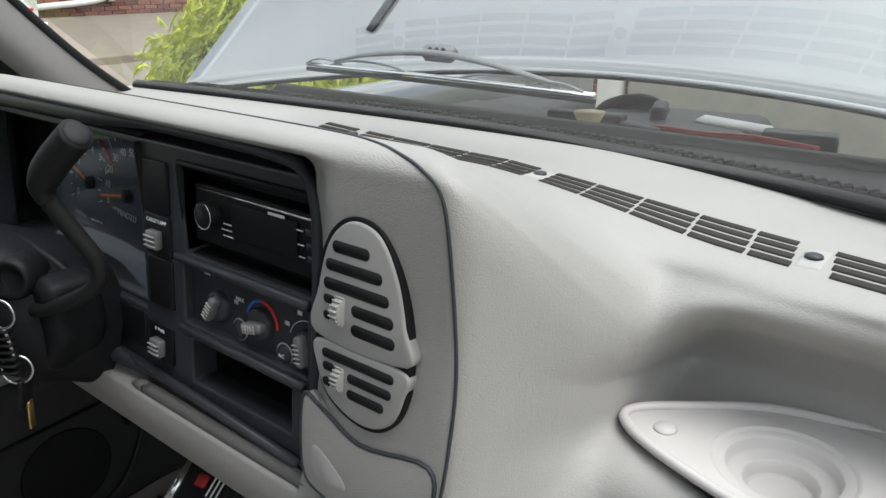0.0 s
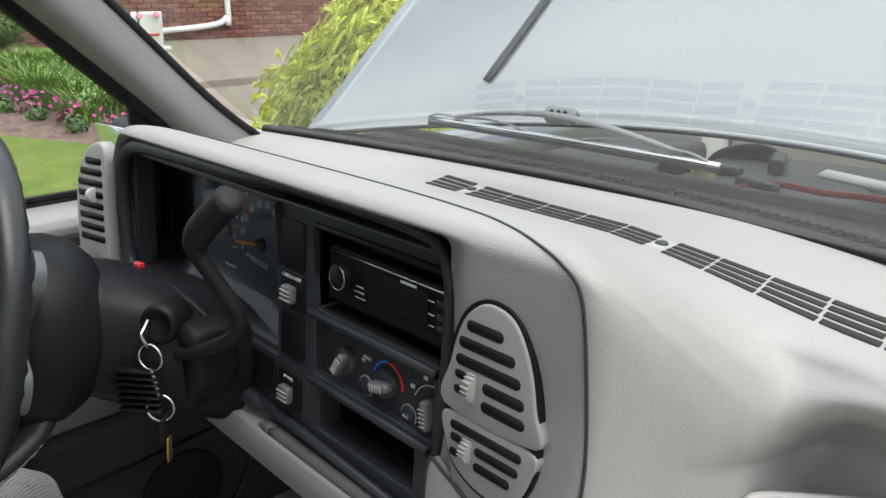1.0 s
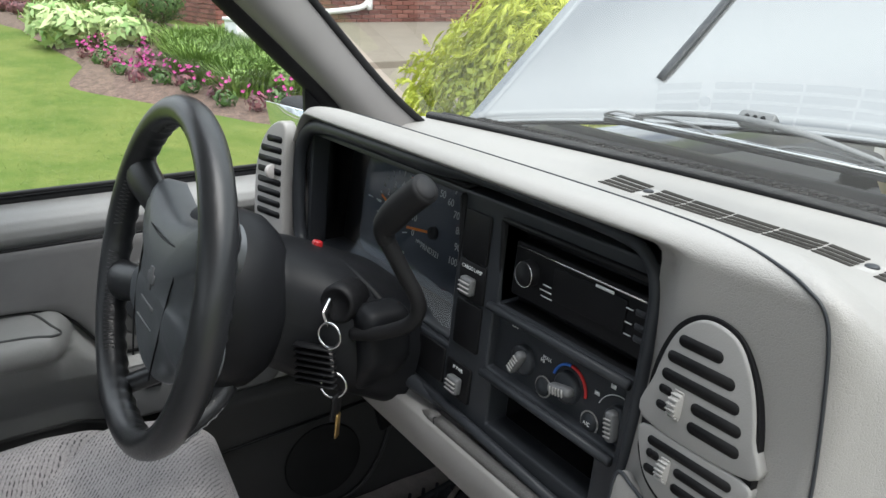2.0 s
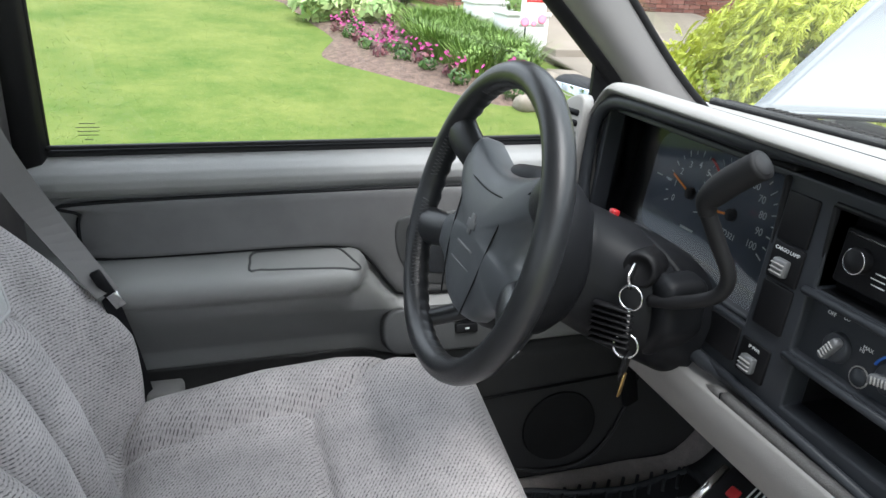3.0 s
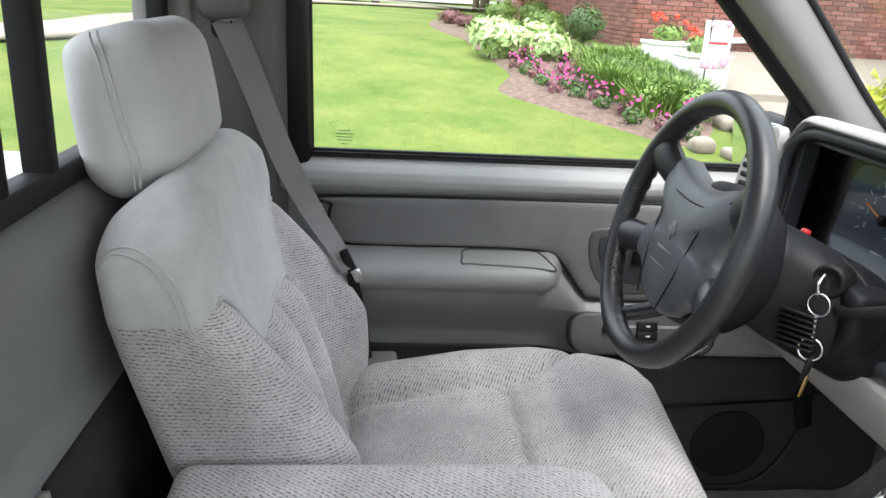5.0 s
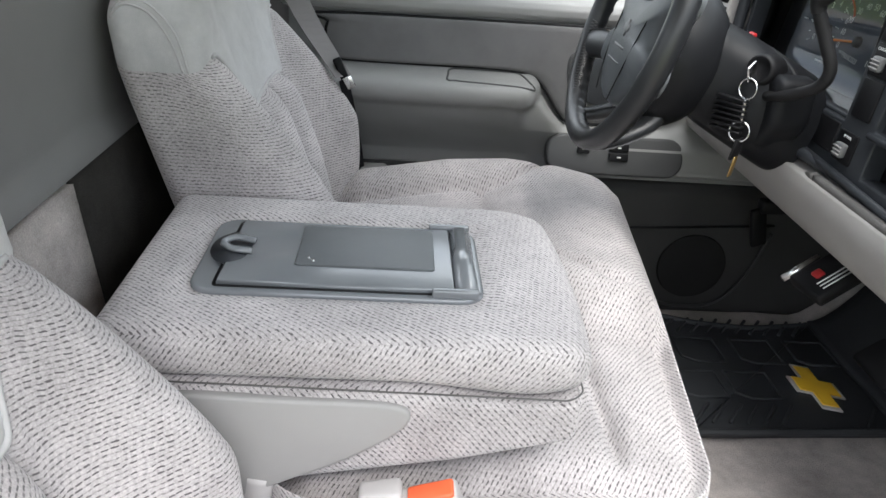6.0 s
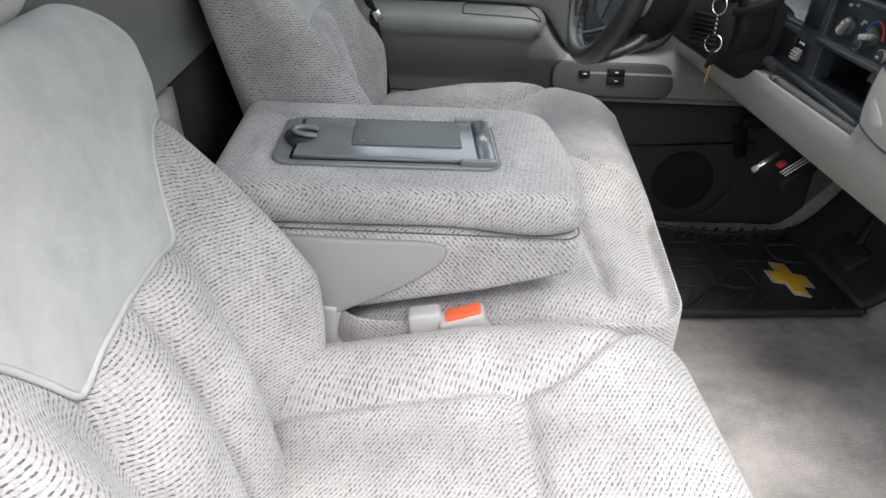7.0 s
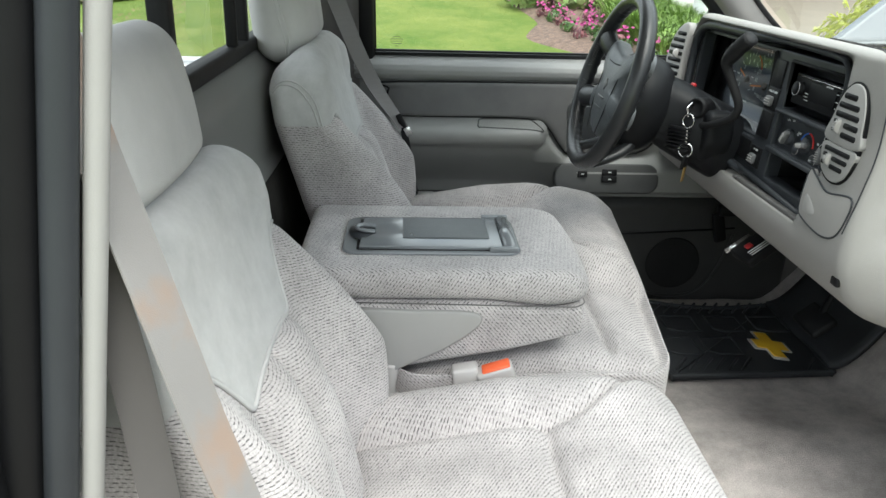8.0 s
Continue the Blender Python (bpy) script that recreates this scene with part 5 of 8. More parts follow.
for z, h in ((0.779, 0.054), (0.678, 0.054)):
    part("blank_plate", slab(round_rect(0.045, h, 0.003, 3), 0.006, 0.0015, on_bez(-0.192, z, 0.003)), M_BLACK, bz)


def switch(x, z, body):
    p = part("switch_plate", slab(round_rect(0.046, 0.043, 0.003, 3), 0.006, 0.0015, on_bez(x, z, 0.003)), M_BLACK, bz)
    part("knob", box(0.020, 0.020, 0.010, 0.003, 2, on_bez(x, z - 0.004, 0.007)), M_KNOB, p, "grey slide switch")
    for k in range(3):
        part("rib", box(0.018, 0.0016, 0.003, 0.0005, 1, on_bez(x, z - 0.009 + 0.005 * k, 0.0125)), M_GREY, p)
    text_part("print", body, 0.0058, on_bez(x, z + 0.014, 0.0032), M_WHITEINK, p)


switch(-0.192, 0.729, "CARGO LAMP")
part("blank_plate", slab(round_rect(0.054, 0.044, 0.003, 3), 0.006, 0.0015, on_bez(-0.254, 0.613, 0.003)), M_BLACK, bz)
switch(-0.198, 0.609, "IP PWR")

# ---- radio ----
rd = thing("car_radio", "black aftermarket car radio with a round volume knob", "radio")
RAD = lambda x, z, out=0.0: Matrix.Translation((x + 0.010, 0.366 - out, z + 0.007)) @ pose(0, 0, 0, 84, 0, 0)
part("radio_body", slab(round_rect(0.186, 0.058, 0.004, 3), 0.05, 0.003, RAD(-0.055, 0.755)), M_BLACK, rd)
part("trim_line", box(0.172, 0.0016, 0.001, 0, 1, RAD(-0.055, 0.780, 0.001)), M_CHROME, rd)
part("screen", slab(round_rect(0.092, 0.032, 0.002, 3), 0.002, 0.0005, RAD(-0.040, 0.758, 0.002)), M_BLACK, rd)
part("volume_knob", lathe([(0.0, 0.012), (0.010, 0.012), (0.0125, 0.010), (0.0135, 0.0), (0.014, -0.002)], 28, RAD(-0.120, 0.757)), M_BLACK, rd)
part("knob_ring", tube([RAD(-0.120, 0.757, 0.010) @ Vector((0.0125 * math.cos(a), 0.0125 * math.sin(a), 0)) for a in (2 * math.pi * k / 32 for k in range(32))], 0.0007, 6, True), M_CHROME, rd)
for k in range(6):
    part("button", box(0.011, 0.004, 0.002, 0.0006, 1, RAD(-0.083 + 0.0165 * k, 0.735, 0.001)), M_DARK, rd)
    part("print", box(0.005, 0.001, 0.0006, 0, 1, RAD(-0.083 + 0.0165 * k, 0.7405, 0.001)), M_WHITEINK, rd)
for z in (0.768, 0.755, 0.744):
    part("button", box(0.011, 0.006, 0.002, 0.001, 1, RAD(0.022, z, 0.001)), M_DARK, rd)
    part("print", box(0.008, 0.001, 0.0006, 0, 1, RAD(0.010, z, 0.0015)), M_WHITEINK, rd)
part("print", box(0.022, 0.0026, 0.0006, 0, 1, RAD(-0.020, 0.7755, 0.0015)), M_WHITEINK, rd)
for k, w in enumerate((0.012, 0.020, 0.016)):
    part("print", box(w, 0.0011, 0.0006, 0, 1, RAD(-0.094, 0.752 - 0.006 * k, 0.0015)), M_WHITEINK, rd)
part("radio_well", box(0.215, 0.01, 0.11, 0.002, 1, pose(-0.05, 0.392, 0.765, -6, 0, 0)), M_BLACK, rd)
for x in (-0.150, 0.046):
    part("radio_well", box(0.006, 0.034, 0.09, 0.002, 1, pose(x, 0.375, 0.763)), M_BLACK, rd)
for z in (0.716, 0.809):
    part("radio_well", box(0.20, 0.034, 0.006, 0.002, 1, pose(-0.052, 0.376, z)), M_BLACK, rd)

# ---- climate panel ----
cp = thing("climate_panel", "charcoal heater control panel with three grey knobs", "control panel")
CPM = lambda x, z, out=0.0: Matrix.Translation((x, 0.362 - out - (0.668 - z) * 0.1, z + 0.006)) @ pose(0, 0, 0, 84, 0, 0)
part("panel", slab(round_rect(0.206, 0.080, 0.006, 4), 0.008, 0.001, CPM(-0.060, 0.672)), M_DARK, cp)


def knob(x, z, turn):
    k = part("knob", lathe([(0.0, 0.007), (0.013, 0.007), (0.0155, 0.005), (0.0165, 0.0), (0.017, -0.002)], 30, CPM(x, z)), M_DARK, cp, "dark grey rotary knob")
    part("grip", box(0.029, 0.010, 0.013, 0.004, 3, CPM(x, z, 0.010) @ pose(0, 0, 0, 0, 0, turn)), M_KNOB, k)
    for i in range(5):
        part("rib", box(0.0015, 0.008, 0.002, 0.0004, 1, CPM(x, z, 0.0168) @ pose(0, 0, 0, 0, 0, turn) @ pose(-0.008 + 0.004 * i, 0, 0)), M_GREY, k)


knob(-0.107, 0.665, 60)
knob(-0.041, 0.665, 12)
knob(0.026, 0.662, 100)


def arc_print(x, z, r, a0, a1, mat, w=0.0016):
    part("print", tube([CPM(x, z, 0.001) @ Vector((r * math.cos(radians(lerp(a0, a1, i / 14))), r * math.sin(radians(lerp(a0, a1, i / 14))), 0)) for i in range(15)], w, 6), mat, cp)


arc_print(-0.040, 0.665, 0.0225, 95, 165, M_BLUEINK)
arc_print(-0.040, 0.665, 0.0225, 90, 0, M_REDINK)
arc_print(0.024, 0.660, 0.026, 160, 60, M_WHITEINK, 0.0005)
for x, z in ((-0.074, 0.650), (-0.008, 0.645)):
    part("button", lathe([(0.0, 0.004), (0.008, 0.004), (0.0095, 0.002), (0.010, 0.0)], 22, CPM(x, z)), M_DARK, cp, "round push button")
    arc_print(x, z, 0.0108, 0, 360, M_GREY, 0.0008)
text_part("print", "OFF", 0.0062, CPM(-0.126, 0.694, 0.0008), M_WHITEINK, cp)
text_part("print", "LO", 0.0062, CPM(-0.107, 0.697, 0.0008), M_WHITEINK, cp)
text_part("print", "HI", 0.0062, CPM(-0.080, 0.676, 0.0008), M_WHITEINK, cp)
text_part("print", "MAX", 0.0058, CPM(-0.074, 0.680, 0.0008), M_WHITEINK, cp)
text_part("print", "A/C", 0.0055, CPM(-0.008, 0.645, 0.005), M_WHITEINK, cp)
for a in (150, 110, 70):
    part("print", box(0.006, 0.004, 0.0005, 0, 1, CPM(0.024 + 0.033 * math.cos(radians(a)), 0.660 + 0.033 * math.sin(radians(a)), 0.0008)), M_WHITEINK, cp)
# open pocket below
part("pocket", box(0.17, 0.008, 0.06, 0.002, 1, pose(-0.065, 0.46, 0.607)), M_BLACK, cp)
for z in (0.578, 0.636):
    part("pocket", box(0.17, 0.10, 0.006, 0.002, 1, pose(-0.065, 0.415, z)), M_BLACK, cp)
for x in (-0.147, 0.016):
    part("pocket", box(0.006, 0.10, 0.06, 0.002, 1, pose(x, 0.415, 0.607)), M_BLACK, cp)


# ---- centre air vents ----
VM = lambda x, z, out=0.0: Matrix.Translation((x, 0.3285 - out + 0.10 * (z - 0.73), z)) @ pose(0, 0, 0, 90 - 5.7, 0, 0)
cv = thing("center_air_vent", "grey plastic centre air vent with dark slots", "air vent")
vo = [(0.081, 0.716), (0.084, 0.755), (0.094, 0.790), (0.110, 0.808), (0.128, 0.812), (0.148, 0.804), (0.164, 0.778), (0.173, 0.745), (0.176, 0.716)]
vo2 = [(0.081, 0.711), (0.128, 0.7125), (0.176, 0.711), (0.174, 0.690), (0.164, 0.668), (0.145, 0.656), (0.120, 0.656), (0.095, 0.668), (0.083, 0.688)]


def vent_plate(outl, zc):
    p = smooth_path([(a, b - zc, 0) for a, b in outl], 5, True)
    return [(q.x, q.y) for q in p]


part("vent_plate", slab(vent_plate(vo, 0.73), 0.012, 0.0022, VM(0, 0.73, 0.0052), 3), M_VENT, cv)
part("vent_plate", slab(vent_plate(vo2, 0.73), 0.012, 0.0022, VM(0, 0.73, 0.0048), 3), M_VENT, cv)
vr = ((0.079, 0.700), (0.0795, 0.755), (0.090, 0.792), (0.107, 0.8105), (0.1285, 0.815), (0.1495, 0.8062), (0.1660, 0.7795), (0.1752, 0.745), (0.1778, 0.710), (0.1752, 0.687), (0.1655, 0.6658), (0.146, 0.6525), (0.119, 0.6525), (0.093, 0.665), (0.081, 0.686))
part("vent_well", slab(vent_plate(vr, 0.73), 0.014, 0.0008, VM(0, 0.73, 0.0026)), M_BLACK, cv, "dark gap round the vent", False)
for z, a, b in ((0.790, 0.100, 0.138), (0.775, 0.093, 0.151), (0.760, 0.091, 0.158), (0.745, 0.121, 0.163), (0.730, 0.121, 0.165), (0.703, 0.090, 0.165), (0.690, 0.118, 0.163), (0.677, 0.118, 0.156)):
    t = 0.0046 if z > 0.72 else 0.0038
    part("slot", slab(round_rect(b - a, 2 * t, t * 0.95, 5), 0.004, 0.0, VM((a + b) / 2, z, 0.0056)), M_BLACK, cv)
for z, r in ((0.741, 0.011), (0.686, 0.009)):
    for s in (-1, 1):
        part("slot", slab(round_rect(0.012, 0.007, 0.003, 3), 0.004, 0.0, VM(0.097, z + s * 0.0065, 0.0056)), M_BLACK, cv)
    tw = part("thumbwheel", cyl(r, r, 0.008, 22, VM(0.110, z, 0.003) @ pose(-0.004, 0, 0, 0, 90, 0), 0.001), M_GREY, cv)
    for k in range(9):
        a = radians(20 + 20 * k) 
        part("rib", box(0.008, 0.0015, 0.002, 0.0003, 1, VM(0.110, z, 0.003) @ pose(0, (r + 0.0005) * math.cos(a), (r + 0.0005) * math.sin(a), math.degrees(a) - 90, 0, 0)), M_GREY, tw)
# ash tray panel
at_ = thing("ashtray_panel", "light grey ashtray panel with a finger recess", "ashtray")
ao = [(p.x, p.y) for p in smooth_path([(0.064, 0.014, 0), (0.085, 0.012, 0), (0.13, -0.004, 0), (0.198, 0.006, 0), (0.203, -0.03, 0), (0.188, -0.062, 0), (0.15, -0.073, 0), (0.09, -0.066, 0), (0.066, -0.05, 0)], 5, True)]
part("panel", slab(ao, 0.01, 0.003, Matrix.Translation((0, 0.3165, 0.64)) @ pose(0, 0, 0, 83, 0, 0), 3), M_DASH, at_)
part("seam", tube([Matrix.Translation((0, 0.3165, 0.64)) @ pose(0, 0, 0, 83, 0, 0) @ Vector((a, b, -0.0012)) for a, b in ao], 0.0018, 6, True), M_DARK, at_)
part("finger_recess", slab([(p.x, p.y) for p in smooth_path([(0.076, -0.028, 0), (0.085, -0.024, 0), (0.112, -0.040, 0), (0.116, -0.050, 0), (0.098, -0.054, 0), (0.080, -0.050, 0)], 4, True)], 0.004, 0.0008, Matrix.Translation((0, 0.3162, 0.64)) @ pose(0, 0, 0, 83, 0, 0)), M_GREY, at_)

# ---- driver's side vent ----
sv = thing("side_air_vent", "grey side air vent with slats and headlamp knob", "air vent")
SVM = Matrix.Translation((-0.668, 0.312, 0.738)) @ pose(0, 0, 0, 84, 0, 12)
part("vent_plate", slab([(p.x, p.y) for p in smooth_path([(-0.035, 0.04, 0), (-0.005, 0.085, 0), (0.035, 0.09, 0), (0.036, 0.0, 0), (0.034, -0.13, 0), (-0.03, -0.13, 0), (-0.042, -0.03, 0)], 5, True)], 0.02, 0.004, SVM, 3), M_GREY, sv)
for k in range(8):
    z = 0.068 - 0.0165 * k
    w = 0.040 if k == 0 else 0.055 if k == 1 else 0.062
    part("slot", slab(round_rect(w, 0.010, 0.004, 3), 0.003, 0.0, SVM @ pose(0.030 - w / 2, z, 0.0006)), M_BLACK, sv)
part("thumbwheel", cyl(0.011, 0.011, 0.008, 20, SVM @ pose(0.004, 0.018, 0.002, 0, 90, 0), 0.001), M_GREYLT, sv)
part("headlamp_knob", cyl(0.012, 0.013, 0.03, 20, SVM @ pose(0.0, -0.078, 0.010), 0.002), M_KNOB, sv, "grey headlamp knob")

# ---- defroster grille ----
df = thing("defroster_grille", "row of dark defroster slots in the dash top", "air vent")


def top_at(x, y):
    """Point of the dash top at x, y."""
    last = dash_point(x, 0.0)
    for j in range(1, 100):
        p = dash_point(x, j * 0.05)
        if p.y <= y <= last.y:
            return last.lerp(p, (last.y - y) / max(1e-9, last.y - p.y))
        last = p
    return last


def grille_y(x):
    return 0.678 - (0.21 if x > 0 else 0.04) * x


def slot_strip(x0, x1, off):
    """Dark slot that lies in the dash top."""
    def fn(u, v):
        x = lerp(x0, x1, u)
        return top_at(x, grille_y(x) + off + 0.0046 * (2 * v - 1)) + Vector((0, -0.0003, 0.0012))
    return grid(fn, 14, 3, 0.002)


# segments between the raised webs and the screw bosses
for a, b in ((-0.325, -0.259), (-0.240, -0.189), (-0.186, -0.124), (-0.121, -0.060), (-0.057, 0.002), (0.005, 0.054), (0.080, 0.133), (0.136, 0.193), (0.196, 0.255), (0.258, 0.311), (0.314, 0.350), (0.380, 0.433), (0.436, 0.497), (0.500, 0.560), (0.563, 0.62)):
    for r in range(4):
        off = 0.0218 - 0.0145 * r
        d = 0.0022 * (r - 1.5)
        part("slot", slot_strip(a + 0.0006 + d, b - 0.0006 + d, off), M_SLOT, df)
for x in (-0.2495, 0.067, 0.365):
    yc = grille_y(x)
    part("boss_plate", grid(lambda u, v, x=x, yc=yc: top_at(x + lerp(-0.011, 0.011, u), yc + lerp(-0.022, 0.022, v)) + Vector((0, 0, -0.0005 + 0.0017 * min(1, 6 * min(u, 1 - u, v, 1 - v)))), 8, 8, 0.002), M_GREY, df)
    p = top_at(x, yc)
    part("screw", lathe([(0.0, 0.003), (0.0045, 0.003), (0.007, 0.002), (0.0075, 0.0)], 16, Matrix.Translation(p + Vector((0, 0, 0.0012)))), M_DARK, df)

# ---- passenger tray with cup recesses ----
tr = thing("dash_tray", "light grey moulded dash tray with stepped cup recess", "tray")
to = [(p.x, p.y) for p in smooth_path([(0.262, 0.500, 0), (0.30, 0.543, 0), (0.37, 0.588, 0), (0.48, 0.602, 0), (0.60, 0.58, 0), (0.70, 0.52, 0), (0.68, 0.47, 0), (0.56, 0.440, 0), (0.42, 0.436, 0), (0.31, 0.464, 0)], 6, True)]
CX, CY, CR = 0.388, 0.510, 0.053
TZ = 0.626


def rim_at(a):
    """Where the ray from the cup's centre at angle a leaves the tray's outline."""
    d, best = (math.cos(a), math.sin(a)), 0.3
    for (x1, y1), (x2, y2) in zip(to, to[1:] + to[:1]):
        ex, ey = x2 - x1, y2 - y1
        det = d[0] * -ey + d[1] * ex
        if abs(det) < 1e-9:
            continue
        rx, ry = x1 - CX, y1 - CY
        s_, f_ = (rx * -ey + ry * ex) / det, (d[0] * ry - d[1] * rx) / det
        if s_ > 0 and -1e-6 <= f_ <= 1 + 1e-6:
            best = s_
    return best


def tray_top(u, v):
    a = 2 * math.pi * u
    ro = rim_at(a)
    r = lerp(CR, ro, v)
    return (CX + r * math.cos(a), CY + r * math.sin(a), TZ)


part("tray_plate", grid(tray_top, 144, 6), M_GREYLT, tr)
part("tray_rim", tube([(a, b, TZ + 0.001) for a, b in to], 0.0045, 8, True), M_GREYLT, tr)
part("cup_recess", lathe([(0.0, -0.0275), (0.020, -0.0275), (0.0215, -0.0262), (0.024, -0.0262), (0.0255, -0.0275), (0.0265, -0.026), (0.0275, -0.0155), (0.029, -0.0145), (0.039, -0.0145), (0.0405, -0.013), (0.0415, -0.004), (0.0425, -0.0025), (0.049, -0.0025), (0.0505, -0.0018), (0.0515, -0.0004), (0.053, 0.0)], 56, Matrix.Translation((CX, CY, TZ)), False), M_GREYLT, tr)
part("plug", lathe([(0.0, 0.002), (0.008, 0.002), (0.0095, 0.0), (0.0098, -0.001)], 20, Matrix.Translation((0.298, 0.500, 0.627))), M_GREYLT, tr)
gb = thing("glove_box", "light grey glove box door below the tray", "glove box")
part("door", slab(round_rect(0.46, 0.16, 0.03, 5), 0.02, 0.006, Matrix.Translation((0.52, 0.425, 0.49)) @ pose(0, 0, 0, 88, 0, 0), 3), M_DASH, gb)
part("latch", box(0.02, 0.008, 0.014, 0.002, 2, pose(0.21, 0.318, 0.51)), M_BLACK, gb)

# knee panel under the column
kp = thing("knee_panel", "light grey lower dash panel under the steering column, darkened for its shade", "panel")


def knee(u, v):
    x = lerp(-0.62, 0.20, u)
    z = lerp(0.562, 0.43, v)
    y = 0.318 - 0.006 * math.sin(math.pi * v * 1.4) * (1 if v < 0.7 else 0) + 0.15 * v ** 1.5
    if -0.56 < x < -0.22:
        k = step(-0.56, -0.50, x) * (1 - step(-0.30, -0.22, x))
        z = lerp(z, lerp(0.52, 0.43, v), k)
        y += 0.03 * k
    return (x, y, z)


part("panel", grid(lambda u, v: knee(u * 0.50, v), 34, 24, -0.012), M_KNEE, kp)
part("panel", grid(lambda u, v: knee(lerp(0.5035, 1.0, u), v), 34, 24, -0.012), M_KNEE, kp)
part("seam", tube([Vector(knee(0.5018, k / 20)) + Vector((0, 0.002, 0)) for k in range(21)], 0.0025, 6), M_BLACK, kp)

# ---- steering column and wheel ----
TILT_W = 16.2
WC = Vector((-0.410, 0.077, 0.719))
WM = Matrix.Translation(WC) @ pose(0, 0, 0, 90 - TILT_W, 0, 0)  # local z looks at the driver
sw_ = thing("steering_wheel", "black leather four-spoke steering wheel with stitched airbag pad", "steering wheel")
R, RT = 0.185, 0.0165
rimv, rimf, NA, NB = [], [], 160, 18
for i in range(NA):
    a = 2 * math.pi * i / NA
    for j in range(NB):
        b = 2 * math.pi * j / NB
        rr = RT * (1.0 + (0.07 * math.cos(a * 52) if -0.4 < math.cos(b) * -1 and math.sin(b) < 0.1 and math.cos(b) < 0.3 else 0))
        rimv.append(WM @ Vector(((R + rr * math.cos(b)) * math.cos(a), (R + rr * math.cos(b)) * math.sin(a), rr * 1.12 * math.sin(b))))
for i in range(NA):
    for j in range(NB):
        k, l = (i + 1) % NA, (j + 1) % NB
        rimf.append((i * NB + j, k * NB + j, k * NB + l, i * NB + l))
part("rim", raw(rimv, rimf), M_WHEEL, sw_)
# laced seam on the inside of the lower rim
M_LACE = plastic("grey_lacing", (0.12, 0.12, 0.125), 0.6, 300, 0.1)
for a0, a1 in ((188, 232), (308, 352), (60, 120), (150, 176)):
    n = int((a1 - a0) * 1.1)
    zig = []
    for k in range(n + 1):
        a, b = radians(lerp(a0, a1, k / n)), radians(180 - 24 + (16 if k % 2 else -16))
        zig.append(WM @ Vector(((R + RT * 1.02 * math.cos(b)) * math.cos(a), (R + RT * 1.02 * math.cos(b)) * math.sin(a), RT * 1.14 * math.sin(b))))
    part("lacing", tube(zig, 0.0009, 5), M_LACE, sw_)
half = [(0.0, 0.070), (0.040, 0.075), (0.078, 0.086), (0.104, 0.092), (0.126, 0.078), (0.127, 0.052), (0.106, 0.030), (0.096, 0.006), (0.101, -0.016), (0.124, -0.030), (0.131, -0.050), (0.122, -0.072), (0.094, -0.080), (0.068, -0.094), (0.046, -0.112), (0.020, -0.120), (0.0, -0.121)]
hub = half + [(-x, y) for x, y in half[-2:0:-1]]
hub = [(p.x, p.y) for p in smooth_path([(x, y, 0) for x, y in hub], 5, True)]
pv, pf, NH = [WM @ Vector((0, -0.012, 0.004))], [], len(hub)
LEVELS = ((0.2, 0.004), (0.4, 0.003), (0.6, 0.001), (0.78, -0.003), (0.9, -0.008), (0.965, -0.014), (1.0, -0.024), (0.985, -0.045))
for f, h in LEVELS:
    pv += [WM @ Vector((x * f, -0.012 + (y + 0.012) * f, h)) for x, y in hub]
pf += [(0, 1 + i, 1 + (i + 1) % NH) for i in range(NH)]
for k in range(len(LEVELS) - 1):
    pf += [(1 + k * NH + i, 1 + k * NH + (i + 1) % NH, 1 + (k + 1) * NH + (i + 1) % NH, 1 + (k + 1) * NH + i) for i in range(NH)]
part("airbag_pad", raw(pv, pf), M_HUB, sw_, "charcoal airbag pad")


def spoke(p0, p1, w0, w1):
    """Leather-wrapped end of a spoke, from the pad's corner to the rim."""
    p0, p1 = Vector((*p0, -0.026)), Vector((*p1, -0.004))
    p = smooth_path([WM @ q for q in (p0, p0.lerp(p1, 0.35) + Vector((0, 0, 0.003)), p0.lerp(p1, 0.7) + Vector((0, 0, 0.003)), p1)], 5)
    rs = [lerp(w0, w1, i / (len(p) - 1)) for i in range(len(p))]
    return tube(p, rs, 16, False, 0.62, WM.to_3x3() @ Vector((0, 0, 1)))


for sx in (-1, 1):
    part("spoke", spoke((sx * 0.094, 0.055), (sx * 0.160, 0.090), 0.024, 0.030), M_WHEEL, sw_)
    part("spoke", spoke((sx * 0.100, -0.046), (sx * 0.174, -0.062), 0.023, 0.028), M_WHEEL, sw_)
for pts_ in ([(-0.100, 0.070), (-0.075, 0.052), (-0.04, 0.046), (0.0, 0.044), (0.04, 0.046), (0.075, 0.052), (0.100, 0.070)], [(0.070, 0.050), (0.062, 0.0), (0.052, -0.06), (0.036, -0.112)], [(-0.070, 0.050), (-0.062, 0.0), (-0.052, -0.06), (-0.036, -0.112)]):
    part("seam", tube([WM @ Vector((x, y, 0.004 - 0.009 * min(1.0, math.hypot(x, y + 0.012) / 0.12) ** 2)) for x, y, _ in smooth_path([(x, y, 0) for x, y in pts_], 6)], 0.0011, 6), M_BLACK, sw_)
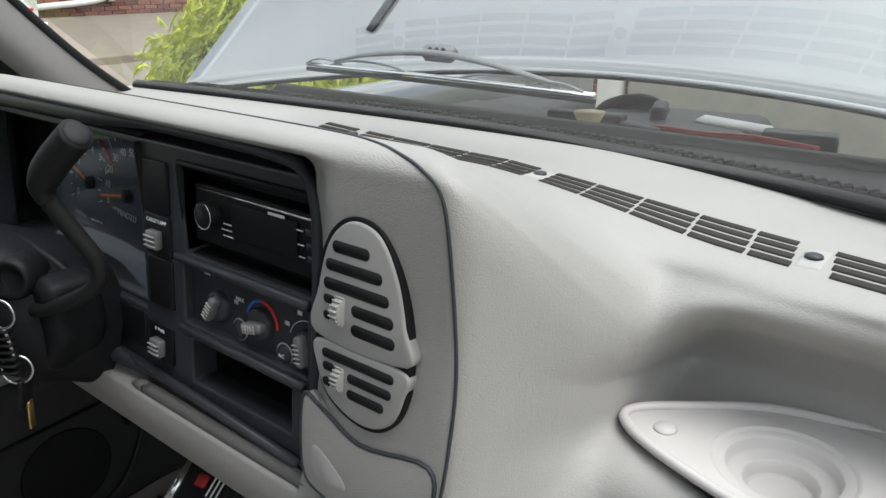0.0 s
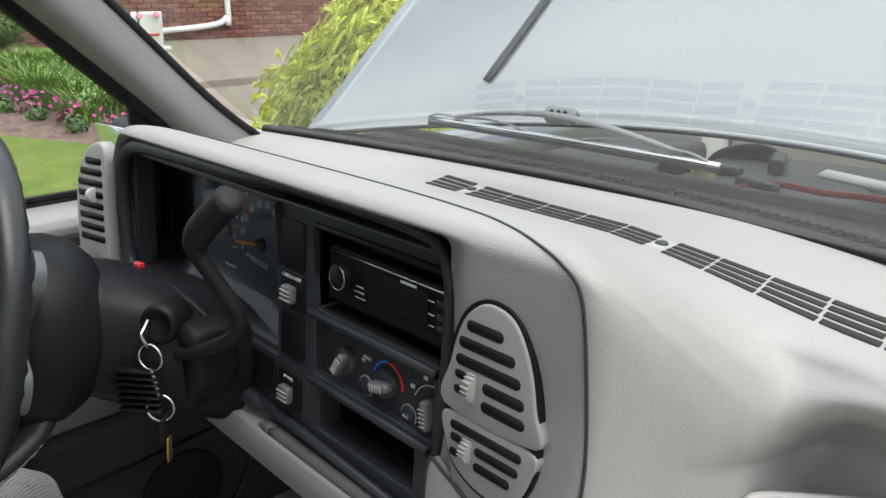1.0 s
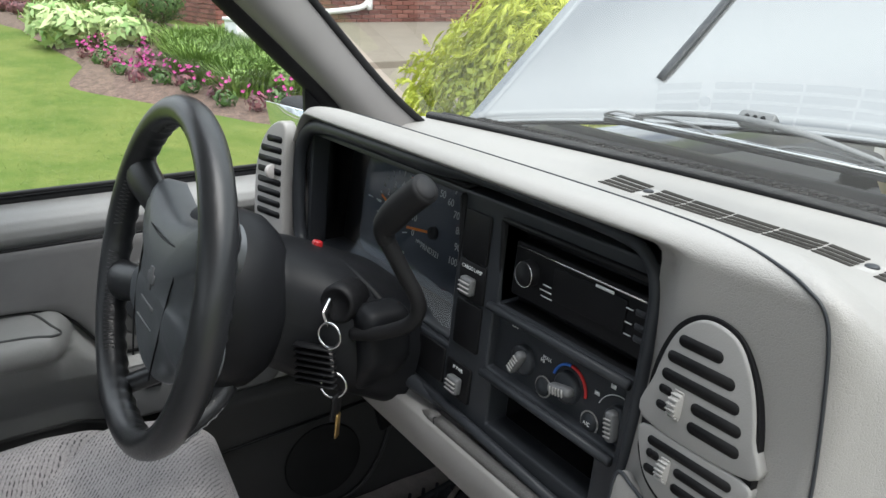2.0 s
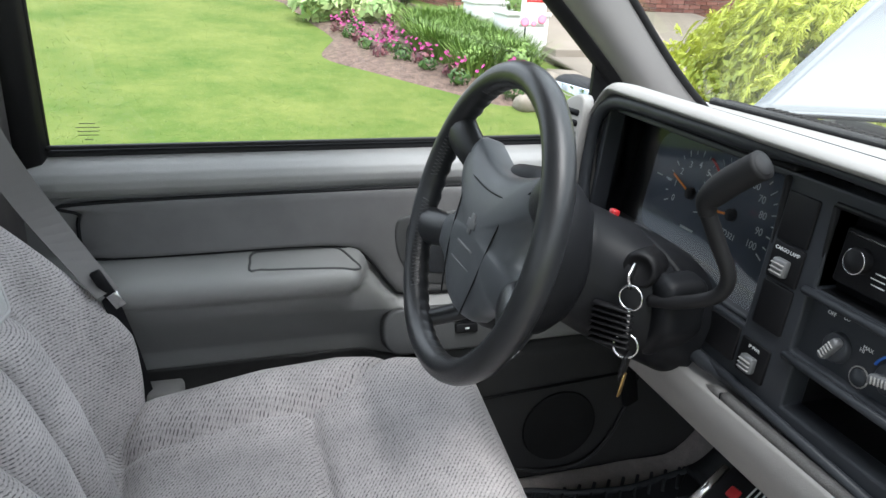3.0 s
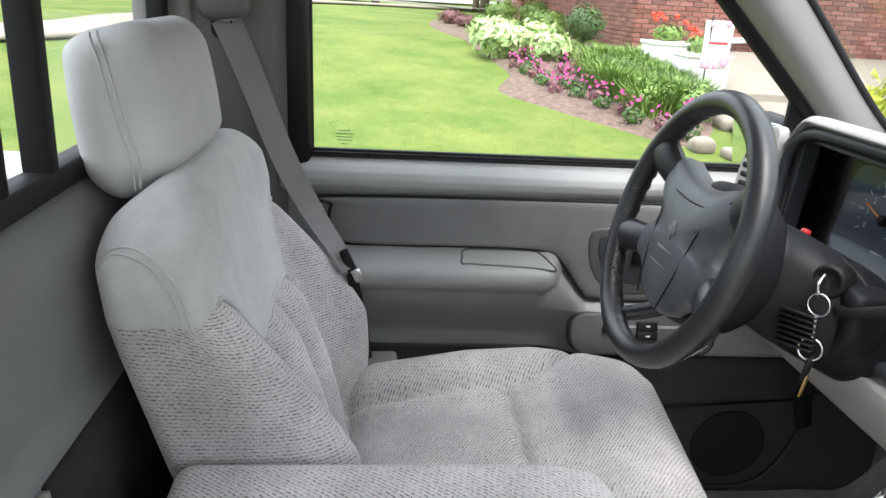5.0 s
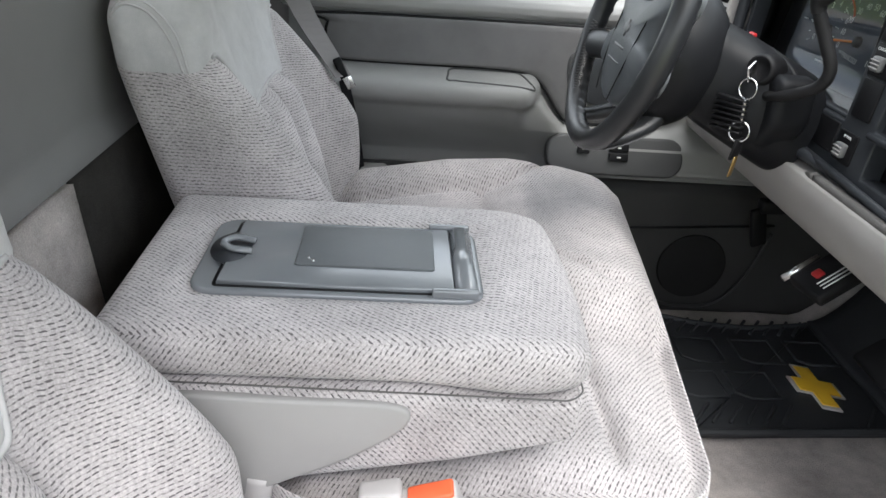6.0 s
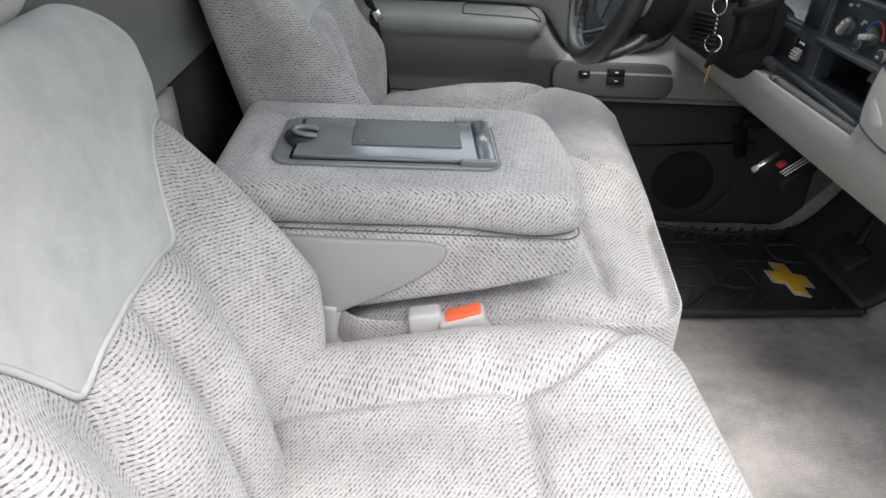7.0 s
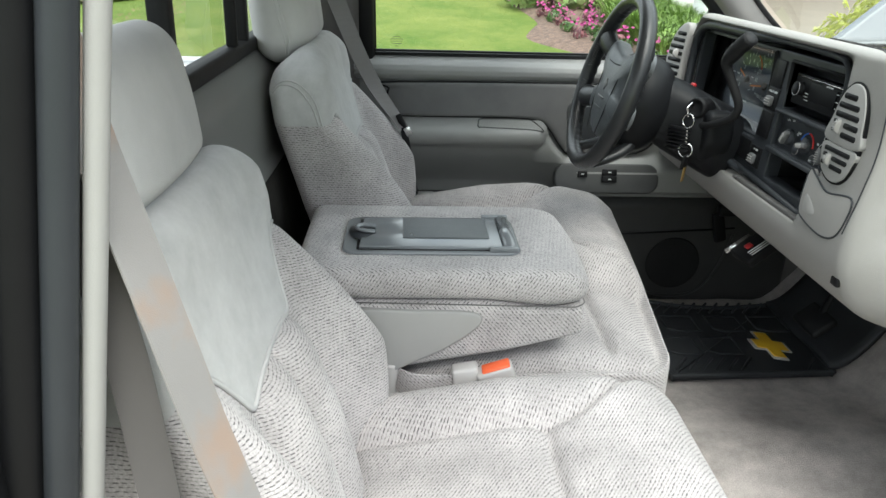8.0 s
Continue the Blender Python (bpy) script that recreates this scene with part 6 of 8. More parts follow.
# plain cross emblem and bars for the lettering on the pad
em = [(-0.010, 0.004), (-0.004, 0.004), (-0.004, 0.010), (0.004, 0.010), (0.004, 0.004), (0.010, 0.004), (0.010, -0.004), (0.004, -0.004), (0.004, -0.010), (-0.004, -0.010), (-0.004, -0.004), (-0.010, -0.004)]
part("emblem", slab([(x * 1.3, y * 1.3) for x, y in em], 0.003, 0.0008, WM @ pose(0, -0.004, 0.0058)), M_KNOB, sw_)
for k, (w, y) in enumerate(((0.052, -0.040), (0.06, -0.062))):
    part("raised_bar", box(w, 0.0045 if k == 0 else 0.002, 0.002, 0.0006, 1, WM @ pose(0, y + 0.006, 0.0035)), M_KNOB, sw_)
part("wheel_back", lathe([(0.060, 0.0), (0.088, -0.006), (0.102, -0.024), (0.106, -0.060), (0.101, -0.088), (0.088, -0.106), (0.066, -0.116)], 44, WM @ pose(0, -0.022, -0.020) @ Matrix.Diagonal((0.98, 1.04, 1, 1))), M_SHROUD, sw_)
for sx in (-1, 1):
    # lower spokes, wrapped in stitched leather, that rise from the back of the wheel to the rim
    low_ = smooth_path([WM @ Vector(q) for q in ((sx * 0.050, -0.108, -0.082), (sx * 0.058, -0.128, -0.070), (sx * 0.068, -0.152, -0.040), (sx * 0.076, -0.170, -0.010))], 6)
    part("spoke", tube(low_, [lerp(0.020, 0.015, k / (len(low_) - 1)) for k in range(len(low_))], 14, False, 0.75), M_WHEEL, sw_)
    part("lacing", tube([p + WM.to_3x3() @ Vector((sx * (0.017 if k % 2 else 0.0145), -0.006, -0.006)) for k, p in enumerate(low_)], 0.0010, 5), M_LACE, sw_)

col = thing("steering_column", "charcoal steering column shroud with ignition switch", "steering column")


def shroud(u, v):
    a = 2 * math.pi * u
    r = curve_at([(0, 0.060), (0.08, 0.082), (0.4, 0.088), (1.0, 0.092)], v)
    c, s = math.cos(a), math.sin(a)
    e = 0.72
    px = r * (abs(c) ** e) * (1 if c > 0 else -1) * (1.05 + 0.42 * step(0.1, 0.6, v))
    py = r * (abs(s) ** e) * (1 if s > 0 else -1) * 0.90 - lerp(0.010, 0.046, v)
    return WM @ Vector((px, py, -0.095 - 0.19 * v))


part("shroud", grid(shroud, 48, 20), M_SHROUD, col)
part("shroud_seam", tube(smooth_path([(-0.555, 0.30, 0.665), (-0.50, 0.285, 0.695), (-0.42, 0.285, 0.703), (-0.34, 0.29, 0.698), (-0.290, 0.305, 0.665), (-0.283, 0.31, 0.60)], 6), 0.006, 8), M_SHROUD, col)
part("hazard_button", box(0.012, 0.012, 0.016, 0.003, 2, pose(-0.428, 0.280, 0.711, -15, 0, 0)), M_RED, col, "red hazard button")
IG = Matrix.Translation((-0.302, 0.250, 0.686)) @ look((0, 0, 0), (0.62, -0.75, 0.15)).to_3x3().to_4x4() @ pose(0, 0, 0, 180, 0, 0)
part("ignition_ring", lathe([(0.0, 0.008), (0.014, 0.008), (0.017, 0.012), (0.020, 0.011), (0.023, 0.004), (0.0245, -0.03)], 30, IG), M_BLACK, col, "black ignition lock")
for k in range(7):
    part("rib", box(0.05, 0.012, 0.003, 0.001, 1, Matrix.Translation((-0.290, 0.211, 0.646 - 0.0078 * k)) @ pose(0, 0, 0, 0, 0, 38)), M_BLACK, col)
ky = thing("key_ring", "ignition key with steel rings and hanging keys", "keys")
part("key_head", box(0.005, 0.024, 0.026, 0.004, 2, Matrix.Translation((-0.284, 0.227, 0.686)) @ pose(0, 0, 0, 25, 0, 40)), M_CHROME, ky)


def ring(c, r, w, rot):
    m = Matrix.Translation(c) @ rot
    return tube([m @ Vector((r * math.cos(a), r * math.sin(a), 0)) for a in (2 * math.pi * k / 28 for k in range(28))], w, 8, True)


part("ring", ring((-0.273, 0.222, 0.664), 0.0145, 0.0016, pose(0, 0, 0, 85, 0, 30)), M_CHROME, ky)
part("chain", tube(smooth_path([(-0.273, 0.222, 0.650), (-0.274, 0.224, 0.632), (-0.275, 0.225, 0.614)], 4), 0.003, 8), M_CHROME, ky)
part("ring", ring((-0.275, 0.226, 0.600), 0.0145, 0.0016, pose(0, 0, 0, 80, 0, 50)), M_CHROME, ky)
part("key_head", box(0.005, 0.024, 0.034, 0.004, 2, Matrix.Translation((-0.274, 0.228, 0.574)) @ pose(0, 0, 0, 0, 8, 40)), M_BLACK, ky, "black key head")
part("key_blade", box(0.0025, 0.010, 0.034, 0.0008, 1, Matrix.Translation((-0.277, 0.230, 0.545)) @ pose(0, 0, 0, 5, 8, 40)), M_BRASS, ky, "brass key blade")
# gear lever
gl_ = thing("gear_lever", "black column gear lever with a fat grip", "gear lever")
lev = smooth_path([(-0.285, 0.258, 0.652), (-0.252, 0.270, 0.663), (-0.215, 0.290, 0.685), (-0.204, 0.294, 0.712), (-0.212, 0.280, 0.748), (-0.221, 0.266, 0.782)], 6)
part("stem", tube(lev, [lerp(0.0078, 0.0092, i / (len(lev) - 1)) for i in range(len(lev))], 12), M_RUBBER, gl_)
grip = smooth_path([(-0.221, 0.266, 0.780), (-0.221, 0.264, 0.797), (-0.202, 0.271, 0.821), (-0.172, 0.281, 0.847)], 6)
part("grip", tube(grip, [lerp(0.0095, 0.0155, step(0, 0.6, i / (len(grip) - 1))) for i in range(len(grip))], 18), M_RUBBER, gl_)
part("grip_cap", lathe([(0.0, 0.003), (0.010, 0.002), (0.0155, -0.002)], 18, Matrix.Translation((-0.172, 0.281, 0.847)) @ Vector((0.030, 0.010, 0.026)).to_track_quat("Z", "Y").to_matrix().to_4x4()), M_RUBBER, gl_)
part("boot", pillow((0.044, 0.062, 0.112), 0.014, 0.006, lambda p, n: Vector((-0.278 + p.x - 0.03 * step(0, -0.055, p.z), 0.290 + p.y, 0.628 + p.z - 0.10 * p.x))), M_SHROUD, gl_)

# ---- driver's footwell ----
fm = thing("floor_mat", "black ribbed rubber floor mat with a gold cross emblem", "floor mat")
mo = [(p.x, p.y) for p in smooth_path([(-0.705, 0.30, 0), (-0.50, 0.28, 0), (-0.31, 0.285, 0), (-0.298, 0.32, 0), (-0.308, 0.55, 0), (-0.316, 0.69, 0), (-0.330, 0.708, 0), (-0.50, 0.71, 0), (-0.68, 0.708, 0), (-0.690, 0.69, 0), (-0.685, 0.65, 0), (-0.672, 0.55, 0), (-0.683, 0.44, 0)], 6, True)]
part("mat", slab(mo, 0.012, 0.004, Matrix.Translation((0, 0, 0.022))), M_MAT, fm)
part("toe_flap", grid(lambda u, v: (lerp(-0.690, -0.318, u), lerp(0.700, 0.985, v), floor_z(lerp(-0.690, -0.318, u), lerp(0.700, 0.985, v)) + 0.026), 12, 20, -0.012), M_MAT, fm)
part("mat_rim", tube([(a, b, 0.024) for a, b in mo], 0.007, 8, True), M_MAT, fm)
random.seed(4)
for x0 in (-0.675, -0.355):
    for k in range(13):
        y = 0.33 + 0.034 * k
        if y > 0.70 or (x0 > -0.5 and 0.50 < y < 0.66):
            continue
        part("ridge", box(0.007, 0.075, 0.007, 0.002, 1, Matrix.Translation((x0, y, 0.024)) @ pose(0, 0, 0, 0, 0, 52)), M_MAT, fm)
for bx, by in ((-0.575, 0.40), (-0.575, 0.53), (-0.45, 0.36), (-0.45, 0.47), (-0.575, 0.655)):
    p = [(bx - 0.045, by - 0.045), (bx + 0.03, by - 0.045), (bx + 0.045, by - 0.02), (bx + 0.045, by + 0.045), (bx - 0.045, by + 0.045)]
    part("ridge", tube([(a, b, 0.024) for a, b in p], 0.0035, 6, True), M_MAT, fm)
gx = [(-0.058, 0.012), (-0.020, 0.012), (-0.014, 0.030), (0.026, 0.030), (0.020, 0.012), (0.058, 0.012), (0.050, -0.012), (0.014, -0.012), (0.008, -0.030), (-0.032, -0.030), (-0.026, -0.012), (-0.066, -0.012)]
eg = part("emblem", slab([(a * 1.12, b * 1.25) for a, b in gx], 0.006, 0.001, Matrix.Translation((-0.445, 0.602, 0.029)) @ pose(0, 0, 0, 0, 0, 0)), M_YELLOW, fm, "gold cross emblem")
part("emblem_edge", slab([(a * 1.28, b * 1.5) for a, b in gx], 0.004, 0.001, Matrix.Translation((-0.445, 0.602, 0.026)) @ pose(0, 0, 0, 0, 0, 0)), M_GREYLT, fm)
pe = thing("brake_pedal", "black ribbed rubber brake pedal", "pedal")
part("pad", box(0.11, 0.07, 0.02, 0.008, 3, pose(-0.345, 0.645, 0.155, 40, 0, 0)), M_RUBBER, pe)
part("arm", tube(smooth_path([(-0.345, 0.655, 0.16), (-0.35, 0.69, 0.28), (-0.35, 0.69, 0.44)], 5), 0.011, 8, False, 0.6), M_BLACK, pe)
bc = thing("trailer_brake_controller", "black brake controller box with a red button", "control box")
BCM = Matrix.Translation((-0.212, 0.392, 0.398)) @ pose(0, 0, 0, 32, 0, 12)
part("case", box(0.070, 0.085, 0.022, 0.005, 2, BCM), M_BLACK, bc)
part("lever", tube([BCM @ Vector((-0.039, -0.050, 0.008)), BCM @ Vector((-0.039, 0.015, 0.008))], 0.006, 12), M_CHROME, bc, "bright slide bar")
part("button", box(0.016, 0.016, 0.008, 0.003, 2, BCM @ pose(-0.006, -0.01, 0.0115)), M_RED, bc, "red button")
for k in range(3):
    part("print", box(0.002, 0.05, 0.001, 0, 1, BCM @ pose(0.010 + 0.007 * k, 0, 0.0114)), M_WHITEINK, bc)
hr_ = thing("hood_release", "black release handle under the dash", "handle")
part("handle", box(0.014, 0.035, 0.09, 0.005, 2, pose(-0.655, 0.50, 0.285, 15, 0, 10)), M_BLACK, hr_)
part("bracket", box(0.03, 0.06, 0.03, 0.006, 2, pose(-0.655, 0.52, 0.335)), M_BLACK, hr_)
kick = thing("kick_panel", "grey plastic kick panel below the dash", "panel")
part("panel", grid(lambda u, v: (-0.795 + 0.05 * step(0.3, 1.0, u) , lerp(0.60, 0.95, u), lerp(0.0, 0.62, v)), 12, 16, 0.01), M_KNEE, kick)

# ---- raised hood, wiper and engine bay ----
def hood_pt(x, s, drop=0.0):
    """Outer skin of the raised hood, s metres up from its rear edge."""
    y0 = 1.0 - 0.36 * x * x
    z0 = 0.835 - 0.10 * x * x
    k = 0.735
    bow = 0.05 * (1 - (x / 0.8) ** 2) * step(0, 0.5, s)
    return Vector((x, y0 + s * 0.743 - bow * 0.67, z0 + s * 0.669 + bow * 0.743 - drop))


hd = thing("raised_hood", "silver-white truck hood propped open", "hood")
part("skin", grid(lambda u, v: hood_pt(lerp(-0.80, 0.80, u), 1.25 * v), 50, 40, 0.012), M_PAINT, hd)
part("rear_edge", tube([hood_pt(lerp(-0.80, 0.80, i / 40), 0.0) for i in range(41)], 0.0045, 8), M_PAINT, hd)
# body-line creases, coloured dark for the reflection they would show
for sx in (-1, 1):
    part("crease", tube(smooth_path([hood_pt(sx * lerp(0.50, 0.42, t), lerp(0.10, 0.80, t)) + Vector((0, -0.002, 0.001)) for t in (0, 0.2, 0.4, 0.6, 0.8, 1)], 5), [0.010] + [0.011] * 25, 8, False, 0.5), M_DARK, hd, "pressed crease with its dark reflection put into the colour")

wp = thing("windscreen_wiper", "silver-grey windscreen wiper resting on the glass", "wiper")


def on_glass(x, h, out=0.012):
    y0, z0 = base_line(x)
    return Vector((x, y0 + 0.012 - 0.565 / 0.52 * (h - (z0 - 0.012)) + out, h + out * 0.9))


a_, b_ = on_glass(-0.38, 0.840), on_glass(0.08, 0.832)


def wiper_at(f, up=0.0, out=0.0):
    """Point beside the blade: f along it, up the glass, out from it."""
    p = a_.lerp(b_, f)
    return p + Vector((0, -0.735, 0.678)) * up + Vector((0, 0.678, 0.735)) * out


part("blade", tube([wiper_at(i / 12, 0.002 * math.sin(math.pi * i / 12), 0.003) for i in range(13)], 0.0030, 6), M_CHROME, wp)
part("rubber", tube([wiper_at(i / 12, -0.005 + 0.002 * math.sin(math.pi * i / 12), -0.002) for i in range(13)], 0.0034, 6), M_RUBBER, wp)
# frame arch, thick at the middle clip, with small yokes under both ends
arch = smooth_path([wiper_at(0.13, 0.008, 0.008), wiper_at(0.26, 0.019, 0.014), wiper_at(0.42, 0.028, 0.018), wiper_at(0.55, 0.031, 0.018), wiper_at(0.68, 0.026, 0.016), wiper_at(0.82, 0.012, 0.012), wiper_at(0.90, 0.005, 0.008)], 6)
part("arch", tube(arch, [0.0032 + 0.0042 * math.sin(math.pi * i / (len(arch) - 1)) for i in range(len(arch))], 8, False, 0.6), M_KNOB, wp, "grey metal wiper frame")
for f0, f1, h in ((0.0, 0.16, 0.007), (0.10, 0.42, 0.010), (0.58, 0.88, 0.010), (0.80, 0.97, 0.008)):
    part("yoke", tube(smooth_path([wiper_at(f0, 0.001, 0.004), wiper_at(lerp(f0, f1, 0.3), h, 0.008), wiper_at(lerp(f0, f1, 0.7), h, 0.008), wiper_at(f1, 0.001, 0.004)], 6), 0.0026, 8, False, 0.6), M_KNOB, wp)
part("clip", slab(round_rect(0.05, 0.020, 0.006, 4), 0.012, 0.003, Matrix.Translation(wiper_at(0.53, 0.031, 0.024)) @ pose(0, 0, 0, 47, 0, 0)), M_KNOB, wp)
for dx in (-0.011, 0.0, 0.011):
    part("clip_hole", cyl(0.0028, 0.0028, 0.002, 12, Matrix.Translation(wiper_at(0.53, 0.031, 0.0235) + Vector((dx, 0, 0))) @ pose(0, 0, 0, 47, 0, 0)), M_BLACK, wp)
eb = thing("engine_bay", "dark engine compartment below the raised hood", "engine bay")
part("cowl_panel", grid(lambda u, v: (lerp(-0.8, 0.8, u), lerp(0.83, 1.02, v) - 0.22 * lerp(-0.8, 0.8, u) ** 2, 0.735 - 0.02 * v), 30, 8, 0.02), M_BLACK, eb, "black cowl panel")
part("bay_floor", box(1.5, 1.3, 0.04, 0.01, 1, pose(0, 1.65, 0.42)), M_ENGINE, eb)
for sx in (-1, 1):
    part("fender_edge", box(0.12, 1.4, 0.30, 0.04, 3, pose(sx * 0.80, 1.60, 0.58)), M_PAINT, eb, "silver-white fender edge")
random.seed(8)
for x, y, w, d, h in ((-0.45, 1.25, 0.30, 0.3, 0.26), (-0.1, 1.35, 0.35, 0.45, 0.26), (0.30, 1.2, 0.34, 0.25, 0.24), (0.55, 1.5, 0.22, 0.3, 0.26), (-0.6, 1.7, 0.2, 0.3, 0.22)):
    part("engine_part", box(w, d, h, 0.03, 3, pose(x, y, 0.44 + h / 2, 0, 0, random.uniform(-8, 8))), M_ENGINE, eb)
for x, y, z, r in ((-0.381, 1.127, 0.70, 0.020), (-0.30, 1.16, 0.70, 0.012), (-0.586, 1.146, 0.70, 0.012)):
    part("cap", lathe([(0.0, 0.012), (r * 0.8, 0.012), (r, 0.008), (r, -0.02)], 18, Matrix.Translation((x, y, z))), M_GREYLT, eb, "pale plastic cap")
for x, y, w, d, h, a in ((-0.137, 1.434, 0.03, 0.10, 0.06, 20), (-0.086, 1.235, 0.09, 0.03, 0.05, -25), (0.16, 1.33, 0.12, 0.05, 0.05, 12), (-0.24, 1.32, 0.16, 0.04, 0.04, 8)):
    part("bracket", box(w, d, h, 0.008, 2, pose(x, y, 0.695, 0, 0, a)), M_DARK, eb)
bt = thing("battery_cable", "red battery cable in the engine bay", "cable")
part("cable", tube(smooth_path([(-0.12, 1.22, 0.70), (-0.06, 1.24, 0.715), (0.02, 1.25, 0.712), (0.10, 1.27, 0.712), (0.20, 1.30, 0.70)], 6), 0.006, 8), M_RED, bt)
lb = thing("label_strip", "white label strip in the engine bay", "label")
part("strip", box(0.150, 0.032, 0.008, 0.002, 1, pose(0.02, 1.41, 0.704, 14, 0, -16)), M_WHITE, lb)
lb = thing("label_strip", "short white label strip in the engine bay", "label")
part("strip", box(0.075, 0.014, 0.006, 0.002, 1, pose(0.056, 1.28, 0.684, 14, 0, -8)), M_WHITE, lb)
fu = thing("filler_neck", "cream plastic filler neck", "funnel")
part("neck", lathe([(0.028, 0.0), (0.018, 0.03), (0.018, 0.05), (0.03, 0.075)], 20, Matrix.Translation((-0.19, 1.24, 0.655))), plastic("cream_plastic", (0.6, 0.5, 0.3), 0.5), fu)

# ribbed rubber lip along the foot of the glass
def lip(x, s_):
    y0, z0 = base_line(x)
    return Vector((x, y0 + 0.020 + 0.024 * s_, z0 + 0.008 + 0.006 * math.sin(math.pi * s_) - 0.012 * s_))


part("cowl_lip", grid(lambda u, v: lip(lerp(-0.78, 0.78, u), v), 60, 6, 0.006), M_LIP, eb, "black rubber cowl lip")
for i in range(110):
    x = lerp(-0.70, 0.70, i / 109)
    part("lip_rib", tube([lip(x, 0.05) + Vector((0, 0, 0.002)), lip(x + 0.006, 0.5) + Vector((0, 0, 0.003)), lip(x + 0.012, 0.95) + Vector((0, 0, 0.002))], 0.0022, 5), M_LIP, eb)
for x, y, z, l in ((0.30, 1.35, 0.70, 0.25), (0.42, 1.25, 0.71, 0.20), (-0.30, 1.45, 0.70, 0.2)):
    part("hose", tube(smooth_path([(x, y, z - 0.06), (x + 0.03, y + 0.02, z), (x + l * 0.6, y + 0.05, z + 0.01), (x + l, y + 0.02, z - 0.07)], 6), 0.016, 10), M_RUBBER, eb)
part("reservoir", pillow((0.16, 0.12, 0.12), 0.03, 0.012, lambda p, n: Vector((0.38 + p.x, 1.32 + p.y, 0.66 + p.z))), M_BLACK, eb)

# door mirror outside the driver's window
dm = thing("door_mirror", "black door mirror outside the driver's window", "mirror")
part("housing", pillow((0.10, 0.07, 0.15), 0.025, 0.012, lambda p, n: Vector((-1.065 + p.x * 2.1, 0.555 + p.y, 0.728 + p.z * 0.92))), M_BLACK, dm)
m_mir, mnt, mb = nodes_of("mirror_glass")
mb.inputs["Metallic"].default_value, mb.inputs["Roughness"].default_value = 1.0, 0.02
mb.inputs["Base Color"].default_value = (0.75, 0.8, 0.85, 1)
part("glass", box(0.185, 0.004, 0.118, 0.001, 1, pose(-1.065, 0.517, 0.728, 9, 0, 6)), m_mir, dm)
part("arm", box(0.16, 0.05, 0.05, 0.012, 2, pose(-0.90, 0.55, 0.72)), M_BLACK, dm)

# pickup bed behind the cab
bd = thing("pickup_bed", "silver-white pickup bed with dark cover behind the cab", "truck bed")
part("bed_cover", box(1.5, 1.9, 0.04, 0.015, 2, pose(0, -1.85, 0.60)), M_RUBBER, bd, "black bed cover")
for sx in (-1, 1):
    part("bed_side", box(0.14, 1.95, 0.55, 0.04, 3, pose(sx * 0.82, -1.85, 0.42)), M_PAINT, bd)
part("bed_front", box(1.7, 0.06, 0.5, 0.02, 2, pose(0, -0.86, 0.36)), M_PAINT, bd)

# ---- outside ----
G_PTS = [(-400, -0.55), (1.5, -0.50), (11, 0.355), (29, 0.52), (60, 0.65), (400, 1.6), (1500, 3.0)]


def gz(x, y=0.0):
    return curve_at(G_PTS, -x)


gx_ = [-1200, -600, -300, -150, -80, -60] + [-45 + 1.5 * i for i in range(20)] + [-14.5 + 0.5 * i for i in range(30)] + [1, 3, 8, 20, 60, 200, 1200]
gy_ = [-1200, -400, -150, -60, -30] + [-15 + 1.0 * i for i in range(36)] + [30, 60, 150, 400, 1200]
gv = [(a, b, gz(a)) for b in gy_ for a in gx_]
NW = len(gx_)
tagged(part("ground", raw(gv, [(j * NW + i, j * NW + i + 1, (j + 1) * NW + i + 1, (j + 1) * NW + i) for j in range(len(gy_) - 1) for i in range(NW - 1)]), M_LAWN), "mown green front lawn sloping up to the house", "lawn", "", "structure")


def strip(name, label, cat, pts, w, mat, lift=0.02, thick=0.05):
    """Ribbon laid on the ground along points."""
    p = smooth_path([(a, b, 0) for a, b in pts], 12)

    def fn(u, v):
        k = v * (len(p) - 1)
        i = min(int(k), len(p) - 2)
        q = p[i].lerp(p[i + 1], k - i)
        t = (p[i + 1] - p[i]).normalized()
        s = Vector((-t.y, t.x, 0))
        q = q + s * (u - 0.5) * w
        return (q.x, q.y, gz(q.x) + lift)
    return tagged(part(name, grid(fn, 4, len(p) * 2, thick), mat), label, cat, "", "structure")


def sheet(name, label, cat, poly, mat, lift):
    """Flat piece of ground cover with the outline poly."""
    p = [(q.x, q.y) for q in smooth_path([(a, b, 0) for a, b in poly], 5, True)]
    c = (sum(a for a, b in p) / len(p), sum(b for a, b in p) / len(p))
    verts, faces = [], []
    rings = 10
    for k in range(rings + 1):
        for a, b in p:
            x, y = lerp(c[0], a, k / rings), lerp(c[1], b, k / rings)
            verts.append((x, y, gz(x) + lift * (1 - step(0.8, 1.0, k / rings)) - (0.03 if k == rings else 0)))
    n = len(p)
    for k in range(rings):
        for i in range(n):
            j = (i + 1) % n
            faces.append((k * n + i, k * n + j, (k + 1) * n + j, (k + 1) * n + i))
    return tagged(part(name, raw(verts, faces), mat), label, cat, "", "structure")


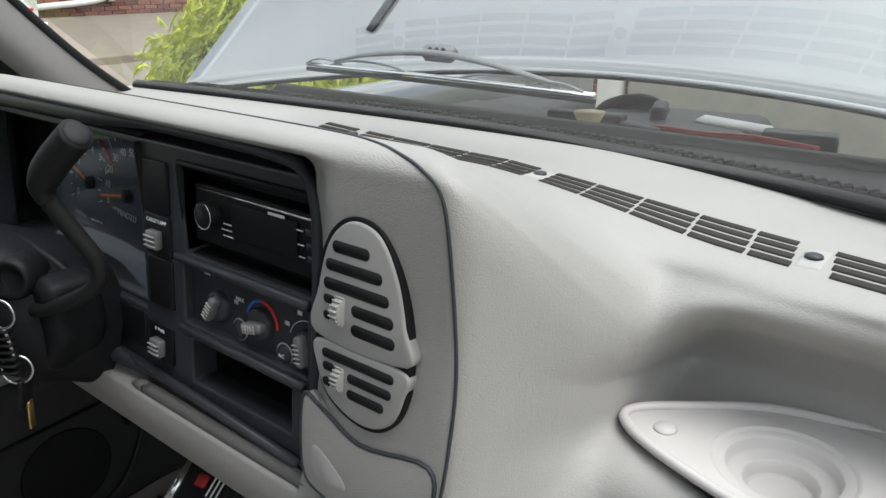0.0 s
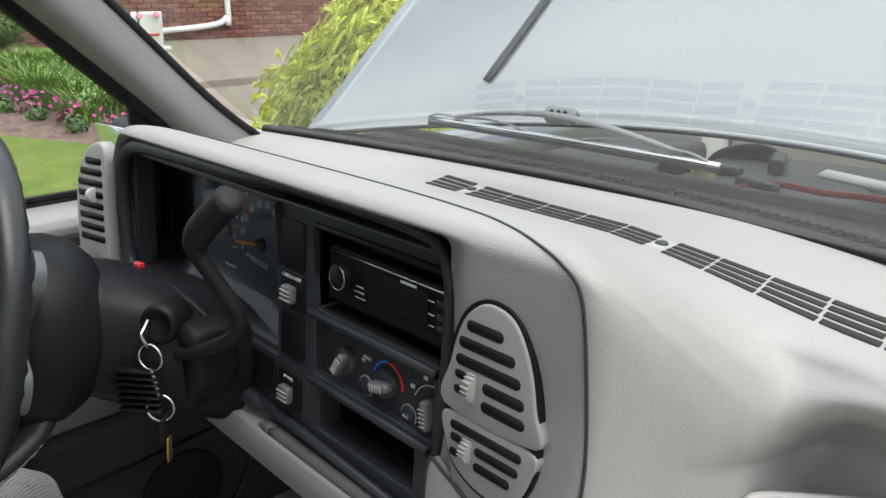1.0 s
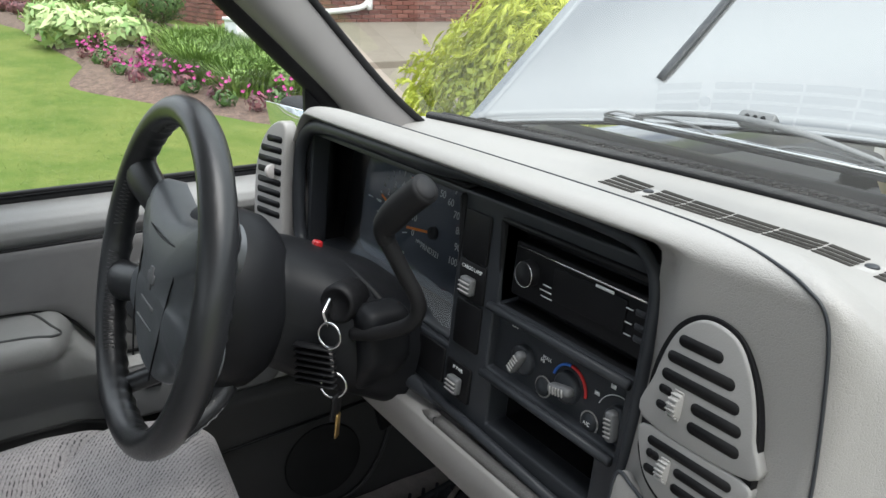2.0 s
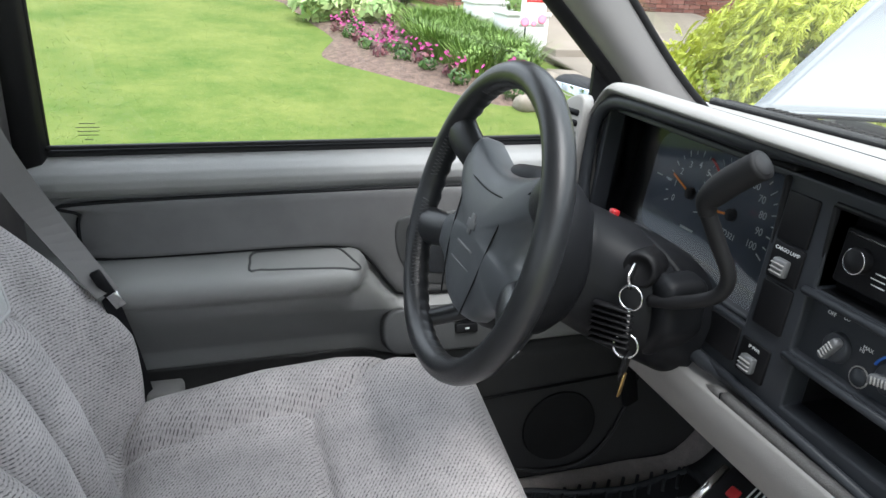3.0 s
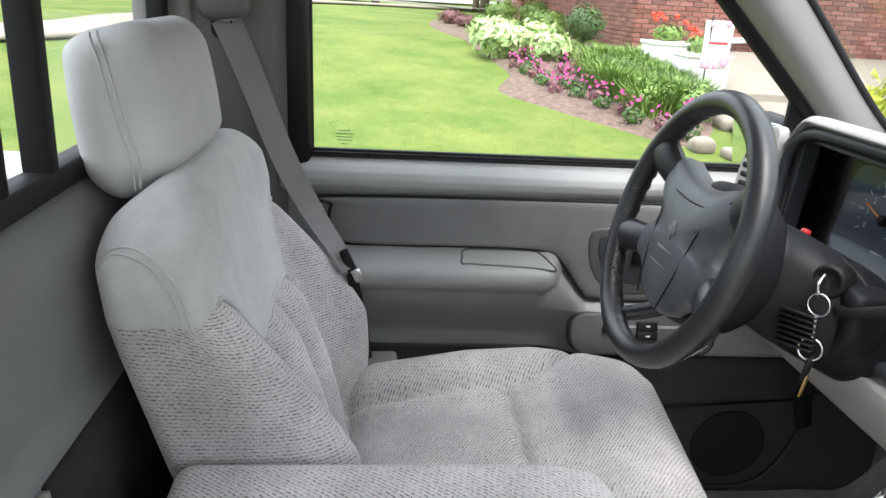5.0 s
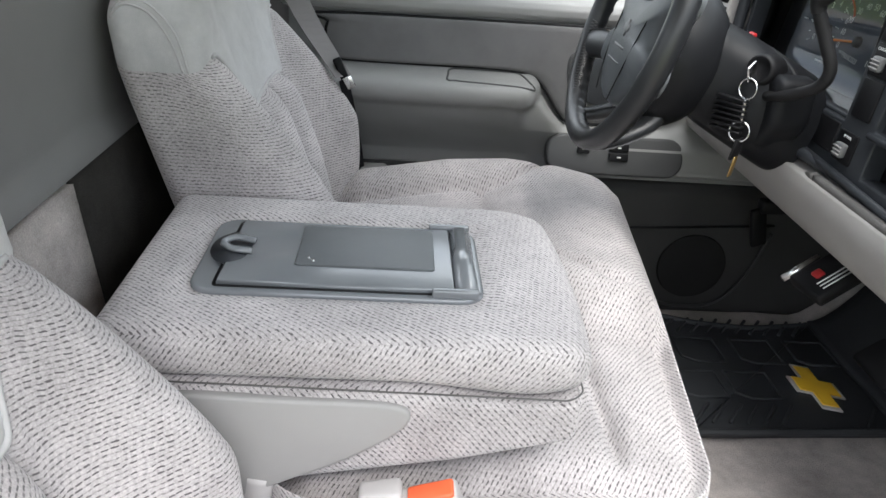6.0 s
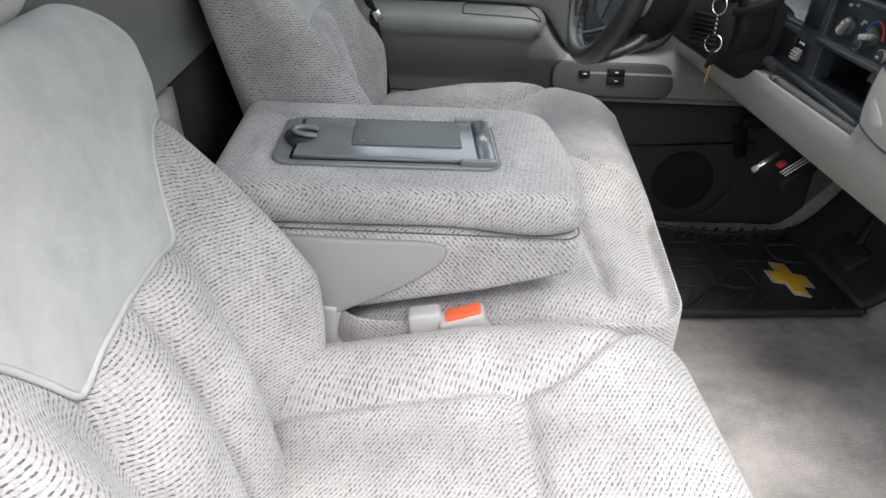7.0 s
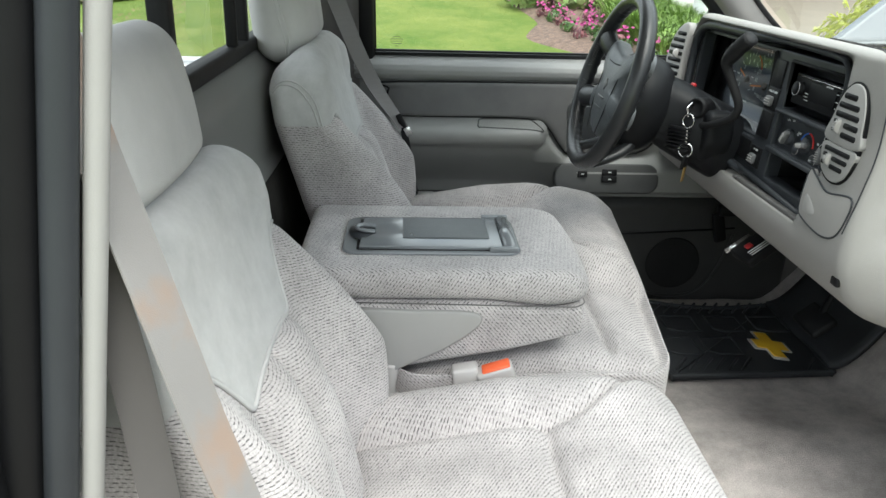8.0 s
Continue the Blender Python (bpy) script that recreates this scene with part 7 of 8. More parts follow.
strip("pavement", "pale concrete pavement beside the street", "pavement", [(-7.6, -11), (-9.2, -5.2), (-11.8, -3.6), (-18, -3.0), (-23.4, -2.6), (-25, 3.0), (-26, 20)], 1.1, M_CONCRETE, 0.03)
strip("road", "pale concrete residential street", "road", [(-20, -40), (-33, -12), (-35, -3), (-36, 4), (-37, 60)], 8.0, M_ROAD, 0.06)
strip("path", "concrete walk to the front porch", "path", [(-2.6, 2.5), (-4.5, 3.3), (-6.5, 3.9)], 1.6, M_CONCRETE, 0.03)
tagged(part("driveway", grid(lambda u, v: (lerp(3.6, -1.75, u), lerp(-14.0, 5.85, v), gz(lerp(3.6, -1.75, u)) + 0.025), 20, 30, -0.05), M_CONCRETE), "tan concrete driveway under the truck", "driveway", "", "structure")
strip("path_porch", "tan concrete apron before the porch", "path", [(-2.0, 5.3), (-6.0, 5.4), (-10.7, 5.5)], 4.0, M_CONCRETE, 0.045)
sheet("flower_bed", "brown mulch flower bed along the house", "flower bed", [(-5.4, 2.35), (-5.95, 1.86), (-6.62, 1.38), (-7.4, 0.92), (-8.4, 1.2), (-10.2, 1.0), (-14.9, 0.6), (-18, 1.2), (-17, 3.0), (-11.3, 3.1), (-9.0, 3.4), (-7.6, 3.3), (-6.2, 2.95)], M_MULCH, 0.05)

# house: two brick faces meeting at a corner, with porch
HX, HY = -10.75, 3.45
house = thing("brick_house", "red brick house with white trim and concrete porch", "house")
part("wall", box(0.2, 9.0, 5.0, 0, 1, pose(HX - 0.116, HY + 4.5 + 0.016, 2.2)), M_MORTAR, house, "pale mortar backing", False)
part("wall", box(14.0, 0.2, 5.0, 0, 1, pose(HX - 7.0 - 0.016, HY + 0.116, 2.2)), M_MORTAR, house, "pale mortar backing", False)
part("eave", box(15.0, 10.0, 0.2, 0.02, 1, pose(HX - 6.8, HY + 4.3, 4.75)), M_WHITE, house, "white eave")
part("roof", raw([(HX + 0.9, HY - 0.9, 4.85), (HX + 0.9, HY + 10, 4.85), (HX - 15, HY + 10, 4.85), (HX - 15, HY - 0.9, 4.85), (HX - 6, HY + 4.5, 7.5)], [(0, 1, 4), (1, 2, 4), (2, 3, 4), (3, 0, 4), (0, 3, 2, 1)]), M_ENGINE, house, "dark shingle roof", False)
pipe = thing("downpipe", "white house downpipe with an elbow", "pipe")
part("pipe", tube(smooth_path([(HX + 0.06, 4.75, 0.56), (HX + 0.06, 5.6, 0.62), (HX + 0.06, 5.85, 0.72), (HX + 0.06, 5.9, 0.95), (HX + 0.06, 5.9, 4.6)], 6), 0.045, 10), M_WHITE, pipe)
porch = thing("porch_step", "worn concrete porch slab with a step", "step")
part("slab", box(3.0, 3.6, 0.60, 0.015, 2, pose(-8.7, 5.25, -0.11)), M_CONCRETE, porch)
part("step", box(0.9, 2.6, 0.3, 0.015, 2, pose(-6.75, 4.7, -0.15)), M_CONCRETE, porch)

# garage front ahead of the truck
gar = thing("garage_front", "red brick garage front with white door post", "garage")
part("wall", box(8.0, 0.2, 3.4, 0, 1, pose(-2.0, 6.12, 1.1)), M_MORTAR, gar, "", False)
part("door_post", box(0.22, 0.12, 3.2, 0.01, 1, pose(-2.55, 5.95, 1.0)), M_WHITE, gar, "white door post")
part("door", box(4.0, 0.06, 2.6, 0.01, 1, pose(-0.4, 5.98, 0.75)), plastic("garage_door_paint", (0.35, 0.34, 0.31), 0.6, 60, 0.2), gar, "dull beige garage door")


# ---- planting ----
def tuft(bm, base, n, h, w, spread, rnd, lean=0.5, curl=0.3, seg=3):
    """Strap leaves that rise from one base point."""
    for _ in range(n):
        a = rnd.uniform(0, 2 * math.pi)
        d = Vector((math.cos(a), math.sin(a), 0))
        s = Vector((-d.y, d.x, 0))
        o = Vector(base) + d * rnd.uniform(0, spread)
        hh, ln_ = h * rnd.uniform(0.6, 1.15), lean * rnd.uniform(0.2, 1.2)
        prev = None
        for k in range(seg + 1):
            t = k / seg
            c = o + d * (hh * ln_ * t * t) + Vector((0, 0, hh * (t - curl * t * t)))
            ww = w * (0.55 + 0.9 * t - 1.4 * t * t) if k < seg else 0.0005
            cur = (bm.verts.new(c - s * ww), bm.verts.new(c + s * ww))
            if prev:
                bm.faces.new((prev[0], prev[1], cur[1], cur[0]))
            prev = cur


def leaves(bm, c, rad, n, size, rnd, squash=1.0, droop=0.0, shell_=0.55):
    """Many small leaves filling an uneven crown."""
    for _ in range(n):
        v = Vector((rnd.gauss(0, 1), rnd.gauss(0, 1), rnd.gauss(0, 1))).normalized()
        k = (shell_ + (1 - shell_) * rnd.random()) * (0.82 + 0.3 * noise.noise(v * 2.3 + Vector(c)))
        p = Vector(c) + Vector((v.x * rad[0], v.y * rad[1], v.z * rad[2] * squash)) * k
        a = Vector((rnd.uniform(-1, 1), rnd.uniform(-1, 1), rnd.uniform(-0.4, 1))).normalized()
        t = (v.cross(a)).normalized()
        if droop:
            t = (t + Vector((0, 0, -droop)) + v * 0.4).normalized()
        b = t.cross(v).normalized()
        s = size * rnd.uniform(0.6, 1.3)
        q = [p - t * s * 0.5, p + b * s * 0.22, p + t * s * 0.6, p - b * s * 0.22]
        bm.faces.new([bm.verts.new(x) for x in q])


def plant(name, label, cat, bm, mat, group="", kind=""):
    ob = part(name, bm, mat, None, "", False)
    return tagged(ob, label, cat, group, kind)


rnd = random.Random(11)
M_GOLD = leafy("golden_foliage", (0.40, 0.45, 0.04), (0.66, 0.68, 0.12))
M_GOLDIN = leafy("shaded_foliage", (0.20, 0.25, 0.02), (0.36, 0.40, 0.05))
M_GREEN = leafy("green_leaves", (0.070, 0.140, 0.020), (0.190, 0.290, 0.055))
M_DKGREEN = leafy("dark_leaves", (0.025, 0.06, 0.012), (0.07, 0.14, 0.03))
M_HOSTA = leafy("hosta_leaves", (0.12, 0.24, 0.05), (0.48, 0.54, 0.26))
M_MAGENTA = leafy("magenta_petals", (0.20, 0.008, 0.09), (0.42, 0.03, 0.22))
M_REDPET = leafy("red_petals", (0.55, 0.02, 0.02), (0.85, 0.16, 0.08))
M_PURPLE = leafy("purple_leaves", (0.06, 0.02, 0.03), (0.24, 0.09, 0.10))
M_BARK = ground_mat("bark", (0.09, 0.065, 0.045), 0.4, 8.0)

# golden cypress: overlapping drooping sprays
bm = bmesh.new()
CG = Vector((-2.15, 2.42, 0.30))
for _ in range(9000):
    v = Vector((rnd.gauss(0, 1), rnd.gauss(0, 1), rnd.gauss(0, 0.9))).normalized()
    lump = 0.90 + 0.22 * noise.noise(v * 2.1) + 0.10 * noise.noise(v * 5.5)
    c = CG + Vector((v.x * 0.86, v.y * 0.86, v.z * 1.12)) * lump * rnd.uniform(0.84, 0.99)
    side = v.cross(Vector((rnd.uniform(-1, 1), rnd.uniform(-1, 1), rnd.uniform(-1, 1)))).normalized()
    d = (v * 0.55 + side * 0.6 + Vector((0, 0, -0.35))).normalized()
    w = d.cross(v).normalized()
    # one spray: a drooping stem with fine threads to both sides
    for k in range(14):
        t = k / 14
        sd = 1 if k % 2 else -1
        p = c + d * (0.065 * t) + Vector((0, 0, -0.05 * t * t))
        dr = (d * 0.8 + w * sd * rnd.uniform(0.3, 0.8) + Vector((0, 0, -0.25)) + v * rnd.uniform(0, 0.3)).normalized()
        s = dr.cross(v).normalized() * 0.0024
        L = 0.046 * (1.1 - 0.6 * t) * rnd.uniform(0.7, 1.2)
        bm.faces.new([bm.verts.new(x) for x in (p - s, p + s, p + dr * L * 0.6 + s * 0.9 + Vector((0, 0, -0.004)), p + dr * L + Vector((0, 0, -0.014)), p + dr * L * 0.6 - s * 0.9)])
cyp = thing("golden_cypress", "large golden threadleaf cypress bush", "bush")
part("crown", bm, M_GOLD, cyp, "", False)
# inner leaves in a darker gold: the crown's own shade is in the colour
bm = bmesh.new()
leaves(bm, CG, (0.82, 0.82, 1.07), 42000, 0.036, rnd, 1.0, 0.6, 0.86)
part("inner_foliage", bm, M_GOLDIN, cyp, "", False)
part("trunk", tube([(CG.x, CG.y, gz(CG.x) - 0.05), (CG.x + 0.05, CG.y, 0.3)], [0.07, 0.04], 10), M_BARK, cyp)

# green perennials in the bed
for k in range(46):
    t = rnd.random()
    x, y = lerp(-6.6, -8.9, t) + rnd.uniform(-0.3, 0.3), 2.56 + rnd.uniform(-0.40, 0.40)
    bm = bmesh.new()
    tuft(bm, (x, y, gz(x) + 0.02), 230, 0.40, 0.011, 0.20, rnd, 0.6, 0.22)
    leaves(bm, (x, y, gz(x) + 0.18), (0.24, 0.24, 0.18), 560, 0.042, rnd, 1.0, 0.0, 0.5)
    plant("perennial_plant", "leafy green perennial in the flower bed", "plant", bm, M_GREEN, "green perennials")
for k in range(6):
    x, y = rnd.uniform(-6.4, -6.9), rnd.uniform(2.55, 2.95)
    bm = bmesh.new()
    leaves(bm, (x, y, gz(x) + 0.18), (0.22, 0.22, 0.18), 150, 0.075, rnd)
    plant("low_plant", "low broad-leaved green plant at the bed's end", "plant", bm, M_GREEN, "green perennials")

# magenta flowers along the bed's edge
spots = [(-8.33, 1.42), (-8.1, 1.5), (-7.75, 1.50), (-7.9, 1.75), (-7.61, 1.74), (-7.4, 1.55), (-7.2, 1.75), (-7.08, 1.92), (-6.79, 1.90), (-6.5, 2.05), (-6.26, 2.04), (-6.0, 2.25), (-6.2, 2.5), (-9.64, 1.74), (-9.57, 1.27), (-9.3, 1.5), (-8.9, 1.6), (-8.7, 1.35), (-5.8, 2.4), (-8.5, 1.9)]
for k, (x, y) in enumerate(spots):
    fl = thing("flower_clump", "magenta bedding flowers with dark leaves" if k < 10 or k > 12 else "small pink bedding flowers with dark leaves", "flower", "bedding flowers", "", (x, y, gz(x)))
    bm = bmesh.new()
    leaves(bm, (0, 0, 0.10), (0.14, 0.14, 0.12), 90, 0.06, rnd)
    part("leaves", bm, M_PURPLE if k % 2 else M_DKGREEN, fl, "", False)
    bm = bmesh.new()
    big = 1.0 if k < 10 or k > 12 else 0.6
    for _ in range(int(9 * big) + 1):
        c = Vector((rnd.gauss(0, 0.07), rnd.gauss(0, 0.07), 0.22 + rnd.uniform(-0.05, 0.07)))
        nn = Vector((rnd.uniform(-0.3, 1), rnd.uniform(-0.8, 0.4), rnd.uniform(0.2, 1))).normalized()
        ax1 = nn.cross(Vector((0, 0, 1))).normalized()
        ax2 = nn.cross(ax1)
        for q in range(5):
            a = 2 * math.pi * q / 5 + rnd.random()
            d = ax1 * math.cos(a) + ax2 * math.sin(a) + nn * 0.35
            s = ax2 * math.cos(a) - ax1 * math.sin(a)
            r = 0.018
            bm.faces.new([bm.verts.new(c + z) for z in (Vector((0, 0, 0)), d * r * 0.7 + s * r * 0.5, d * r * 1.15, d * r * 0.7 - s * r * 0.5)])
    part("petals", bm, M_MAGENTA, fl, "", False)

# hostas, box ball and small shrubs
for x, y, r in ((-9.6, 1.35, 0.55), (-10.2, 1.85, 0.55), (-9.5, 1.95, 0.45), (-10.7, 1.35, 0.5), (-9.9, 1.6, 0.5)):
    bm = bmesh.new()
    tuft(bm, (x, y, gz(x)), 60, r * 0.8, 0.05, r * 0.45, rnd, 0.9, 0.45, 4)
    leaves(bm, (x, y, gz(x) + r * 0.42), (r * 0.95, r * 0.95, r * 0.5), 620, 0.15, rnd, 1.0, 0.2, 0.6)
    plant("hosta_plant", "pale variegated hosta in the bed", "plant", bm, M_HOSTA, "hostas")


def shrub(x, y, r, h, mat, label, n=2600, size=0.045):
    s = thing("shrub", label, "shrub", "shrubs", "", (x, y, gz(x)))
    bm = bmesh.new()
    leaves(bm, (0, 0, h * 0.5), (r, r, h * 0.52), n, size, rnd, 1.0, 0.0, 0.6)
    part("crown", bm, mat, s, "", False)
    part("stem", tube([(0, 0, -0.03), (0.01, 0, h * 0.5)], 0.03, 8), M_BARK, s)


shrub(-10.6, 2.65, 0.40, 0.72, M_DKGREEN, "dark green clipped box ball by the house")
shrub(-15.5, 2.2, 0.45, 0.6, M_GREEN, "green rounded shrub in the flower bed", 1800, 0.06)
shrub(-17.0, 3.2, 0.5, 0.6, M_GREEN, "green rounded shrub in the flower bed", 1800, 0.06)
shrub(-13.0, 2.6, 0.5, 0.5, M_GREEN, "green rounded shrub in the flower bed", 1800, 0.06)
shrub(-14.8, 1.1, 0.35, 0.35, M_PURPLE, "purple-leaved low shrub in the flower bed", 900, 0.06)
shrub(-13.8, 1.3, 0.3, 0.3, M_PURPLE, "purple-leaved low shrub in the flower bed", 900, 0.06)

# white planters with red geraniums
for k, (x, y) in enumerate(((-8.55, 3.15), (-7.75, 3.25))):
    pl = thing("planter_box", "white square planter with red geraniums", "planter", "planters", "", (x, y, gz(x)))
    part("box", box(0.42, 0.50, 0.46, 0.015, 2, pose(0, 0, 0.23)), M_WHITE, pl)
    part("rim", box(0.46, 0.54, 0.04, 0.01, 2, pose(0, 0, 0.455)), M_WHITE, pl)
    bm = bmesh.new()
    leaves(bm, (0, 0, 0.56), (0.24, 0.27, 0.15), 420, 0.06, rnd)
    part("leaves", bm, M_GREEN, pl, "", False)
    bm = bmesh.new()
    for _ in range(7):
        leaves(bm, (rnd.uniform(-0.18, 0.18), rnd.uniform(-0.22, 0.22), 0.70 + rnd.uniform(-0.05, 0.10)), (0.05, 0.05, 0.04), 40, 0.035, rnd)
    part("petals", bm, M_REDPET, pl, "", False)
fg = thing("garden_flag", "white garden flag with pink blossoms and red bars", "flag")
part("pole", tube([(-7.15, 3.05, gz(-7.15)), (-7.15, 3.05, 0.95)], 0.008, 8), M_BLACK, fg)
part("cloth", grid(lambda u, v: (-7.15 + 0.02 * math.sin(u * 5 + v * 3), lerp(2.98, 3.28, u), lerp(0.42, 0.90, v)), 12, 16, 0.003), M_WHITE, fg)
for y, z, r in ((3.03, 0.47, 0.05), (3.22, 0.50, 0.05), (3.13, 0.455, 0.03), (3.05, 0.86, 0.03), (3.22, 0.87, 0.03)):
    part("blossom", lathe([(0, 0.002), (r * 0.8, 0.002), (r, 0.0)], 14, Matrix.Translation((-7.118, y, z)) @ pose(0, 0, 0, 0, 90, 0)), plastic("pink_print", (0.85, 0.25, 0.38), 0.8, 60, 0), fg)
part("print_bar", box(0.004, 0.20, 0.028, 0, 1, pose(-7.118, 3.13, 0.68)), M_REDINK, fg)
for x, y, s in ((-5.55, 2.42, 0.16), (-6.35, 3.0, 0.17), (-5.35, 2.6, 0.12)):
    st_ = part("garden_stone", pillow((s * 1.5, s * 1.2, s * 0.9), s * 0.4, s * 0.12, lambda p, n, s=s: p * (1 + 0.25 * noise.noise(p * 6 + Vector((s * 90, 0, 0))))), M_CONCRETE)
    st_.location = (x, y, gz(x) + s * 0.3)
    tagged(st_, "pale rounded garden stone at the bed's end", "stone", "garden stones")

# hydrant, sign post, blooming shrub on the wall and far trees
hy = thing("fire_hydrant", "red fire hydrant beside the street", "hydrant", "", "", (-28.7, -0.4, gz(-28.7)))
part("barrel", lathe([(0.16, 0.0), (0.16, 0.05), (0.11, 0.06), (0.11, 0.5), (0.14, 0.52), (0.14, 0.56), (0.11, 0.62), (0.04, 0.70), (0.03, 0.75)], 18), M_RED, hy)
for s in (-1, 1):
    part("outlet", cyl(0.05, 0.05, 0.10, 12, pose(0, s * 0.10, 0.42, -90 * s, 0, 0)), M_RED, hy)
sp = thing("sign_post", "green steel street sign post", "post")
part("post", box(0.05, 0.05, 2.6, 0.005, 1, pose(-22.0, -8.0, gz(-22) + 1.3)), plastic("post_green", (0.08, 0.16, 0.13), 0.6), sp)


def tree(x, y, h, r, tr_, mat, n=5000, size=0.22, multi=1):
    t = thing("tree", "leafy green street tree with a bare trunk", "tree", "street trees", "", (x, y, gz(x)))
    for k in range(multi):
        o = Vector((rnd.uniform(-0.3, 0.3), rnd.uniform(-0.5, 0.5), 0)) if multi > 1 else Vector()
        part("trunk", tube(smooth_path([o, o + Vector((rnd.uniform(-0.1, 0.1), rnd.uniform(-0.1, 0.1), h * 0.4)), o * 1.8 + Vector((rnd.uniform(-0.4, 0.4), rnd.uniform(-0.4, 0.4), h * 0.75))], 5), [tr_ * (1 - 0.06 * i) for i in range(11)], 10), M_BARK, t)
    for k in range(5):
        a = rnd.uniform(0, 6.28)
        part("limb", tube([(0, 0, h * 0.45), (math.cos(a) * r * 0.4, math.sin(a) * r * 0.4, h * 0.6), (math.cos(a) * r * 0.75, math.sin(a) * r * 0.75, h * 0.72)], [tr_ * 0.5, tr_ * 0.35, tr_ * 0.12], 8), M_BARK, t)
    bm = bmesh.new()
    for k in range(9):
        a = rnd.uniform(0, 6.28)
        leaves(bm, (math.cos(a) * r * rnd.uniform(0.1, 0.65), math.sin(a) * r * rnd.uniform(0.1, 0.65), h * rnd.uniform(0.52, 0.95)), (r * 0.5, r * 0.5, r * 0.4), n // 9, size, rnd, 1.0, 0.3, 0.2)
    part("crown", bm, mat, t, "", False)


tree(-24.5, 3.2, 4.6, 2.2, 0.10, M_GREEN, 5000, 0.16, 4)
for x, y, h, r in ((-48, 9, 9, 4), (-46, -4, 10, 4.5), (-50, -18, 10, 5), (-44, 18, 10, 5), (-56, 3, 11, 5), (-40, -28, 9, 4.5), (-58, 28, 12, 6), (-60, -10, 12, 6), (-30, -40, 10, 5), (-16, -46, 11, 5), (0, -50, 12, 6), (14, -46, 11, 6)):
    tree(x, y, h, r, 0.22, M_GREEN, 4200, 0.34)
bm = bmesh.new()
leaves(bm, (HX - 6.5, HY - 0.5, 1.7), (0.9, 0.4, 1.0), 900, 0.12, rnd)
bs_ = thing("flowering_shrub", "red and white flowering shrub by the house wall", "shrub")
part("leaves", bm, M_DKGREEN, bs_, "", False)
for mat in (M_REDPET, M_WHITE):
    bm = bmesh.new()
    leaves(bm, (HX - 6.5, HY - 0.55, 1.7), (0.95, 0.45, 1.05), 380, 0.10, rnd, 1, 0, 0.8)
    part("petals", bm, mat, bs_, "", False)
part("stem", tube([(HX - 6.5, HY - 0.5, gz(HX - 6.5) - 0.03), (HX - 6.5, HY - 0.5, 1.5)], 0.03, 8), M_BARK, bs_)

# grass blades on the near lawn
rows_v, rows_f = [], []
for _ in range(45000):
    x, y = -3.0 - 12.0 * rnd.random() ** 1.4, 0.0
    y = rnd.uniform(-3.2 + 0.25 * (x + 3), 2.2)
    if y > 0.55 and x < -5.0 and y > curve_at([(5.2, 2.35), (5.95, 1.8), (6.62, 1.32), (7.4, 0.86), (8.4, 1.1), (10.2, 0.9), (15, 0.5)], -x):
        continue
    a = rnd.uniform(0, 6.28)
    s = Vector((math.cos(a), math.sin(a), 0)) * 0.0022
    c = Vector((x, y, gz(x)))
    i = len(rows_v)
    rows_v += [c - s, c + s, c + Vector((rnd.gauss(0, 0.022), rnd.gauss(0, 0.022), rnd.uniform(0.006, 0.014)))]
    rows_f.append((i, i + 1, i + 2))
me_ = bpy.data.meshes.new("grass")
me_.from_pydata([tuple(v) for v in rows_v], [], rows_f)
me_.materials.append(M_BLADE)
tagged(new("grass", me_), "fine mown grass blades of the lawn", "grass", "", "stuff")

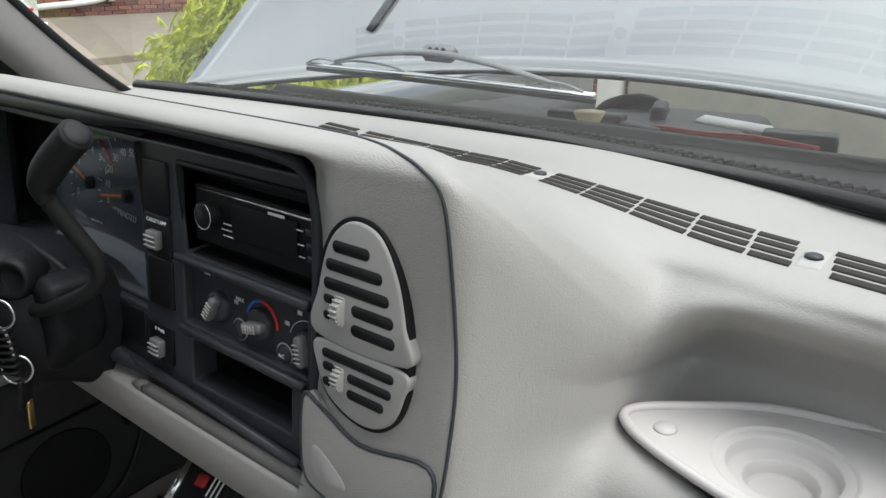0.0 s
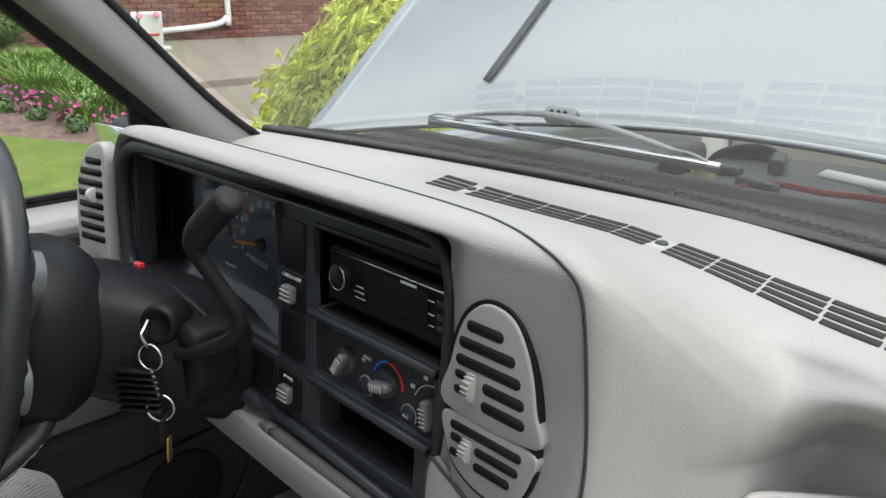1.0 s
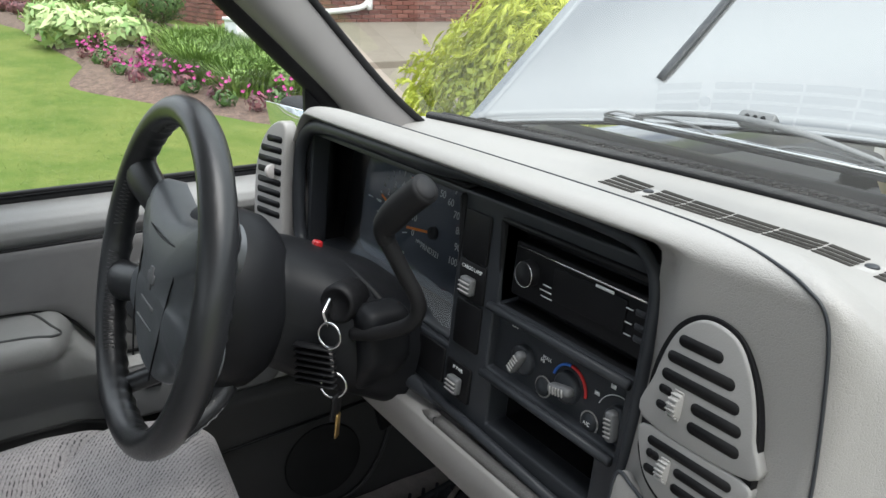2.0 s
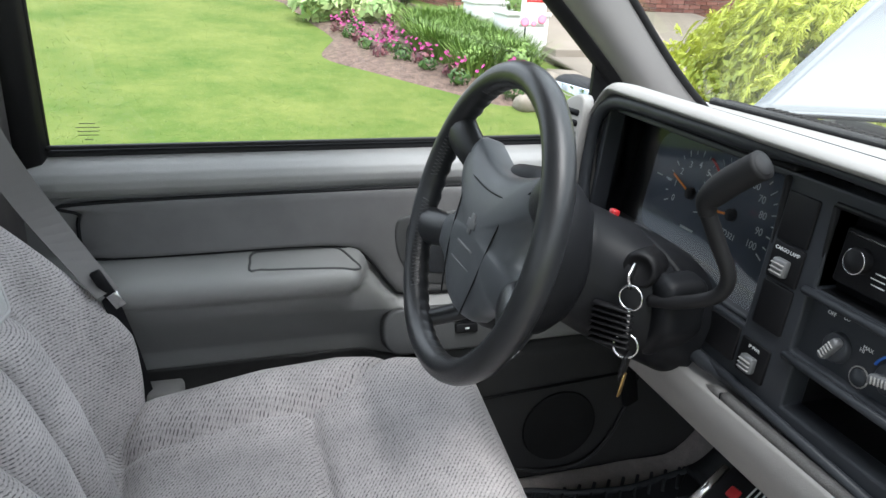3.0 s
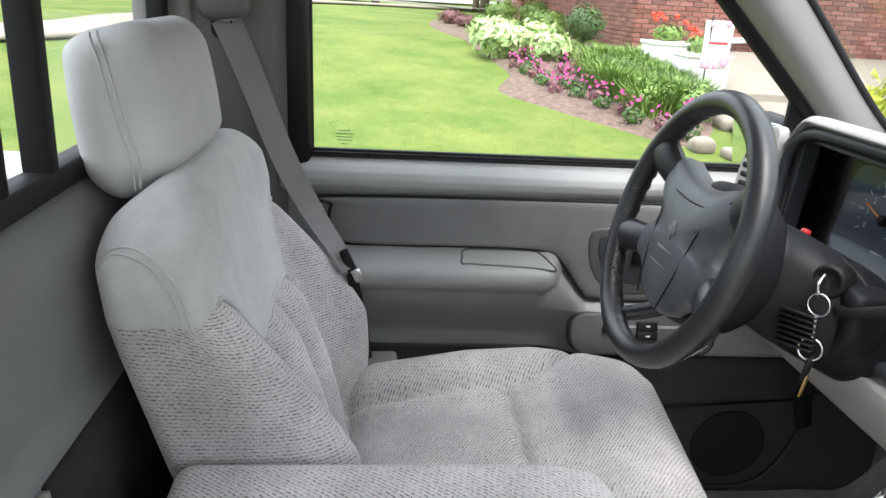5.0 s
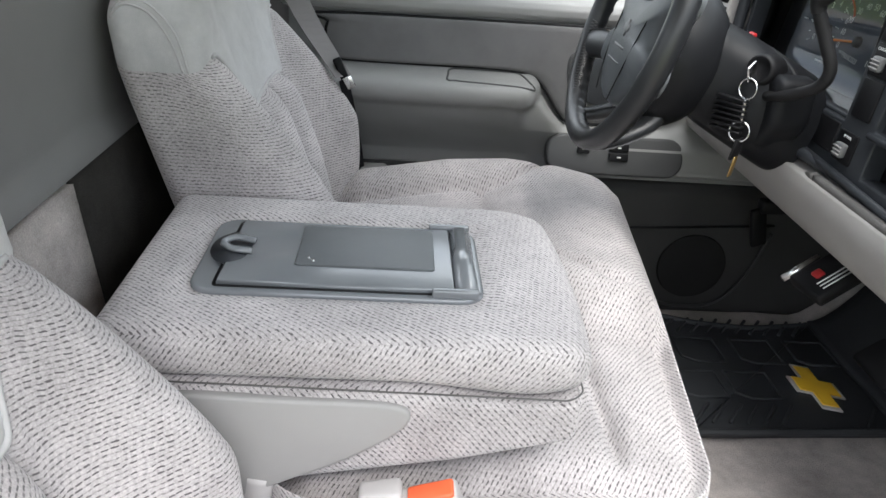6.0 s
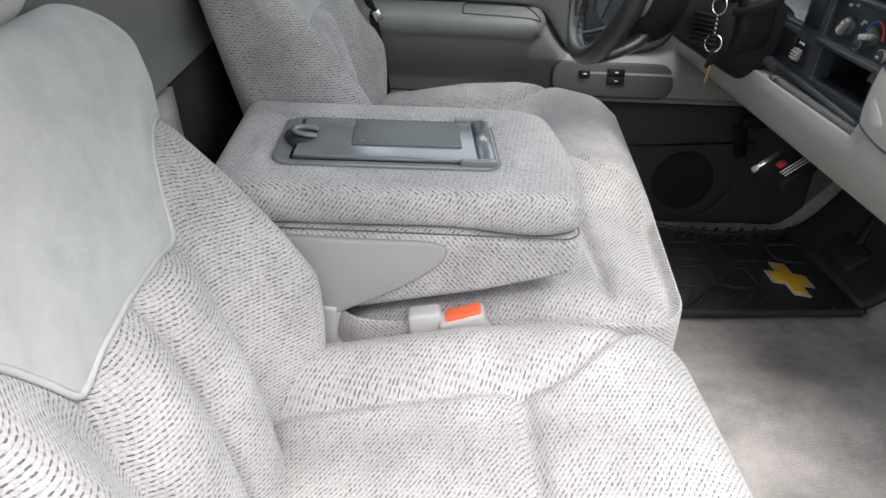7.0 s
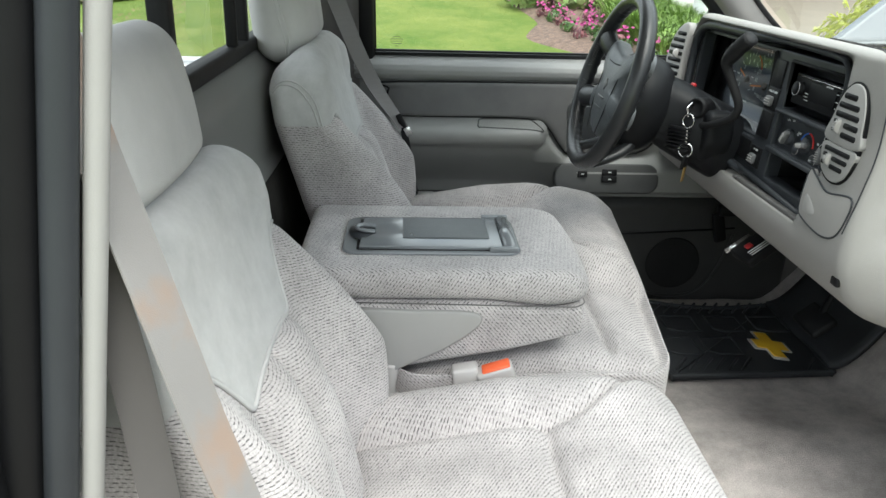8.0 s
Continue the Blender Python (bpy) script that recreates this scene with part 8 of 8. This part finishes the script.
# ---- bricks ----
BL, BH, BJ = 0.203, 0.0575, 0.0102
brick_me = bpy.data.meshes.new("brick")
tmp = box(0.03, BL, BH, 0.004, 1)
tmp.to_mesh(brick_me)
tmp.free()
brick_me.materials.append(M_BRICK)
count = 0
rest = bmesh.new()
for face in (0, 1):
    for row in range(56):
        z = 0.10 + row * (BH + BJ)
        for k in range(42 if face == 0 else 56):
            s = (k + (0.5 if row % 2 else 0.0)) * (BL + BJ) + 0.02
            if face == 0:
                m = Matrix.Translation((HX, HY + s + 0.08, z))
            else:
                m = Matrix.Translation((HX - s - 0.08, HY, z)) @ pose(0, 0, 0, 0, 0, 90)
            near = face == 0 and 4 <= row < 24 and k < 15
            if near and count < 300:
                b = new("brick", brick_me)
                b.matrix_world = m
                b.parent = house
                count += 1
            else:
                vs = [rest.verts.new(m @ Vector((dx * 0.015, dy * BL / 2, dz * BH / 2))) for dx, dy, dz in ((1, -1, -1), (1, 1, -1), (1, 1, 1), (1, -1, 1), (-1, -1, -1), (-1, 1, -1), (-1, 1, 1), (-1, -1, 1))]
                for f in ((0, 1, 2, 3), (0, 4, 5, 1), (1, 5, 6, 2), (2, 6, 7, 3), (3, 7, 4, 0), (4, 7, 6, 5)):
                    rest.faces.new([vs[i] for i in f])
for face in (0, 1):
    for row in range(1, 56, 2):
        z, hl = 0.10 + row * (BH + BJ), (BL - BJ) / 4
        m = Matrix.Translation((HX, HY + hl - 0.0015, z)) if face == 0 else Matrix.Translation((HX - hl + 0.0015, HY, z)) @ pose(0, 0, 0, 0, 0, 90)
        vs = [rest.verts.new(m @ Vector((dx * 0.015, dy * hl, dz * BH / 2))) for dx, dy, dz in ((1, -1, -1), (1, 1, -1), (1, 1, 1), (1, -1, 1), (-1, -1, -1), (-1, 1, -1), (-1, 1, 1), (-1, -1, 1))]
        for f in ((0, 1, 2, 3), (0, 4, 5, 1), (1, 5, 6, 2), (2, 6, 7, 3), (3, 7, 4, 0), (4, 7, 6, 5)):
            rest.faces.new([vs[i] for i in f])
bmesh.ops.recalc_face_normals(rest, faces=rest.faces)
tagged(part("brickwork", rest, M_BRICK, house, "", False), kind="stuff")
rest = bmesh.new()
for row in range(30):
    z = 0.0 + row * (BH + BJ)
    for k in range(22):
        m = Matrix.Translation((-5.9 + (k + (0.5 if row % 2 else 0)) * (BL + BJ) - 1.0, 6.01, z)) @ pose(0, 0, 0, 0, 0, 90)
        vs = [rest.verts.new(m @ Vector((dx * 0.015, dy * BL / 2, dz * BH / 2))) for dx, dy, dz in ((1, -1, -1), (1, 1, -1), (1, 1, 1), (1, -1, 1), (-1, -1, -1), (-1, 1, -1), (-1, 1, 1), (-1, -1, 1))]
        for f in ((0, 1, 2, 3), (0, 4, 5, 1), (1, 5, 6, 2), (2, 6, 7, 3), (3, 7, 4, 0), (4, 7, 6, 5)):
            rest.faces.new([vs[i] for i in f])
bmesh.ops.recalc_face_normals(rest, faces=rest.faces)
tagged(part("brickwork", rest, M_BRICK, gar, "", False), kind="stuff")
